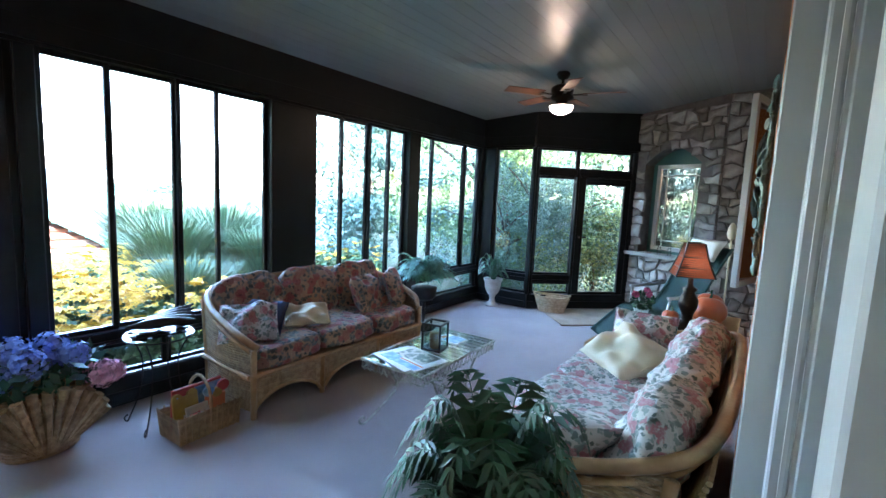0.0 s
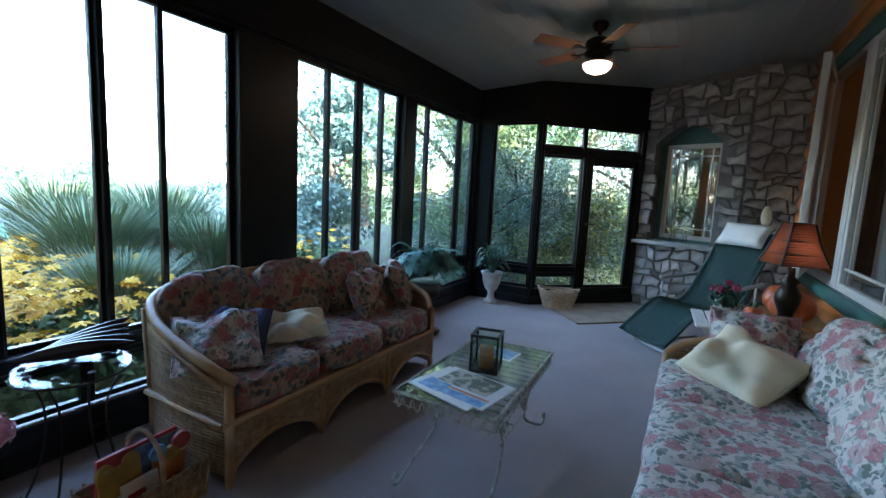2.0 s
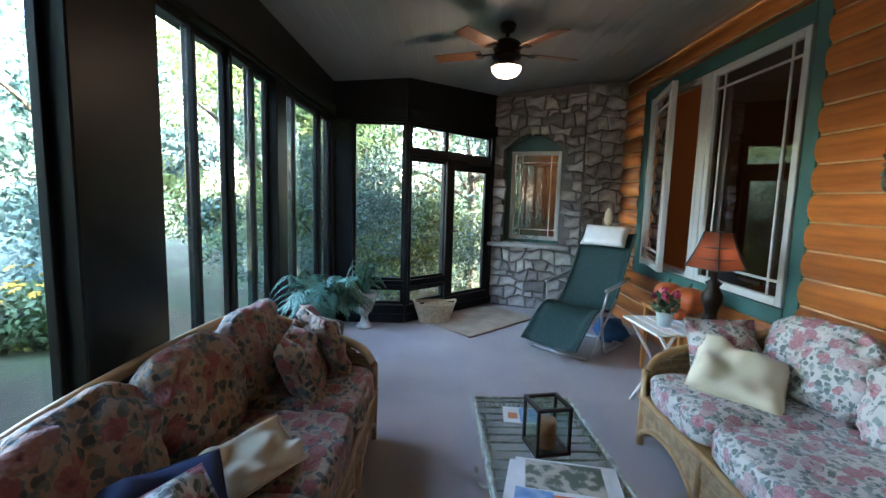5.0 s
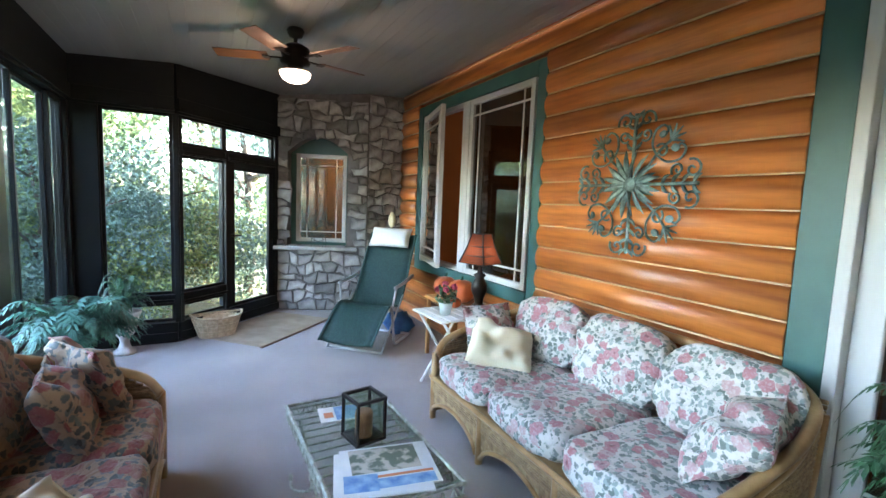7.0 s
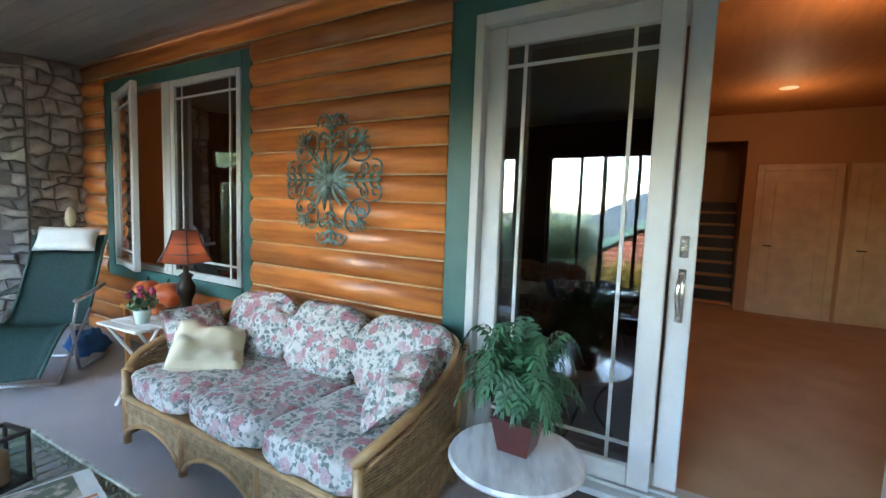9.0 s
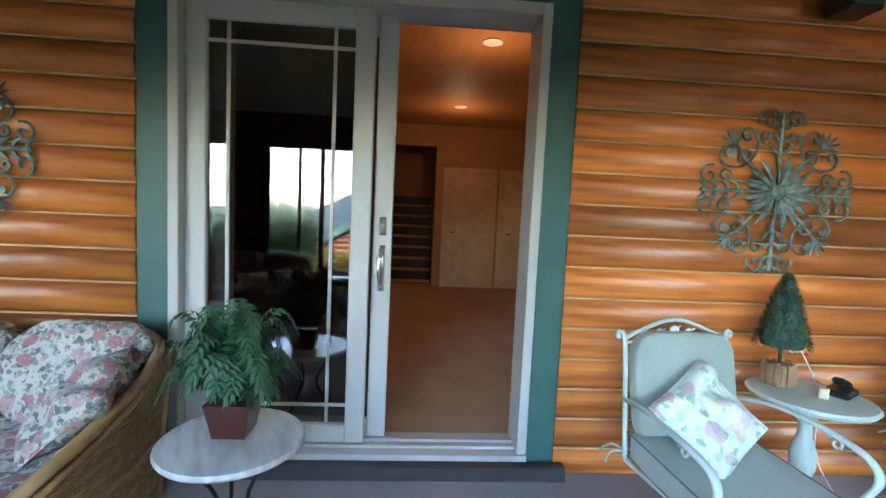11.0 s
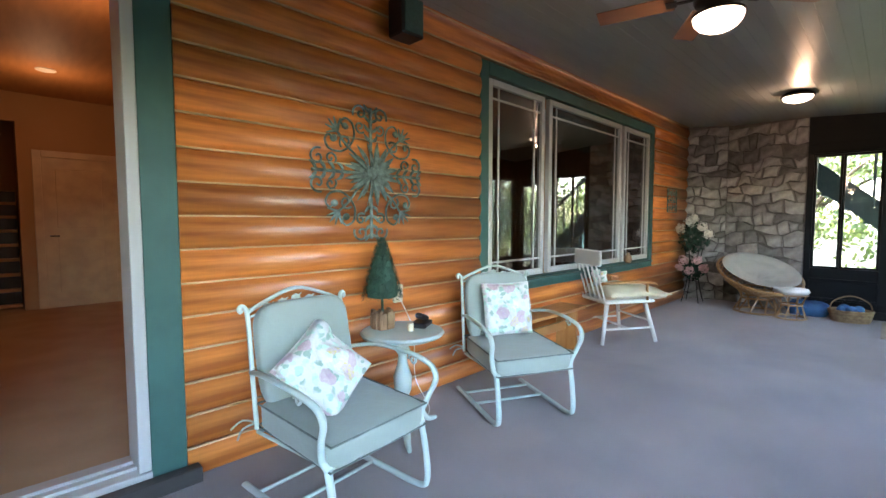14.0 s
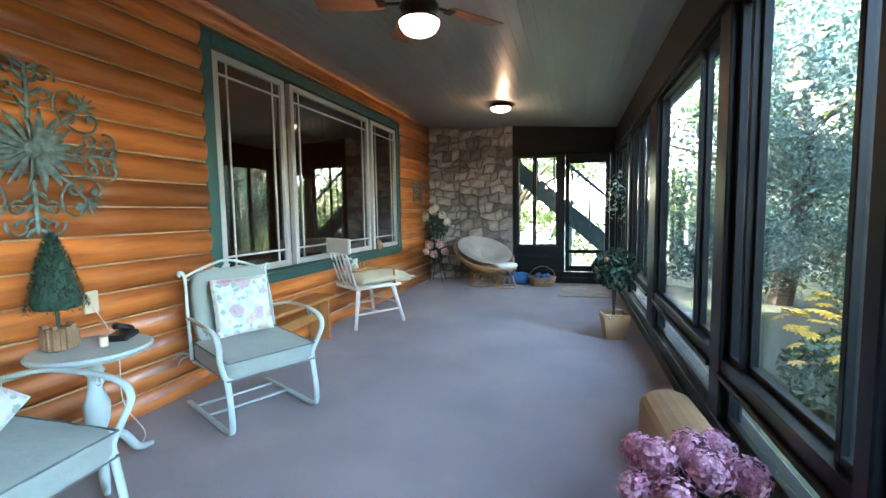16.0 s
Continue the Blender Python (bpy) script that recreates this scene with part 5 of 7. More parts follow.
def flower_ball(V, F, c, r, n, rng, size=0.016):
    for _ in range(n):
        v = Vector((rng.gauss(0, 1), rng.gauss(0, 1), rng.gauss(0, 1))).normalized()
        p = Vector(c) + v * r * rng.uniform(0.68, 1.12)
        a = v.cross(Vector((rng.gauss(0, 1), rng.gauss(0, 1), rng.gauss(0, 1)))).normalized()
        b = v.cross(a)
        s = size * rng.uniform(0.7, 1.2)
        k = len(V)
        V += [p - a * s, p - b * s + v * .004, p + a * s, p + b * s + v * .004, ]
        F.append((k, k + 1, k + 2, k + 3))


def bouquet(p, name, balls, m, seed, n=150, size=0.016):
    rng = random.Random(seed)
    for c, r in balls:
        V, F = [], []
        flower_ball(V, F, c, r, n, rng, size)
        flower_ball(V, F, c, r * 0.8, n // 2, rng, size)
        mesh_part(name, V, F, m, p)


def leaf_mass(p, c, rad, n, size, m, seed):
    rng = random.Random(seed)
    V, F = [], []
    leaves(V, F, c, rad, n, size, rng)
    mesh_part("foliage", V, F, m, p)


# hydrangeas in the fan-shaped wicker planter
hp = thing("hydrangea_planter", "fan-shaped wicker planter full of blue and pink artificial hydrangeas", "planter", (-2.93, 0.42, 0), 0)
bm = bmesh.new()
n = 14
for zi, z in enumerate(np.arange(0.0, 0.34, 0.018)):
    r = 0.15 + 0.09 * (z / 0.34) ** 1.3
    tube(bm, [(r * 0.75 * math.cos(2 * math.pi * j / 22), r * 1.0 * math.sin(2 * math.pi * j / 22), z + 0.01) for j in range(22)], 0.012, 5, True)
part("basket", bm, "wicker", hp, "tan woven basket")
bm = bmesh.new()
for j in range(13):
    a = math.pi * (j / 12)
    q = 0.25 if j % 1 == 0 else 0.2
    tube(bm, [(0.13, 0.05 * math.cos(a), 0.03), (0.19, 0.24 * math.cos(a), 0.22 + 0.16 * math.sin(a))], [0.014, 0.026], 6)
part("fan_front", bm, "wicker", hp, "fan of woven canes")
bouquet(hp, "bloom", [((0.04, -0.17, 0.47), 0.09), ((0.08, -0.05, 0.50), 0.085), ((-0.02, 0.06, 0.53), 0.09), ((0.02, -0.28, 0.42), 0.08), ((0.0, -0.09, 0.55), 0.08), ((0.06, 0.14, 0.50), 0.07)], "blueflower", 2, 170)
bouquet(hp, "bloom", [((0.12, 0.24, 0.38), 0.075), ((0.06, 0.31, 0.36), 0.06), ((0.13, -0.33, 0.33), 0.06)], "pinkflower", 3, 160)
leaf_mass(hp, (0.02, 0, 0.42), (0.2, 0.32, 0.12), 240, 0.045, "fern", 4)

gt = thing("glass_table", "small round glass-topped table on thin black iron legs", "table", (-2.78, 0.94, 0), 0)
gt.scale = (0.9, 0.9, 1)
bm = bmesh.new()
lathe(bm, [(0.0, 0.548), (0.20, 0.548), (0.203, 0.552), (0.20, 0.556), (0.0, 0.556)], 32)
part("glass_top", bm, "glass_small", gt)
bm = bmesh.new()
tube(bm, [(0.195 * math.cos(2 * math.pi * j / 28), 0.195 * math.sin(2 * math.pi * j / 28), 0.54) for j in range(28)], 0.005, 5, True)
for k in range(9):
    a = 0.7 * k
    lathe(bm, [(0.0, 0.557), (0.013, 0.560), (0.014, 0.568), (0, 0.574)], 8, (0.16 * math.cos(a), 0.16 * math.sin(a), 0))
part("rim", bm, "blackiron", gt)
for i in range(4):
    bm = bmesh.new()
    a = math.pi / 4 + math.pi / 2 * i
    c, s = math.cos(a), math.sin(a)
    tube(bm, curve([(0.18 * c, 0.18 * s, 0.54), (0.11 * c, 0.11 * s, 0.40), (0.13 * c, 0.13 * s, 0.2), (0.2 * c, 0.2 * s, 0.03), (0.22 * c, 0.22 * s, 0.01), (0.23 * c, 0.23 * s, 0.03), (0.21 * c, 0.21 * s, 0.05)]), 0.005, 5)
    part("leg", bm, "blackiron", gt)
lv = thing("leaf_ornament", "dark metal leaf-shaped bowl on the glass table", "ornament", (-2.86, 0.98, 0.557), 70)
bm = bmesh.new()
for k in range(5):
    a = -0.5 + 0.25 * k
    pts = [(0.02 * k - 0.18, 0.01 * k, 0.02), (0.0, 0.03 * k - 0.06, 0.05), (0.18, 0.05 * k - 0.1, 0.06 + 0.012 * k)]
    tube(bm, curve(pts, 5), [0.004 + 0.03 * math.sin(math.pi * i / 10) for i in range(11)], 6, flat=0.35)
part("leaf", bm, "blackiron", lv)

# basket of children's books
bk = thing("book_basket", "rectangular woven basket with a hoop handle", "basket", (-2.53, 1.05, 0), 4)
bm = bmesh.new()
for z in np.arange(0.008, 0.16, 0.014):
    g = 1 + 0.5 * z
    tube(bm, [(-0.10 * g, -0.17 * g, z), (0.10 * g, -0.17 * g, z), (0.10 * g, 0.17 * g, z), (-0.10 * g, 0.17 * g, z)], 0.008, 5, True)
bx(bm, -0.10, 0.10, -0.17, 0.17, 0.0, 0.01)
for j in range(11):
    y = -0.17 + 0.34 * j / 10
    for s in (-1, 1):
        tube(bm, [(s * 0.107, y, 0), (s * 0.114, y * 1.07, 0.165)], 0.005, 4)
part("basket", bm, "wicker", bk)
bm = bmesh.new()
tube(bm, curve([(-0.11, 0, 0.12), (-0.10, 0, 0.26), (0, 0, 0.33), (0.10, 0, 0.26), (0.11, 0, 0.12)]), 0.009, 7)
part("handle", bm, "wicker", bk, "arched wicker handle", True)
def book(lab, x, y, z, rz, w, h, cover, tilt, discs=(), patches=()):
    """A standing book; discs are round lobes (u, v, radius, material) along its edge."""
    b = thing("book", lab, "book", (-2.53 + x, 1.05 + y, z), rz, "books in the basket")
    m = R(0, 0, 0, tilt, 0, 0)
    bm = bmesh.new()
    bx(bm, -w / 2, w / 2, -0.007, 0.007, 0, h, 0.002, m)
    part("cover", bm, cover, b)
    for u, v, rad, mt in discs:
        bm = bmesh.new()
        lathe(bm, [(0.0, -0.009), (rad, -0.008), (rad, 0.008), (0, 0.009)], 18)
        bmesh.ops.transform(bm, matrix=m @ R(u, 0, v, 90, 0, 0), verts=bm.verts[:])
        part("cover_lobe", bm, mt, b, smooth=False)
    for u0, u1, v0, v1, mt in patches:
        bm = bmesh.new()
        bx(bm, u0, u1, -0.011, -0.0075, v0, v1, 0, m)
        bx(bm, u0, u1, 0.0075, 0.011, v0, v1, 0, m)
        part("cover_picture", bm, mt, b)


book("large picture book with a pink and dark cover", -0.065, 0.0, 0.02, 94, 0.29, 0.25, "redpaper", 6, (), ((-0.02, 0.14, 0.03, 0.235, "bluepaper"),))
book("yellow board book with a scalloped top in the basket", 0.01, -0.075, 0.02, 98, 0.15, 0.205, "yellowpaper", -8,
     ((-0.045, 0.20, 0.03, "yellowpaper"), (0.045, 0.205, 0.03, "yellowpaper"), (-0.045, 0.205, 0.018, "bluepaper")), ((-0.02, 0.06, 0.02, 0.10, "paper"),))
book("orange and yellow board book with round lobes", -0.01, 0.085, 0.02, 90, 0.12, 0.17, "orangepaper", 5,
     ((-0.04, 0.20, 0.032, "bluepaper"), (0.045, 0.215, 0.035, "redpaper"), (0.01, 0.18, 0.03, "yellowpaper")), ())
book("small white and brown picture book leaning forward", 0.06, -0.03, 0.015, 96, 0.13, 0.16, "paper", -12, (), ((-0.05, 0.01, 0.03, 0.12, "redpaper"),))

# ---- ceiling fans and lamp ----
def fan(at, drop, label):
    f = thing("ceiling_fan", label, "ceiling fan", at, 15, "ceiling fans")
    bm = bmesh.new()
    lathe(bm, [(0.0, 0.0), (0.055, 0.0), (0.065, -0.02), (0.045, -0.06), (0.014, -0.07), (0.014, -drop + 0.26)], 20)
    part("downrod", bm, "bronze", f, smooth=True)
    bm = bmesh.new()
    z = -drop + 0.26
    lathe(bm, [(0.02, z), (0.06, z - 0.005), (0.10, z - 0.03), (0.105, z - 0.06), (0.09, z - 0.10), (0.11, z - 0.12), (0.10, z - 0.14), (0.06, z - 0.15), (0.05, z - 0.175), (0.115, z - 0.19), (0.118, z - 0.20), (0, z - 0.20)], 24)
    part("motor_housing", bm, "bronze", f, smooth=True)
    for i in range(5):
        bl = new("blade_arm")
        bl.parent = f
        bl.matrix_basis = R(0, 0, z - 0.10, 0, 0, 72 * i)
        bm = bmesh.new()
        bx(bm, 0.09, 0.20, -0.012, 0.012, -0.004, 0.004, 0.002)
        bx(bm, 0.18, 0.23, -0.035, 0.035, -0.004, 0.002, 0.002)
        part("bracket", bm, "bronze", bl)
        bm = bmesh.new()
        bx(bm, 0.19, 0.56, -0.058, 0.058, 0.004, 0.010, 0.003, R(0, 0, 0, 11, 0, 0))
        part("blade", bm, "blade", bl, "dark wooden fan blade")
    bm = bmesh.new()
    lathe(bm, [(0.110, z - 0.20), (0.105, z - 0.225), (0.085, z - 0.25), (0.05, z - 0.267), (0.0, z - 0.272)], 24)
    part("bowl", bm, "bulb", f, "lit frosted glass bowl", True)
    return f


fan((-1.62, 3.94, ceil_z(-1.60)), 0.37, "dark bronze ceiling fan with wooden blades and lit bowl")
fan((-1.68, -2.63, ceil_z(-1.65)), 0.45, "dark bronze ceiling fan over the open half of the porch")
cl = thing("ceiling_lamp", "round flush ceiling lamp with a lit bowl and bronze rim", "light", (-1.54, -6.29, ceil_z(-1.52)))
bm = bmesh.new()
lathe(bm, [(0.0, 0.0), (0.11, 0.0), (0.15, -0.03), (0.155, -0.045), (0.14, -0.05)], 28)
part("rim", bm, "bronze", cl, smooth=True)
bm = bmesh.new()
lathe(bm, [(0.138, -0.048), (0.12, -0.08), (0.07, -0.10), (0.0, -0.106)], 24)
part("bowl", bm, "bulb", cl, "lit frosted glass bowl", True)
point("fan_lamp_north", (-1.56, 3.94, 2.18), 0.28, (1.0, 0.72, 0.45), 0.06)
point("fan_lamp_south", (-1.62, -2.63, 2.10), 0.28, (1.0, 0.72, 0.45), 0.06)
point("flush_lamp", (-1.48, -6.29, 2.46), 0.35, (1.0, 0.66, 0.38), 0.03)

# ---- round verdigris wall ornaments ----
def wall_art(at, label):
    w = thing("wall_ornament", label, "wall decoration", at, -90, "scrolled wall ornaments")
    bm = bmesh.new()
    for k in range(32):
        a = 2 * math.pi * k / 32
        c, s = math.cos(a), math.sin(a)
        e = 0.205 if k % 2 else 0.165
        y = -0.03 if k % 2 else -0.012
        tube(bm, curve([(0.03 * c, y, 0.03 * s), (e * 0.55 * c, y - 0.015, e * 0.55 * s), (e * c, y, e * s)], 3), [0.005, 0.010, 0.015, 0.017, 0.015, 0.009, 0.002], 5, flat=0.4)
    part("petals", bm, "verdigris", w)
    bm = bmesh.new()
    lathe(bm, [(0.0, 0.05), (0.025, 0.045), (0.045, 0.03), (0.05, 0.01), (0.0, 0.0)], 16)
    bmesh.ops.transform(bm, matrix=R(0, 0, 0, 90, 0, 0), verts=bm.verts[:])
    part("boss", bm, "verdigris", w)
    for k in range(4):
        a0 = math.pi / 2 * k
        bm = bmesh.new()
        m = Matrix.Rotation(a0, 4, "Y")
        n0 = len(bm.verts)
        # stem with leaves
        tube(bm, [(0.15, -0.015, 0), (0.41, -0.015, 0)], 0.011, 6)
        for u in (0.20, 0.26, 0.32, 0.38):
            for s in (-1, 1):
                tube(bm, curve([(u, -0.015, 0), (u + 0.02, -0.02, s * 0.035), (u + 0.045, -0.015, s * 0.05)], 3), [0.004, 0.008, 0.011, 0.011, 0.009, 0.006, 0.003], 5)
        tube(bm, spiral((0.37, -0.012, 0.075), 0.006, 0.055, 1.25, "xz", 20, 0.4), 0.007, 5)
        tube(bm, spiral((0.37, -0.012, -0.075), 0.006, 0.055, 1.25, "xz", 20, -0.4, -1), 0.007, 5)
        for s in (-1, 1):
            tube(bm, spiral((0.285, -0.012, s * 0.075), 0.005, 0.04, 1.2, "xz", 16, 2.6 * s, s), 0.007, 5)
        bmesh.ops.transform(bm, matrix=m, verts=bm.verts[:])
        part("cross_arm", bm, "verdigris", w)
        bm = bmesh.new()
        m = Matrix.Rotation(a0 + math.pi / 4, 4, "Y")
        tube(bm, curve([(0.15, -0.012, 0.0), (0.24, -0.012, 0.01), (0.34, -0.012, 0.0)], 4), 0.008, 5)
        for s in (-1, 1):
            tube(bm, curve([(0.22, -0.012, 0), (0.24, -0.012, s * 0.07), (0.30, -0.012, s * 0.115), (0.355, -0.012, s * 0.10), (0.36, -0.012, s * 0.06), (0.325, -0.012, s * 0.055)], 5), 0.007, 5)
            tube(bm, [(0.325, -0.02, s * 0.055), (0.328, -0.03, s * 0.058)], 0.022, 8)
        tube(bm, spiral((0.255, -0.012, 0.0), 0.005, 0.045, 1.1, "xz", 14, 1.0), 0.007, 5)
        for s in (-1.1, -0.55, 0, 0.55, 1.1):
            tube(bm, [(0.34, -0.015, 0), (0.34 + 0.085 * math.cos(s), -0.02, 0.075 * math.sin(s))], [0.012, 0.004], 5)
        bmesh.ops.transform(bm, matrix=m, verts=bm.verts[:])
        part("corner_scroll", bm, "verdigris", w)
    return w


wall_art((0.098, 2.27, 1.57), "large round verdigris metal scroll ornament on the log wall")
wall_art((0.098, -1.80, 1.55), "large round verdigris metal scroll ornament above the small table")
sa = thing("wall_ornament_small", "small square dark metal filigree wall ornament", "wall decoration", (0.098, -7.30, 1.56), -90)
bm = bmesh.new()
tube(bm, [(-0.19, -0.01, -0.17), (0.19, -0.01, -0.17), (0.19, -0.01, 0.17), (-0.19, -0.01, 0.17)], 0.010, 5, True)
for i in (-1, 0, 1):
    for j in (-1, 0, 1):
        tube(bm, spiral((i * 0.12, -0.01, j * 0.11), 0.01, 0.055, 1.5, "xz", 16, i + j), 0.006, 5)
part("filigree", bm, "verdigris", sa)

# ---- table with lamp in the reading corner ----
st_ = thing("folding_table", "small weathered white slatted folding table", "table", (-0.54, 3.34, 0), 4)
for i in range(6):
    bm = bmesh.new()
    bx(bm, -0.24 + i * 0.08, -0.17 + i * 0.08, -0.22, 0.22, 0.575, 0.59, 0.003)
    part("slat", bm, "white", st_)
for sx in (-1, 1):
    for sy in (-1, 1):
        bm = bmesh.new()
        tube(bm, [(sx * 0.2, sy * 0.18, 0.575), (-sx * 0.16, sy * 0.18, 0.0)], 0.011, 6)
        part("leg", bm, "white", st_)
lp = thing("table_lamp", "dark carved table lamp with a glowing square flared shade", "lamp", (-0.335, 3.31, 0.59), 20)
lp.scale = (1.12, 1.12, 1.10)
bm = bmesh.new()
lathe(bm, [(0.075, 0), (0.08, 0.012), (0.06, 0.03), (0.03, 0.06), (0.035, 0.10), (0.055, 0.15), (0.055, 0.19), (0.03, 0.24), (0.045, 0.26), (0.018, 0.28), (0.015, 0.33)], 18)
part("base", bm, "bronze", lp, "dark carved lamp base", True)
bm = bmesh.new()
prof = [(0.104, 0.345), (0.084, 0.40), (0.064, 0.465), (0.046, 0.55)]
rings = []
for r_, z in prof:
    rings.append([bm.verts.new((r_ * sx, r_ * sy, z)) for sx, sy in ((-1, -1), (0, -1.0), (1, -1), (1, 0), (1, 1), (0, 1), (-1, 1), (-1, 0))])
for A, B in zip(rings, rings[1:]):
    for j in range(8):
        bm.faces.new((A[j], A[(j + 1) % 8], B[(j + 1) % 8], B[j]))
part("shade", bm, "shade", lp, "red-brown woven shade, lit from inside")
bm = bmesh.new()
for r_, z in prof:
    rr = r_ + 0.002
    tube(bm, [(-rr, -rr, z), (rr, -rr, z), (rr, rr, z), (-rr, rr, z)], 0.005, 5, True)
for sx, sy in ((-1, -1), (1, -1), (1, 1), (-1, 1)):
    tube(bm, [(sx * (r_ + .002), sy * (r_ + .002), z) for r_, z in prof], 0.005, 5)
for k in range(1, 16):
    z = 0.345 + 0.205 * k / 16
    r_ = np.interp(z, [p[1] for p in prof], [p[0] for p in prof]) + 0.002
    tube(bm, [(-r_, -r_, z), (r_, -r_, z), (r_, r_, z), (-r_, r_, z)], 0.0022, 4, True)
part("shade_frame", bm, "blackiron", lp)
bm = bmesh.new()
lathe(bm, [(0.0, 0.33), (0.012, 0.33), (0.012, 0.37), (0.028, 0.40), (0.03, 0.43), (0.012, 0.46), (0, 0.46)], 12)
part("light_bulb", bm, "can", lp, smooth=True)
point("lamp_bulb", (-0.275, 3.31, 1.06), 0.15, (1.0, 0.62, 0.33), 0.03)
fp = thing("flower_pot", "small blue pot with dark red flowers", "potted plant", (-0.63, 3.30, 0.59))
bm = bmesh.new()
lathe(bm, [(0.038, 0), (0.052, 0.085), (0.056, 0.09), (0.05, 0.092), (0.0, 0.085)], 16)
part("pot", bm, "mint", fp, smooth=True)
leaf_mass(fp, (0, 0, 0.15), (0.09, 0.09, 0.07), 130, 0.022, "fern", 12)
bouquet(fp, "bloom", [((0.05, -0.03, 0.21), 0.022), ((-0.03, -0.05, 0.20), 0.02), ((-0.06, 0.03, 0.19), 0.02), ((0.02, 0.05, 0.22), 0.022)], "redflower", 13, 40, 0.010)


def pumpkin(label, at, r, h, m="orange", name="pumpkin"):
    p = thing(name, label, "decoration", at, group="orange pumpkins")
    bm = bmesh.new()
    n, k = 32, 8
    rings = []
    for i in range(k + 1):
        u = math.pi * (0.03 + 0.94 * i / k)
        ring_ = []
        for j in range(n):
            a = 2 * math.pi * j / n
            q = r * math.sin(u) ** 0.8 * (1 - 0.10 * abs(math.cos(4 * a)) ** 3)
            ring_.append(bm.verts.new((q * math.cos(a), q * math.sin(a), h / 2 - h / 2 * math.cos(u))))
        rings.append(ring_)
    for A, B in zip(rings, rings[1:]):
        for j in range(n):
            bm.faces.new((A[j], A[(j + 1) % n], B[(j + 1) % n], B[j]))
    bm.faces.new(rings[0][::-1]), bm.faces.new(rings[-1])
    part("body", bm, m, p, smooth=True)
    bm = bmesh.new()
    tube(bm, [(0, 0, h * 0.97), (0.01, 0, h + 0.03)], [0.012, 0.008], 6)
    part("stem", bm, "fern", p)


cs = thing("corner_stand", "low wooden stand in the corner under the window", "table", (-0.22, 3.84, 0), 0)
bm = bmesh.new()
bx(bm, -0.18, 0.18, -0.22, 0.30, 0.53, 0.56, 0.004)
part("top", bm, "pine", cs)
for sx in (-1, 1):
    for y in (-0.19, 0.27):
        bm = bmesh.new()
        bx(bm, sx * 0.15 - .015, sx * 0.15 + .015, y - .015, y + .015, 0, 0.53)
        part("leg", bm, "pine", cs)
pumpkin("large glossy orange pumpkin on the corner stand", (-0.24, 3.74, 0.56), 0.13, 0.20)
pumpkin("orange-pink pumpkin on the corner stand", (-0.26, 4.00, 0.56), 0.11, 0.19)
pumpkin("small orange gourd on the folding table", (-0.46, 3.47, 0.59), 0.06, 0.08)

# ---- zero-gravity lounge chair ----
lc = thing("lounge_chair", "reclined dark green mesh lounge chair with a white head cushion", "chair", (-1.13, 4.25, 0), 46)
lc.scale = (1.13, 1.0, 0.95)
prof = [(0.0, 0.14), (0.10, 0.24), (0.22, 0.36), (0.33, 0.43), (0.45, 0.42), (0.56, 0.40), (0.66, 0.52), (0.78, 0.76), (0.88, 0.97), (0.96, 1.12)]
pc = curve([(u, 0, z) for u, z in prof], 3)
W = 0.25
bm = bmesh.new()
prev = None
for p in pc:
    sag = 0.02
    row = [bm.verts.new((p.x, -W + 2 * W * j / 6, p.z - sag * math.sin(math.pi * j / 6))) for j in range(7)]
    if prev:
        for j in range(6):
            bm.faces.new((prev[j], prev[j + 1], row[j + 1], row[j]))
    prev = row
r = bmesh.ops.solidify(bm, geom=bm.faces[:], thickness=0.008)
part("mesh_seat", bm, "mesh", lc, smooth=True)
for s in (-1, 1):
    bm = bmesh.new()
    tube(bm, [(p.x, s * (W + 0.012), p.z) for p in pc], 0.012, 7)
    part("side_rail", bm, "mesh", lc, "dark green side tube", True)
    bm = bmesh.new()
    tube(bm, curve([(0.36, s * (W + 0.03), 0.44), (0.42, s * (W + 0.03), 0.10), (0.46, s * (W + 0.03), 0.015), (0.55, s * (W + 0.03), 0.012), (0.80, s * (W + 0.03), 0.014)], 5), 0.013, 7)
    tube(bm, [(0.62, s * (W + 0.03), 0.50), (0.16, s * (W + 0.03), 0.012)], 0.010, 6)
    part("leg_frame", bm, "silver", lc, "bent steel leg frame", True)
    bm = bmesh.new()
    tube(bm, curve([(0.80, s * (W + 0.05), 0.68), (0.6, s * (W + 0.05), 0.64), (0.38, s * (W + 0.05), 0.62)], 3), 0.018, 7)
    tube(bm, [(0.40, s * (W + 0.05), 0.61), (0.38, s * (W + 0.03), 0.43)], 0.010, 6)
    part("armrest", bm, "silver", lc, "pale armrest", True)
for u in (0.18, 0.80):
    bm = bmesh.new()
    tube(bm, [(u, -W - .03, 0.014), (u, W + .03, 0.014)], 0.012, 6)
    part("cross_bar", bm, "silver", lc, smooth=True)
bm = bmesh.new()
cushion(bm, 0.24, 0.46, 0.07, R(0.875, 0, 1.085, 0, -62, 0), 8, 6)
part("head_cushion", bm, "white", lc, "white head cushion", True)
ct = thing("dried_plume", "pale feathery plume standing behind the lounge chair", "plant", (-0.24, 5.46, 0))
bm = bmesh.new()
tube(bm, [(0, 0, 0), (0, 0, 1.12)], 0.01, 6)
lathe(bm, [(0.0, 1.10), (0.035, 1.13), (0.045, 1.18), (0.04, 1.24), (0.018, 1.29), (0, 1.30)], 12)
part("plume", bm, "cream", ct)
bb = thing("blue_bag", "crumpled blue bag on the floor behind the lounge chair", "bag", (-0.36, 4.85, 0))
bm = bmesh.new()
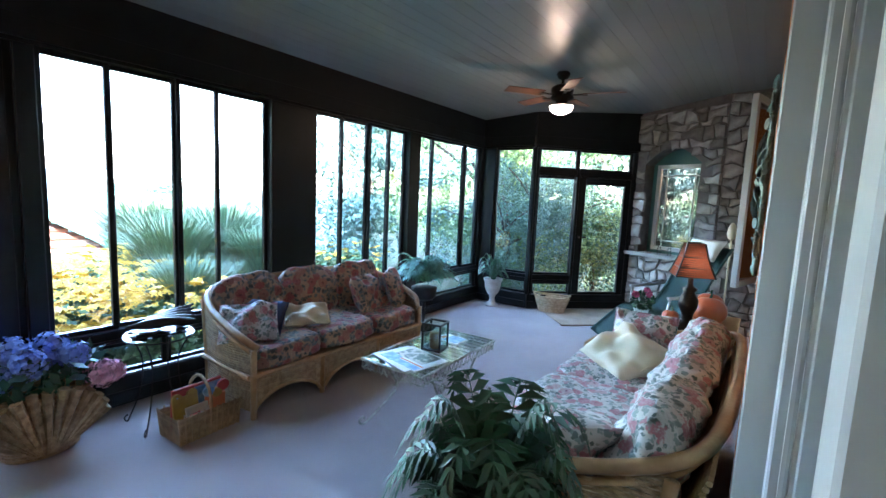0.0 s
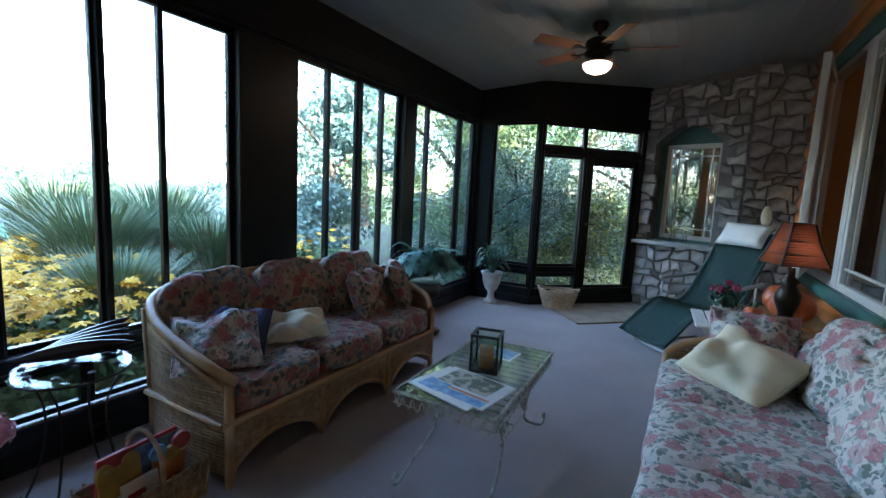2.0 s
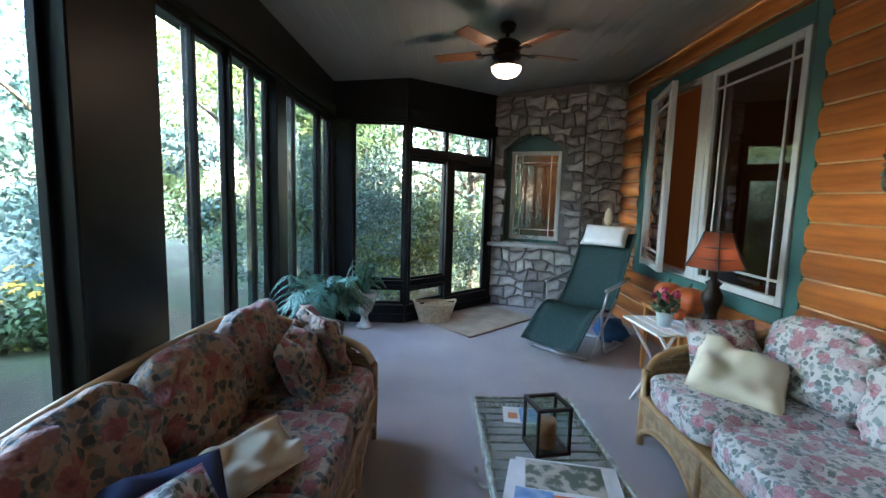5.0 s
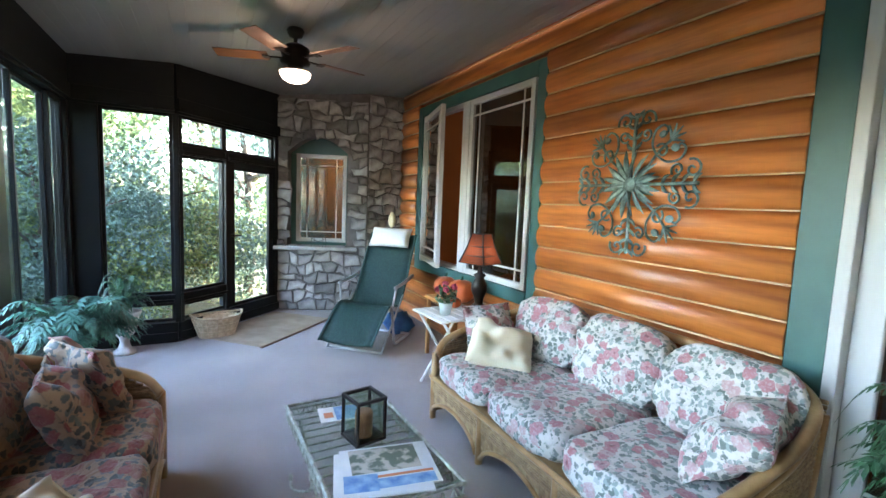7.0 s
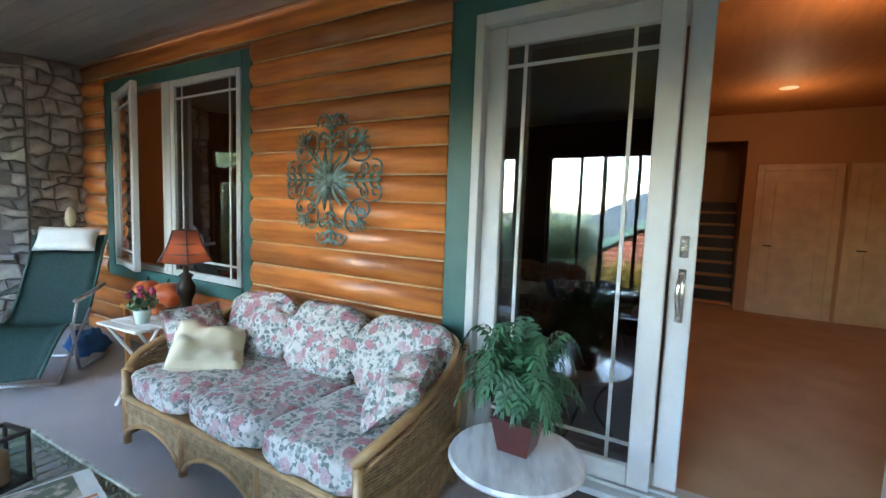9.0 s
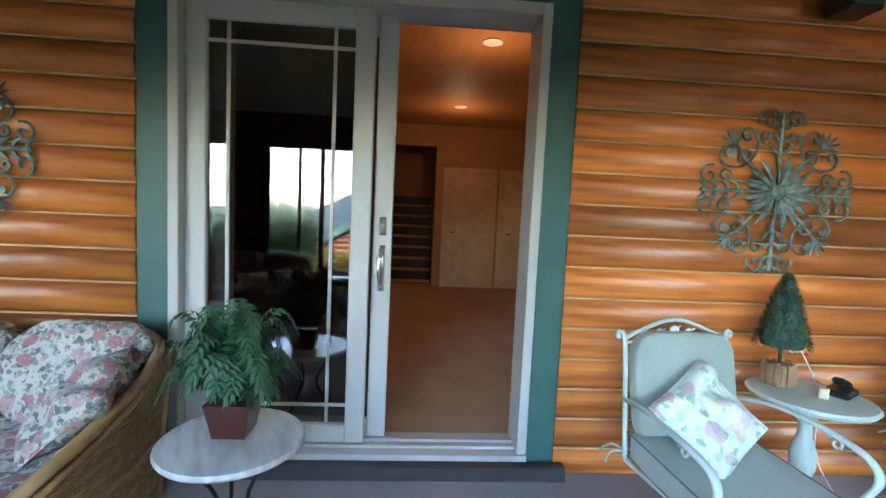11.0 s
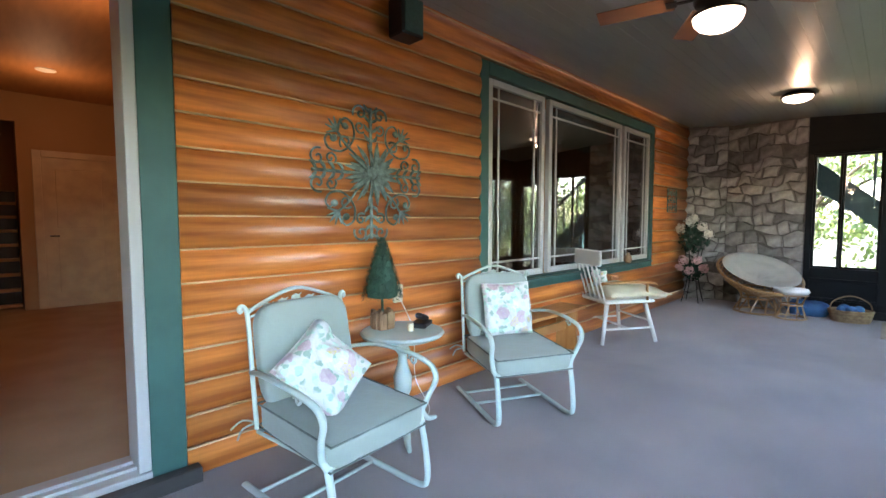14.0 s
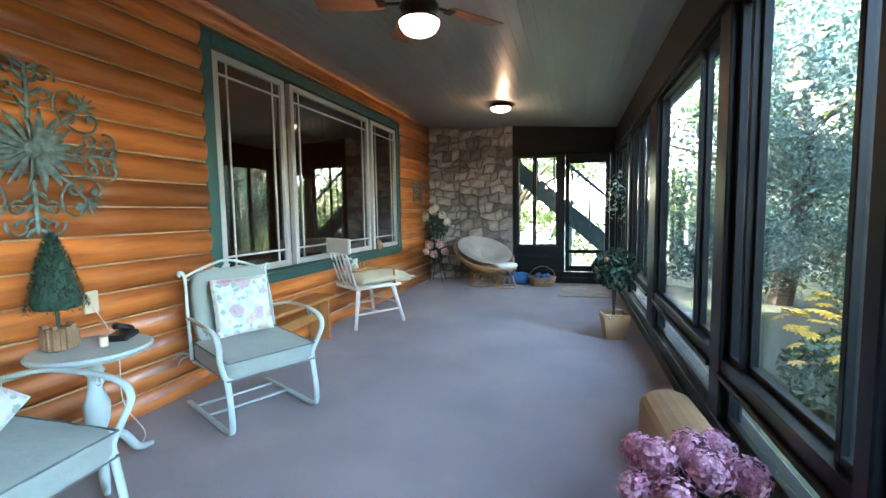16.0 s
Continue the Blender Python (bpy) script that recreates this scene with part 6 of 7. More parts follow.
cushion(bm, 0.30, 0.24, 0.22, R(0, 0, 0.09), 8, 3, 0.08, 3)
part("bag", bm, "bluecloth", bb, smooth=True)

lb = thing("oval_basket", "pale oval willow basket with cut handles by the glass door", "basket", (-2.13, 5.34, 0), 12)
bm = bmesh.new()
for z in np.arange(0.006, 0.20, 0.013):
    g = 0.72 + 1.4 * z
    tube(bm, [(0.22 * g * math.cos(2 * math.pi * j / 26), 0.14 * g * math.sin(2 * math.pi * j / 26), z) for j in range(26)], 0.0075, 5, True)
for j in range(26):
    a = 2 * math.pi * j / 26
    tube(bm, [(0.16 * math.cos(a), 0.103 * math.sin(a), 0), (0.225 * math.cos(a), 0.144 * math.sin(a), 0.20)], 0.006, 4)
lathe(bm, [(0.0, 0.004), (0.72, 0.004), (0.72, 0.012), (0, 0.012)], 26, (0, 0, 0), 0.22, 0.14)
tagged(part("basket", bm, "wickerlt", lb), kind="stuff")
bm = bmesh.new()
tube(bm, [(0.235 * math.cos(2 * math.pi * j / 26), 0.15 * math.sin(2 * math.pi * j / 26), 0.205 + 0.03 * abs(math.cos(2 * math.pi * j / 26)) ** 6) for j in range(26)], 0.012, 6, True)
part("rim", bm, "wickerlt", lb)

rg = thing("rug", "flat tan woven rug in front of the glass door", "rug", (-1.61, 5.46, 0.0), 45)
bm = bmesh.new()
bx(bm, -0.58, 0.58, -0.36, 0.40, 0.0, 0.008, 0.002)
part("rug_body", bm, "rug", rg)
bm = bmesh.new()
bx(bm, -0.60, 0.60, -0.385, -0.355, 0.001, 0.012, 0.002)
part("edge_strip", bm, "blade", rg, "dark edge strip")
rs = thing("iron_ornament", "small black wire animal figure on the stone shelf", "ornament")
rs.matrix_world = stone_n.matrix_world @ R(0.52, -0.02, 0.82)
bm = bmesh.new()
tube(bm, curve([(-0.09, 0, 0.0), (-0.085, 0, 0.10), (-0.05, 0, 0.16), (0.05, 0, 0.16), (0.085, 0, 0.10), (0.09, 0, 0.0)], 4), 0.004, 5)
tube(bm, curve([(-0.05, 0, 0.0), (-0.045, 0, 0.12), (0.045, 0, 0.12), (0.05, 0, 0.0)], 4), 0.003, 5)
tube(bm, curve([(-0.085, 0, 0.12), (-0.12, 0, 0.17), (-0.11, 0, 0.20), (-0.08, 0, 0.18)], 4), 0.004, 5)
tube(bm, curve([(-0.08, 0, 0.10), (0, 0, 0.06), (0.08, 0, 0.10)], 4), 0.003, 5)
part("wire", bm, "blackiron", rs)


# ---- spring chairs ----
def spring_chair(at, rz, label):
    c = thing("patio_chair", label, "chair", at, rz, "painted iron spring chairs")
    c.scale.z = 0.965
    w = 0.26
    for s in (-1, 1):
        bm = bmesh.new()
        tube(bm, curve([(s * w, 0.42, 0.014), (s * w, 0.0, 0.014), (s * w, -0.22, 0.016), (s * w, -0.27, 0.06), (s * w, -0.26, 0.20), (s * w, -0.23, 0.34)], 5), 0.012, 7, flat=1.5)
        part("leg", bm, "mint", c, "curved iron spring leg", True)
        bm = bmesh.new()
        tube(bm, curve([(s * (w + .01), 0.27, 0.34), (s * (w + .01), 0.30, 0.60), (s * (w + 0.0), 0.34, 0.80), (s * (w - 0.0), 0.36, 0.88), (s * (w + 0.02), 0.365, 0.90), (s * (w + 0.03), 0.365, 0.885), (s * (w + 0.02), 0.365, 0.87)], 4), 0.011, 7)
        part("back_post", bm, "mint", c, smooth=True)
        bm = bmesh.new()
        tube(bm, curve([(s * (w + .01), 0.30, 0.60), (s * (w + .05), 0.12, 0.635), (s * (w + .06), -0.10, 0.63), (s * (w + .055), -0.24, 0.60), (s * (w + .05), -0.28, 0.54), (s * (w + .04), -0.25, 0.46), (s * (w + .015), -0.22, 0.37), (s * w, -0.24, 0.33)], 6), 0.011, 7, flat=1.5)
        tube(bm, spiral((s * (w + .055), -0.13, 0.60), 0.03, 0.008, 1.2, "yz", 14), 0.006, 5)
        part("arm", bm, "mint", c, smooth=True)
    bm = bmesh.new()
    tube(bm, curve([(-w + .0, 0.365, 0.86), (-0.18, 0.37, 0.90), (0, 0.375, 0.955), (0.18, 0.37, 0.90), (w - .0, 0.365, 0.86)], 5), 0.010, 6)
    tube(bm, curve([(-w, 0.36, 0.84), (0, 0.365, 0.89), (w, 0.36, 0.84)], 5), 0.006, 6)
    for k in (-2, -1, 0, 1, 2):
        u = k * 0.075
        zz = 0.905 - abs(u) * 0.18
        lathe(bm, [(0.0, -0.02), (0.022, -0.008), (0.02, 0.01), (0, 0.022)], 8, (u, 0.372, zz), 1.2, 0.4)
        tube(bm, [(u - .03, 0.37, zz - .015), (u + .03, 0.37, zz + .02)], [0.008, 0.003], 5)
    part("crest", bm, "mint", c, "cast leaf crest rail")
    bm = bmesh.new()
    for y in (0.10, 0.30):
        tube(bm, [(-w, y, 0.016), (w, y, 0.016)], 0.009, 6)
    part("floor_stretcher", bm, "mint", c, smooth=True)
    bm = bmesh.new()
    tube(bm, [(-w, -0.24, 0.335), (w, -0.24, 0.335), (w, 0.28, 0.32), (-w, 0.28, 0.32)], 0.010, 6, True)
    for y in (-0.12, 0.0, 0.12):
        bx(bm, -w, w, y - .015, y + .015, 0.325, 0.33)
    for x in (-0.15, 0, 0.15):
        bx(bm, x - .012, x + .012, 0.285, 0.295, 0.33, 0.86, 0, R(0, 0, 0, 0, 0, 0))
    part("seat_frame", bm, "mint", c)
    bm = bmesh.new()
    padded(bm, 0.54, 0.55, 0.12, R(0, 0.01, 0.392, 3, 0, 0), 14, 9, 0.006, 3, 0.15)
    part("seat_cushion", bm, "sage", c, "sage grey seat cushion", True)
    bm = bmesh.new()
    for z in (-0.052, 0.052):
        ring = [(0.268, -0.273), (0.268, 0.273), (-0.268, 0.273), (-0.268, -0.273)]
        tube(bm, [R(0, 0.01, 0.392, 3, 0, 0) @ Vector((x * f, y * f, z)) for x, y in ring for f in (0.985,)], 0.005, 5, True)
    part("piping", bm, "piping", c, "darker sage piping round the seat cushion")
    bm = bmesh.new()
    padded(bm, 0.50, 0.50, 0.09, R(0, 0.285, 0.66, 80, 0, 0), 14, 5, 0.006, 5, 0.2)
    part("back_cushion", bm, "sage", c, "sage grey back cushion", True)
    bm = bmesh.new()
    for s in (-1, 1):
        tube(bm, curve([(s * w, 0.29, 0.36), (s * (w + 0.06), 0.30, 0.35), (s * (w + 0.09), 0.29, 0.31)], 3), 0.005, 4)
        tube(bm, curve([(s * w, 0.29, 0.36), (s * (w + 0.05), 0.32, 0.38), (s * (w + 0.10), 0.33, 0.35)], 3), 0.005, 4)
    tagged(part("ties", bm, "sage", c), kind="stuff")
    return c


# the chair's front looks along its own -y
spring_chair((-0.61, -1.19, 0), -84, "pale blue-green iron spring chair with sage cushions beside the patio door")
spring_chair((-0.58, -2.54, 0), -116, "pale blue-green iron spring chair with sage cushions turned to the room")
pillow("pastel printed square cushion tipped on the chair seat", 0.36, 0.34, 0.12, R(-0.55, -1.13, 0.595, 50, 0, -84) @ R(0, 0, 0, 0, 0, 32), "floralP", seed=11)
pillow("pastel printed square cushion upright on the chair", 0.36, 0.36, 0.12, R(-0.44, -2.62, 0.64, 78, 0, -116), "floralP", seed=12)

pt = thing("pedestal_table", "round pale painted pedestal table with three curved feet", "table", (-0.33, -1.76, 0))
pt.scale.z = 0.945
bm = bmesh.new()
lathe(bm, [(0, 0.61), (0.20, 0.61), (0.235, 0.625), (0.245, 0.64), (0.235, 0.652), (0, 0.654)], 32)
part("tabletop", bm, "mint", pt)
bm = bmesh.new()
lathe(bm, [(0.05, 0.14), (0.055, 0.18), (0.03, 0.22), (0.05, 0.28), (0.055, 0.36), (0.03, 0.44), (0.025, 0.50), (0.045, 0.53), (0.03, 0.56), (0.08, 0.61)], 18)
part("column", bm, "mint", pt, smooth=True)
for i in range(3):
    bm = bmesh.new()
    a = 2.09 * i + 0.5
    c, s = math.cos(a), math.sin(a)
    tube(bm, curve([(0.03 * c, 0.03 * s, 0.19), (0.11 * c, 0.11 * s, 0.15), (0.18 * c, 0.18 * s, 0.04), (0.26 * c, 0.26 * s, 0.02)], 4), [0.022] * 8 + [0.02, 0.018, 0.016, 0.014, 0.012], 7)
    part("foot", bm, "mint", pt, smooth=True)
tp = thing("topiary", "cone-shaped dark green topiary in a bark-covered square pot", "potted plant", (-0.22, -1.70, 0.618))
bm = bmesh.new()
bx(bm, -0.055, 0.055, -0.055, 0.055, 0, 0.10, 0.008)
for k in range(14):
    a = 2 * math.pi * k / 14
    bx(bm, 0.055 * math.cos(a) - .01, 0.055 * math.cos(a) + .01, 0.055 * math.sin(a) - .01, 0.055 * math.sin(a) + .01, 0.004, 0.095 + 0.01 * (k % 3))
tagged(part("pot", bm, "terra", tp), kind="stuff")
bm = bmesh.new()
tube(bm, [(0, 0, 0.09), (0.004, 0, 0.2)], 0.008, 6)
lathe(bm, [(0.0, 0.175), (0.085, 0.19), (0.095, 0.23), (0.06, 0.38), (0.02, 0.50), (0, 0.51)], 16)
part("stem_and_core", bm, "topiary", tp)
rng = random.Random(7)
V, F = [], []
for k in range(2600):
    u = rng.random()
    z = 0.18 + 0.35 * u
    r_ = 0.108 * (1 - u) ** 0.75 + 0.006
    a = rng.uniform(0, 6.28)
    p = Vector((r_ * math.cos(a), r_ * math.sin(a), z))
    d = Vector((math.cos(a + rng.uniform(-1, 1)), math.sin(a + rng.uniform(-1, 1)), rng.uniform(-0.3, 1.2))).normalized()
    b = d.cross(Vector((0, 0, 1))).normalized()
    i = len(V)
    V += [p - b * 0.003, p + b * 0.003, p + d * 0.022]
    F.append((i, i + 1, i + 2))
mesh_part("needles", V, F, "topiary", tp)
ph = thing("telephone", "black cordless telephone lying on the small table", "telephone", (-0.34, -1.90, 0.618), 30)
bm = bmesh.new()
bx(bm, -0.05, 0.05, -0.07, 0.07, 0, 0.03, 0.008)
part("cradle", bm, "blackplastic", ph)
bm = bmesh.new()
bx(bm, -0.022, 0.022, -0.08, 0.08, 0.03, 0.062, 0.01, R(0, 0, 0.01, 18, 0, 0))
part("handset", bm, "blackplastic", ph)
cd = thing("candle", "short cream candle on the small table", "candle", (-0.38, -1.78, 0.618))
bm = bmesh.new()
lathe(bm, [(0.018, 0), (0.018, 0.045), (0, 0.043)], 14)
part("wax", bm, "cream", cd)
ol = thing("power_outlet", "cream wall outlet with a white cable", "outlet", (0.092, -2.02, 0.76), -90)
bm = bmesh.new()
bx(bm, -0.038, 0.038, -0.008, 0.012, -0.06, 0.06, 0.003)
part("plate", bm, "cream", ol)
bm = bmesh.new()
tube(bm, curve([(0, -0.01, -0.02), (0.05, -0.10, -0.25), (0.03, -0.14, -0.55), (0.06, -0.24, -0.72), (0.0, -0.3, -0.75)], 6), 0.003, 5)
part("cable", bm, "white", ol)
sp = thing("speaker", "small black loudspeaker bracketed high on the log wall", "speaker", (0.085, -2.02, 2.42), -90)
bm = bmesh.new()
bx(bm, -0.09, 0.09, -0.17, -0.02, 0, 0.24, 0.01)
part("cabinet", bm, "blackplastic", sp)
bm = bmesh.new()
bx(bm, -0.075, 0.075, -0.178, -0.171, 0.015, 0.225, 0.003)
part("grille", bm, "mesh", sp)
bm = bmesh.new()
bx(bm, -0.02, 0.02, -0.02, 0.04, 0.08, 0.15)
part("bracket", bm, "blackplastic", sp)

# ---- bench and white armchair ----
bn = thing("bench", "low varnished pine bench against the log wall", "bench", (-0.10, -3.62, 0), 0)
bm = bmesh.new()
bx(bm, -0.15, 0.13, -0.52, 0.52, 0.40, 0.43, 0.006)
part("seat", bm, "pine", bn)
for s in (-1, 1):
    bm = bmesh.new()
    bx(bm, -0.12, 0.10, s * 0.40 - .014, s * 0.40 + .014, 0.0, 0.40, 0.004)
    part("leg_board", bm, "pine", bn)
bm = bmesh.new()
bx(bm, -0.01, 0.02, -0.40, 0.40, 0.20, 0.28, 0.003)
part("stretcher", bm, "pine", bn)
wc = thing("armchair", "white painted spindle-back armchair with a draped cream seat cloth", "chair", (-0.21, -4.80, 0), -32)
wc.scale = (1.2, 1.15, 1.0)
for sx in (-1, 1):
    for sy in (-1, 1):
        bm = bmesh.new()
        tube(bm, [(sx * 0.20, sy * 0.19, 0.42), (sx * 0.26, sy * 0.27, 0.0)], [0.022, 0.016], 8)
        part("leg", bm, "white", wc, smooth=True)
bm = bmesh.new()
for sx in (-1, 1):
    tube(bm, [(sx * 0.24, -0.24, 0.15), (sx * 0.24, 0.24, 0.15)], 0.011, 6)
tube(bm, [(-0.24, 0, 0.15), (0.24, 0, 0.15)], 0.011, 6)
tube(bm, [(-0.23, -0.22, 0.22), (0.23, -0.22, 0.22)], 0.011, 6)
part("stretcher", bm, "white", wc)
bm = bmesh.new()
bx(bm, -0.26, 0.26, -0.26, 0.25, 0.41, 0.445, 0.012)
part("seat", bm, "white", wc)
for k in range(7):
    bm = bmesh.new()
    x = -0.21 + 0.07 * k
    tube(bm, [(x, 0.22, 0.44), (x * 1.05, 0.32, 0.80)], 0.008, 6)
    part("spindle", bm, "white", wc)
bm = bmesh.new()
bx(bm, -0.29, 0.29, 0.305, 0.335, 0.80, 0.96, 0.012)
part("crest_rail", bm, "white", wc, "white crest rail with faded flowers")
for s in (-1, 1):
    bm = bmesh.new()
    tube(bm, curve([(s * 0.25, 0.28, 0.62), (s * 0.29, 0.05, 0.64), (s * 0.28, -0.20, 0.62), (s * 0.27, -0.25, 0.60)], 4), 0.016, 7)
    tube(bm, [(s * 0.27, -0.16, 0.62), (s * 0.25, -0.18, 0.44)], 0.012, 6)
    part("arm", bm, "pine", wc, "brown wooden arm", True)
pillow("draped cream seat pad on the white chair", 0.74, 0.70, 0.16, R(-0.26, -4.88, 0.50, 0, 0, -32), "cream", seed=21)
pillow("small pale blue cushion on the white chair", 0.24, 0.20, 0.08, R(-0.13, -4.65, 0.63, 65, 0, -32), "floralP", seed=22)
kt = thing("brown_jug", "small brown jug on the window ledge", "jug", (0.085, -5.75, 0.722))
bm = bmesh.new()
lathe(bm, [(0.03, 0), (0.05, 0.03), (0.045, 0.08), (0.02, 0.11), (0.025, 0.13), (0, 0.13)], 14)
part("body", bm, "terra", kt, smooth=True)
lg = thing("window_ledge", "narrow green ledge board under the south windows", "shelf", (0.06, -4.68, 0.70))
bm = bmesh.new()
bx(bm, -0.03, 0.06, -1.75, 1.75, 0.0, 0.02, 0.003)
part("board", bm, "green", lg)

# ---- papasan chair and stool ----
pp_ = thing("papasan_chair", "round rattan papasan chair with a white tufted cushion", "chair", (-1.05, -7.48, 0), 12)
bm = bmesh.new()
for z, r_ in ((0.015, 0.27), (0.20, 0.19), (0.34, 0.25)):
    tube(bm, [(r_ * math.cos(2 * math.pi * j / 24), r_ * math.sin(2 * math.pi * j / 24), z) for j in range(24)], 0.014, 6, True)
for k in range(10):
    a = 2 * math.pi * k / 10
    tube(bm, curve([(0.27 * math.cos(a), 0.27 * math.sin(a), 0.015), (0.19 * math.cos(a + .3), 0.19 * math.sin(a + .3), 0.20), (0.25 * math.cos(a + .6), 0.25 * math.sin(a + .6), 0.34)], 3), 0.011, 6)
tagged(part("base", bm, "rattan", pp_), kind="stuff")
bm = bmesh.new()
mb = R(0, 0, 0.50, -22, -14, 0)
for k in range(7):
    u = k / 6
    r_ = 0.20 + 0.30 * u ** 0.6
    z = -0.16 + 0.20 * u ** 1.3
    tube(bm, [mb @ Vector((r_ * math.cos(2 * math.pi * j / 30), r_ * math.sin(2 * math.pi * j / 30), z)) for j in range(30)], 0.018 if k == 6 else 0.009, 6, True)
for j in range(20):
    a = 2 * math.pi * j / 20
    tube(bm, [mb @ Vector((r_ * math.cos(a), r_ * math.sin(a), z)) for r_, z in ((0.20, -0.16), (0.36, -0.09), (0.50, 0.04))], 0.008, 5)
part("bowl", bm, "rattan", pp_, "woven rattan bowl")
bm = bmesh.new()
n, mrow = 28, 10
rings = []
for i in range(mrow + 1):
    u = i / mrow
    r_ = 0.46 * u
    row = []
    for j in range(n):
        a = 2 * math.pi * j / n
        tuft = 0.03 * abs(math.sin(4 * a)) * math.sin(math.pi * min(1, u * 1.0)) + 0.02 * abs(math.sin(math.pi * 2.5 * u))
        row.append(bm.verts.new(mb @ Vector((r_ * math.cos(a), r_ * math.sin(a), -0.12 + 0.21 * u * u + tuft + (0.04 if u < 0.98 else 0)))))
    rings.append(row)
for A, B in zip(rings, rings[1:]):
    for j in range(n):
        bm.faces.new((A[j], A[(j + 1) % n], B[(j + 1) % n], B[j]))
bmesh.ops.solidify(bm, geom=bm.faces[:], thickness=0.05)
part("cushion", bm, "white", pp_, "white tufted round cushion", True)
so = thing("footstool", "round rattan footstool with a cream pad", "stool", (-1.44, -7.30, 0))
bm = bmesh.new()
for z, r_ in ((0.012, 0.17), (0.18, 0.12), (0.31, 0.17)):
    tube(bm, [(r_ * math.cos(2 * math.pi * j / 20), r_ * math.sin(2 * math.pi * j / 20), z) for j in range(20)], 0.011, 6, True)
for k in range(9):
    a = 2 * math.pi * k / 9
    tube(bm, [(0.17 * math.cos(a), 0.17 * math.sin(a), 0.012), (0.12 * math.cos(a + .2), 0.12 * math.sin(a + .2), 0.18), (0.17 * math.cos(a), 0.17 * math.sin(a), 0.31)], 0.008, 5)
part("frame", bm, "rattan", so)
bm = bmesh.new()
lathe(bm, [(0, 0.315), (0.17, 0.32), (0.195, 0.35), (0.18, 0.385), (0.0, 0.40)], 22)
part("pad", bm, "white", so, smooth=True)

fs = thing("flower_stand", "tall wire stand with white and pink artificial roses in the corner", "plant stand", (-0.17, -7.72, 0))
bm = bmesh.new()
for s in (-1, 1):
    for q in (-1, 1):
        tube(bm, curve([(s * 0.12, q * 0.12, 0), (s * 0.06, q * 0.06, 0.4), (s * 0.10, q * 0.10, 0.85)], 4), 0.006, 5)
part("stand", bm, "blackiron", fs)
leaf_mass(fs, (0, 0, 1.0), (0.22, 0.20, 0.24), 420, 0.035, "topiary", 31)
leaf_mass(fs, (0, 0, 0.50), (0.17, 0.17, 0.16), 320, 0.035, "topiary", 32)
bouquet(fs, "rose", [((0.02, 0.16, 1.25), 0.075), ((-0.14, 0.14, 1.17), 0.07), ((-0.22, 0.10, 1.06), 0.07), ((0.15, 0.16, 1.14), 0.075), ((-0.05, 0.17, 1.30), 0.06)], "whiteflower", 33, 50, 0.022)
bouquet(fs, "rose", [((-0.10, 0.16, 0.66), 0.075), ((0.09, 0.17, 0.66), 0.075), ((-0.18, 0.12, 0.54), 0.07), ((0.0, 0.18, 0.50), 0.07), ((0.16, 0.14, 0.54), 0.06)], "palepink", 34, 50, 0.022)

yb = thing("yarn_basket", "woven basket with an arched handle, full of blue yarn", "basket", (-2.00, -7.58, 0), 10)
bm = bmesh.new()
for z in np.arange(0.008, 0.15, 0.015):
    g = 0.85 + 1.2 * z
    tube(bm, [(0.21 * g * math.cos(2 * math.pi * j / 22), 0.15 * g * math.sin(2 * math.pi * j / 22), z) for j in range(22)], 0.009, 5, True)
tagged(part("basket", bm, "wicker", yb), kind="stuff")
bm = bmesh.new()
tube(bm, curve([(-0.2, 0, 0.1), (-0.17, 0, 0.24), (0, 0, 0.32), (0.17, 0, 0.24), (0.2, 0, 0.1)], 5), 0.008, 6)
part("handle", bm, "wicker", yb)
for k, (x, y, r_) in enumerate(((-0.07, 0.03, 0.06), (0.06, -0.02, 0.065), (0.0, 0.07, 0.055), (0.10, 0.05, 0.045))):
    bm = bmesh.new()
    bmesh.ops.create_icosphere(bm, subdivisions=2, radius=r_, matrix=Matrix.Translation((x, y, 0.15)))
    part("yarn_ball", bm, "bluecloth", yb, "ball of blue yarn", True)
bg2 = thing("blue_cushion_pile", "dark blue folded cloth by the stone wall", "cloth", (-1.58, -7.72, 0), 0)
bm = bmesh.new()
cushion(bm, 0.5, 0.3, 0.2, R(0, 0, 0.09), 8, 4, 0.04, 8)
part("cloth", bm, "bluecloth", bg2, smooth=True)

ot = thing("orange_tree", "small standard orange tree in a square tan pot by the windows", "potted plant", (-2.86, -4.72, 0), 10)
bm = bmesh.new()
vs = []
for z, r_ in ((0, 0.085), (0.20, 0.115), (0.24, 0.118), (0.24, 0.10), (0.20, 0.098)):
    vs.append([bm.verts.new((sx * r_, sy * r_, z)) for sx, sy in ((-1, -1), (1, -1), (1, 1), (-1, 1))])
for A, B in zip(vs, vs[1:]):
    for j in range(4):
        bm.faces.new((A[j], A[(j + 1) % 4], B[(j + 1) % 4], B[j]))
bm.faces.new(vs[0][::-1]), bm.faces.new(vs[-1])
for s in range(4):
    for q in (-0.07, -0.025, 0.02, 0.065):
        lathe(bm, [(0.0, -0.016), (0.014, 0), (0.0, 0.016)], 8, (q, -0.118, 0.215))
        bmesh.ops.transform(bm, matrix=Matrix.Rotation(math.pi / 2 * s, 4, "Z"), verts=bm.verts[-24:])
part("pot", bm, "kraft", ot, "square tan pot with a knobbed rim")
bm = bmesh.new()
tube(bm, curve([(0, 0, 0.2), (0.01, 0, 0.4), (-0.005, 0, 0.55)], 3), 0.011, 6)
tube(bm, curve([(0.02, 0, 0.2), (-0.01, 0.01, 0.4), (0.01, 0, 0.55)], 3), 0.008, 6)
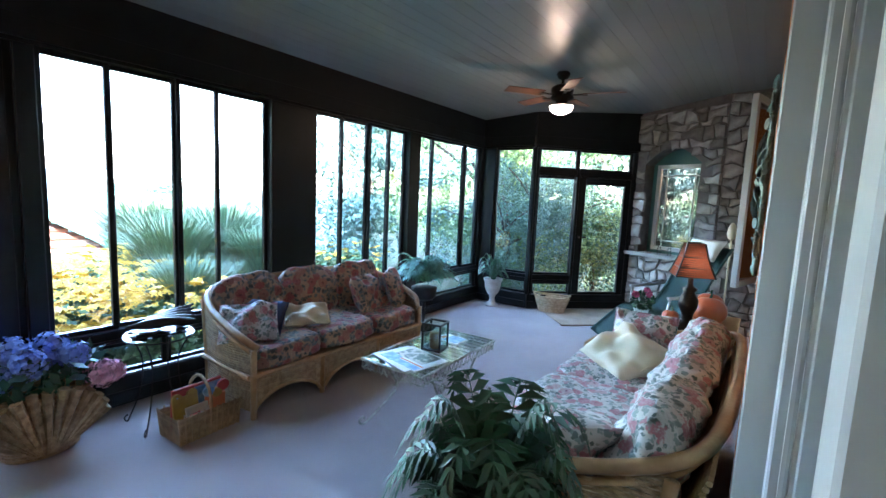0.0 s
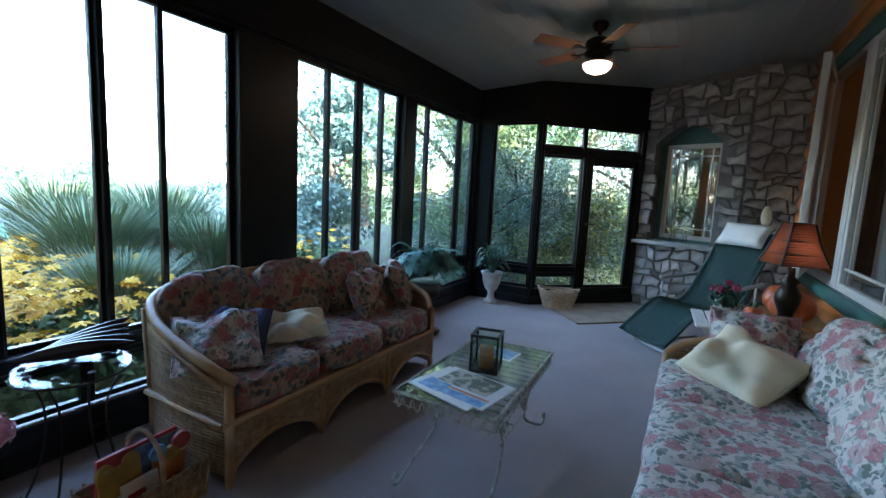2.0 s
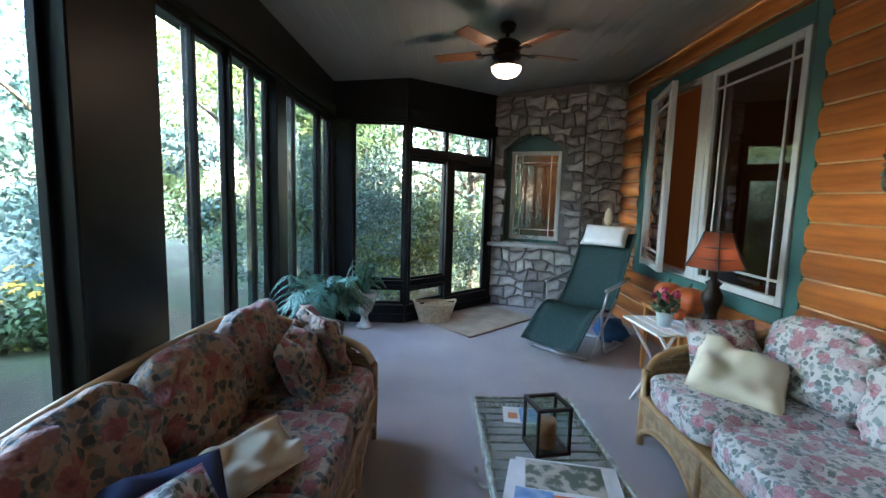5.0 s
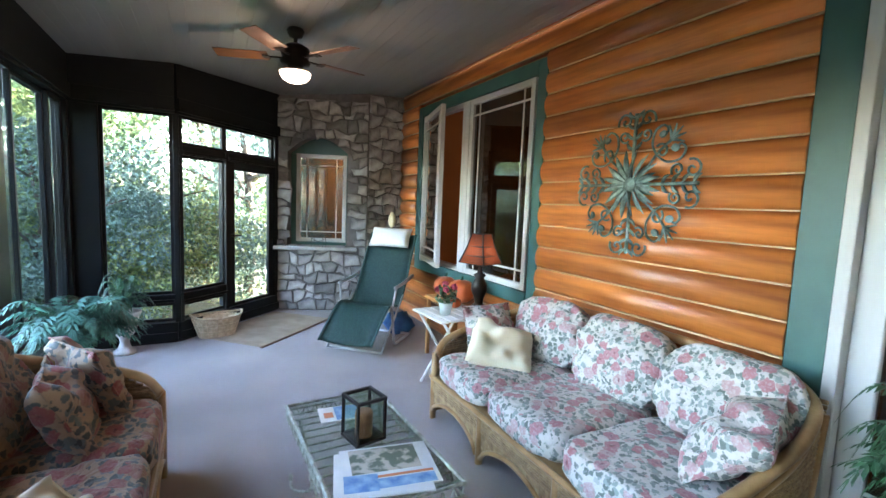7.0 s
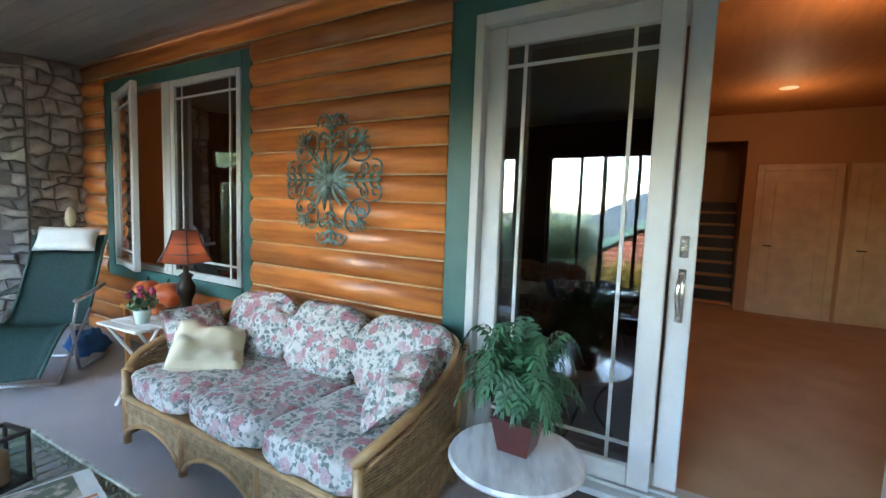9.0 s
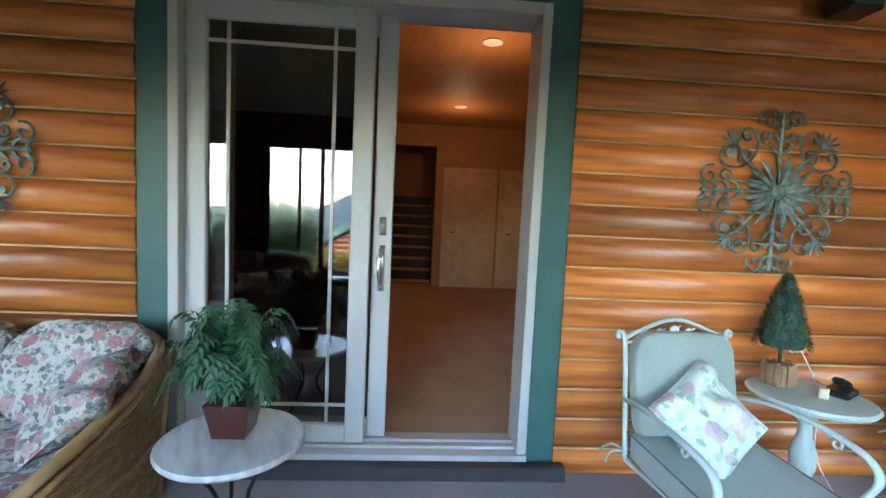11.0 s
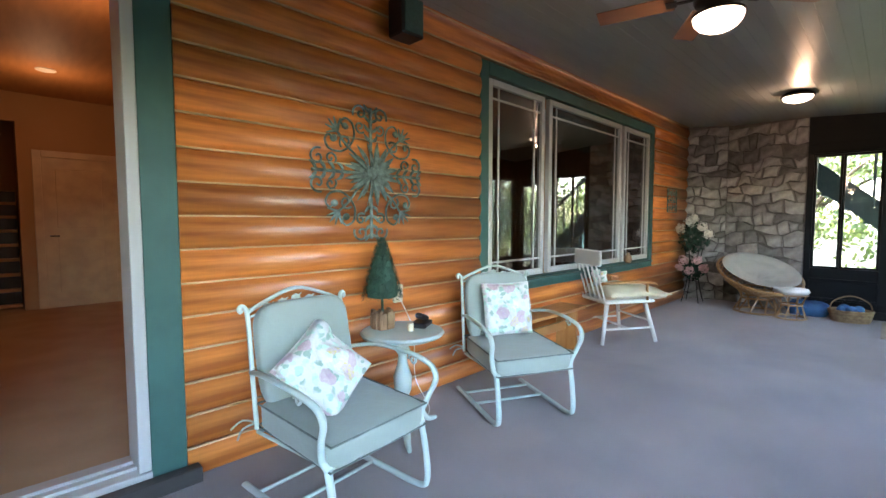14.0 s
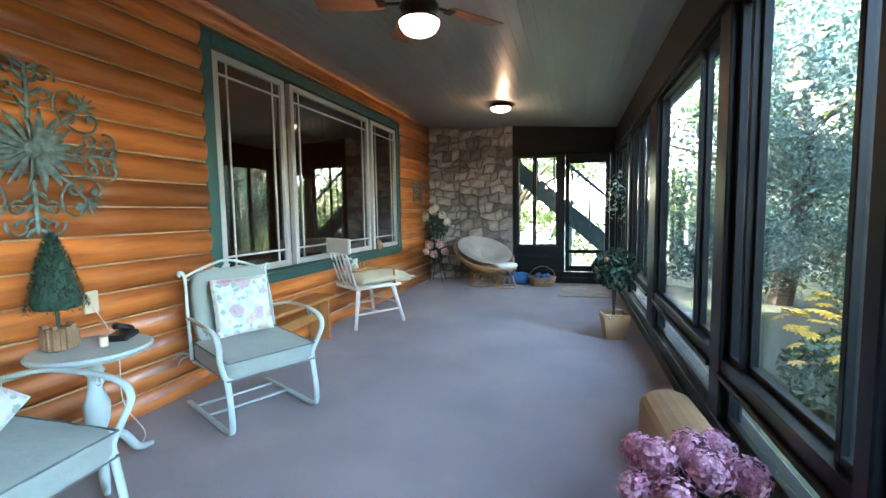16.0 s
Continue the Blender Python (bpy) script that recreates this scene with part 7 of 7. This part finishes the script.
part("stem", bm, "bark", ot)
leaf_mass(ot, (0, 0, 0.66), (0.21, 0.21, 0.20), 900, 0.032, "topiary", 41)
rng = random.Random(9)
for k in range(9):
    a, z = rng.uniform(0, 6.28), rng.uniform(0.52, 0.8)
    bm = bmesh.new()
    bmesh.ops.create_icosphere(bm, subdivisions=2, radius=0.02, matrix=Matrix.Translation((0.17 * math.cos(a), 0.17 * math.sin(a), z)))
    part("orange", bm, "orange", ot, "small orange fruit", True)
dm = thing("doormat", "pale flat doormat in front of the far glass door", "mat", (-2.66, -7.22, 0), 0)
bm = bmesh.new()
bx(bm, -0.38, 0.38, -0.52, 0.52, 0, 0.012, 0.004)
part("mat", bm, "rug", dm)

tk = thing("domed_box", "tan domed-lid box standing by the window wall", "box", (-2.97, -2.50, 0), 4)
bm = bmesh.new()
n = 10
prof = [(-0.13, 0.0), (-0.13, 0.20)] + [(-0.13 * math.cos(math.pi * i / n), 0.20 + 0.085 * math.sin(math.pi * i / n)) for i in range(1, n)] + [(0.13, 0.20), (0.13, 0.0)]
A = [bm.verts.new((x, -0.24, z)) for x, z in prof]
B = [bm.verts.new((x, 0.24, z)) for x, z in prof]
for i in range(len(prof)):
    j = (i + 1) % len(prof)
    bm.faces.new((A[i], A[j], B[j], B[i]))
bm.faces.new(A[::-1]), bm.faces.new(B)
part("body", bm, "kraft", tk)
bm = bmesh.new()
bx(bm, -0.133, -0.128, -0.24, 0.24, 0.195, 0.203)
for y in (-0.1, 0.1):
    bx(bm, -0.136, -0.129, y - 0.02, y + 0.02, 0.17, 0.215, 0.002)
part("clasp", bm, "bronze", tk)
pf = thing("pink_flower_pot", "dark pot heaped with pink artificial hydrangeas by the windows", "potted plant", (-2.90, -1.88, 0))
bm = bmesh.new()
lathe(bm, [(0.09, 0), (0.12, 0.16), (0.13, 0.17), (0.0, 0.16)], 18)
part("pot", bm, "terra", pf, smooth=True)
bouquet(pf, "bloom", [((0.16, -0.20, 0.28), 0.065), ((0.12, -0.06, 0.33), 0.07), ((0.0, -0.16, 0.33), 0.07), ((-0.02, 0.02, 0.35), 0.07), ((-0.14, -0.02, 0.33), 0.065), ((0.10, 0.10, 0.29), 0.065), ((0.2, 0.03, 0.26), 0.06), ((-0.1, -0.2, 0.33), 0.06), ((-0.10, 0.14, 0.28), 0.06)], "pinkflower", 51, 320, 0.011)
leaf_mass(pf, (0, -0.03, 0.22), (0.22, 0.22, 0.09), 200, 0.04, "fern", 52)

# step board along the patio door
bm = bmesh.new()
bx(bm, 0.02, 0.085, -0.76, 1.5, 0.0, 0.075, 0.004)
struct(part("door_step", bm, "darkstep"), "dark wooden step under the patio door", "step")

# ---- neighbouring house, garden, outside stair ----
# roof and log colours are darkened to carry the shade on this house
M["rooftile"] = mat("shaded_blue_grey_shingle", (0.07, 0.10, 0.12), 0.9, color2=(0.05, 0.075, 0.09), scale=12, detail=6, bump=0.4, bscale=30)
M["redlog"] = mat("shaded_red_brown_log", (0.16, 0.055, 0.035), 0.6, color2=(0.12, 0.04, 0.026), scale=3, stretch=(1, 1, 6))
nh = thing("neighbour_house", "red-brown log house with a blue-grey shingle roof across the garden", "house", (-14.0, 0, -0.35))
bm = bmesh.new()
for k in range(30):
    z = -0.2 + 0.2 * k
    ye = 2.35 + (1.15 - z) / 0.628
    if ye > -5:
        tube(bm, [(0.0, -6.0, z), (0.0, ye, z)], 0.105, 8)
part("log_wall", bm, "redlog", nh)
bm = bmesh.new()
q = [(0.4, -6.0, 6.45), (0.4, 4.6, -0.21), (-4.0, 8.2, -0.25), (-4.0, -6.0, 6.6)]
lo = [bm.verts.new(p) for p in q]
hi = [bm.verts.new((p[0], p[1], p[2] + 0.12)) for p in q]
bm.faces.new(lo[::-1]), bm.faces.new(hi)
for i in range(4):
    bm.faces.new((lo[i], lo[(i + 1) % 4], hi[(i + 1) % 4], hi[i]))
part("roof", bm, "rooftile", nh)
bm = bmesh.new()
a = math.degrees(math.atan2(-6.66, 10.6))
bx(bm, 0.40, 0.46, 0, 12.5, -0.10, 0.13, 0, R(0, -6.0, 6.47, a, 0, 0))
part("fascia", bm, "green", nh)

rng = random.Random(77)


def clump(name, label, cat, at, n, h, spread, m, blade=0.012):
    c = thing(name, label, cat, at, group=name)
    V, F = [], []
    for _ in range(n):
        a, q = rng.uniform(0, 6.28), rng.uniform(0, 0.35) * spread
        lean = rng.uniform(0.1, 1.0) * spread
        hh = h * rng.uniform(0.6, 1.0)
        p0 = Vector((q * math.cos(a), q * math.sin(a), 0))
        p1 = p0 + Vector((lean * 0.35 * math.cos(a), lean * 0.35 * math.sin(a), hh * 0.7))
        p2 = p0 + Vector((lean * math.cos(a), lean * math.sin(a), hh))
        s = Vector((-math.sin(a), math.cos(a), 0)) * blade
        i = len(V)
        V += [p0 - s, p0 + s, p1 + s * .8, p1 - s * .8, p2]
        F += [(i, i + 1, i + 2, i + 3), (i + 3, i + 2, i + 4)]
    mesh_part("blades", V, F, m, c)
    return c


M["grassblade"] = mat("silver_green_blade", (0.17, 0.24, 0.12), 0.6, color2=(0.11, 0.17, 0.09), island=0.3)
for at, h, s in (((-6.6, 2.6, -0.35), 1.5, 0.9), ((-7.3, 3.7, -0.35), 1.7, 1.0), ((-6.0, 3.6, -0.35), 1.3, 0.8), ((-8.6, 3.0, -0.35), 1.7, 1.0), ((-5.2, 2.2, -0.35), 1.0, 0.6)):
    clump("ornamental_grass", "tall arching clump of silver-green ornamental grass", "grass clump", at, 1500, h, s, "grassblade")


def coneflowers(at, n, rad, label):
    c = thing("flower_bed", label, "flowers", at, group="yellow flower beds")
    V, F = [], []
    leaves(V, F, (0, 0, 0.25), (rad, rad, 0.38), 7000, 0.045, rng)
    mesh_part("leaves", V, F, "leafA", c)
    V, F = [], []
    for _ in range(n):
        a, q = rng.uniform(0, 6.28), rad * math.sqrt(rng.random())
        p = Vector((q * math.cos(a), q * math.sin(a), 0.5 + rng.uniform(-.12, .35)))
        tilt = Vector((rng.uniform(-.5, .5), rng.uniform(-.5, .5), 1)).normalized()
        u = tilt.cross(Vector((1, 0, 0))).normalized()
        w = tilt.cross(u)
        for k in range(8):
            b = 2 * math.pi * k / 8
            d, e = u * math.cos(b) + w * math.sin(b), u * -math.sin(b) + w * math.cos(b)
            i = len(V)
            V += [p, p + d * .045 + e * .015, p + d * .07 - tilt * .012, p + d * .045 - e * .015]
            F.append((i, i + 1, i + 2, i + 3))
    mesh_part("petals", V, F, "yellow", c)
    return c


for at, n, rad in (((-5.2, 0.9, -0.35), 520, 1.0), ((-6.9, 2.0, -0.35), 620, 1.3), ((-5.2, -1.3, -0.35), 300, 0.9), ((-8.8, -0.6, -0.35), 420, 1.4), ((-4.6, 1.7, -0.35), 90, 0.6), ((-5.0, -4.2, -0.35), 200, 1.0), ((-6.5, 5.6, -0.35), 80, 0.9)):
    coneflowers(at, n, rad, "bed of yellow black-eyed daisies with green leaves")
M["bluewood"] = mat("blue_green_stained_timber", (0.02, 0.055, 0.075), 0.7, color2=(0.014, 0.04, 0.055), scale=4)
M["postpaint"] = mat("teal_painted_post", (0.10, 0.26, 0.30), 0.6)
xs = thing("outside_stair", "dark blue-green timber stair rising outside the end door", "stairs", (-2.2, -10.4, -0.35), 0)
for s in (0, 1.1):
    bm = bmesh.new()
    ang = math.atan2(3.0, 3.4)
    bx(bm, -0.3, 4.8, s - 0.03, s + 0.03, -0.16, 0.16, 0, R(-1.6, 0, 0.2, 0, -math.degrees(ang), 0))
    part("stringer", bm, "bluewood", xs)
for k in range(13):
    bm = bmesh.new()
    bx(bm, -1.55 + 0.25 * k, -1.25 + 0.25 * k, 0.0, 1.1, 0.24 + 0.22 * k, 0.28 + 0.22 * k)
    part("tread", bm, "bluewood", xs)
for x, y in ((-0.1, 0.1), (-0.1, 1.0), (1.6, 0.1), (1.6, 1.0)):
    bm = bmesh.new()
    tube(bm, [(x, y, 0), (x, y, 1.75 + 1.3 * (x > 0))], 0.09, 10)
    lathe(bm, [(0.14, 1.68 + 1.3 * (x > 0)), (0.14, 1.76 + 1.3 * (x > 0))], 10, (x, y, 0))
    part("post", bm, "postpaint", xs)
bm = bmesh.new()
bx(bm, 1.2, 3.2, -0.2, 1.8, 3.1, 3.25)
part("landing", bm, "bluewood", xs)
bm = bmesh.new()
tube(bm, [(-1.5, 1.15, 1.2), (1.5, 1.15, 3.9)], 0.035, 6)
for k in range(10):
    tube(bm, [(-1.5 + 0.33 * k, 1.15, 0.35 + 0.29 * k), (-1.5 + 0.33 * k, 1.15, 1.2 + 0.30 * k)], 0.02, 5)
part("handrail", bm, "bluewood", xs)

# ---- wall pieces: logs and stones ----
def log_mesh(length):
    bm = bmesh.new()
    prof = []
    n = 7
    for i in range(n + 1):
        a = math.pi * i / n
        prof.append((-0.055 * math.sin(a) ** 0.8, -0.082 * math.cos(a)))
    A = [bm.verts.new((x, 0, z)) for x, z in prof] + [bm.verts.new((0.05, 0, 0.082)), bm.verts.new((0.05, 0, -0.082))]
    B = [bm.verts.new((v.co.x, length, v.co.z)) for v in A]
    k = len(A)
    for i in range(k):
        bm.faces.new((A[i], A[(i + 1) % k], B[(i + 1) % k], B[i]))
    bm.faces.new(A[::-1]), bm.faces.new(B)
    me = finish("log", bm, "log")
    for p in me.polygons:
        p.use_smooth = len(p.vertices) == 4
    return me


cache = {}
for k in range(-1, 17):
    z0 = 0.13 + 0.164 * k
    for s, e in split(-8.4, 6.1, z0, z0 + 0.164):
        key = round(e - s, 3)
        if key not in cache:
            cache[key] = log_mesh(e - s)
        ob = new("log", cache[key])
        ob.parent = wall_log
        ob.location = (0.155, s, z0 + 0.082)
        if k < 16:
            pass

stone_face(stone_n, LA, 0.0, 2.62, [in_niche], 3, 0.14)
stone_face(stone_r, LR, 0.0, 2.72, [], 4, 0.14)
stone_face(stone_s, LB, 0.0, 2.66, [], 5, 0.17)
stone_face(stone_t, LC, 0.0, 2.72, [], 6, 0.16)

bm = bmesh.new()
for k in range(0, 17):
    z0 = 0.13 + 0.164 * k
    for s, e in split(-8.2, 6.0, z0 - 0.05, z0 + 0.05):
        bx(bm, 0.122, 0.156, s, e, z0 - 0.004, z0 + 0.004)
tagged(part("caulk_line", bm, "chink", wall_log, "pale seam between the logs"), kind="stuff")
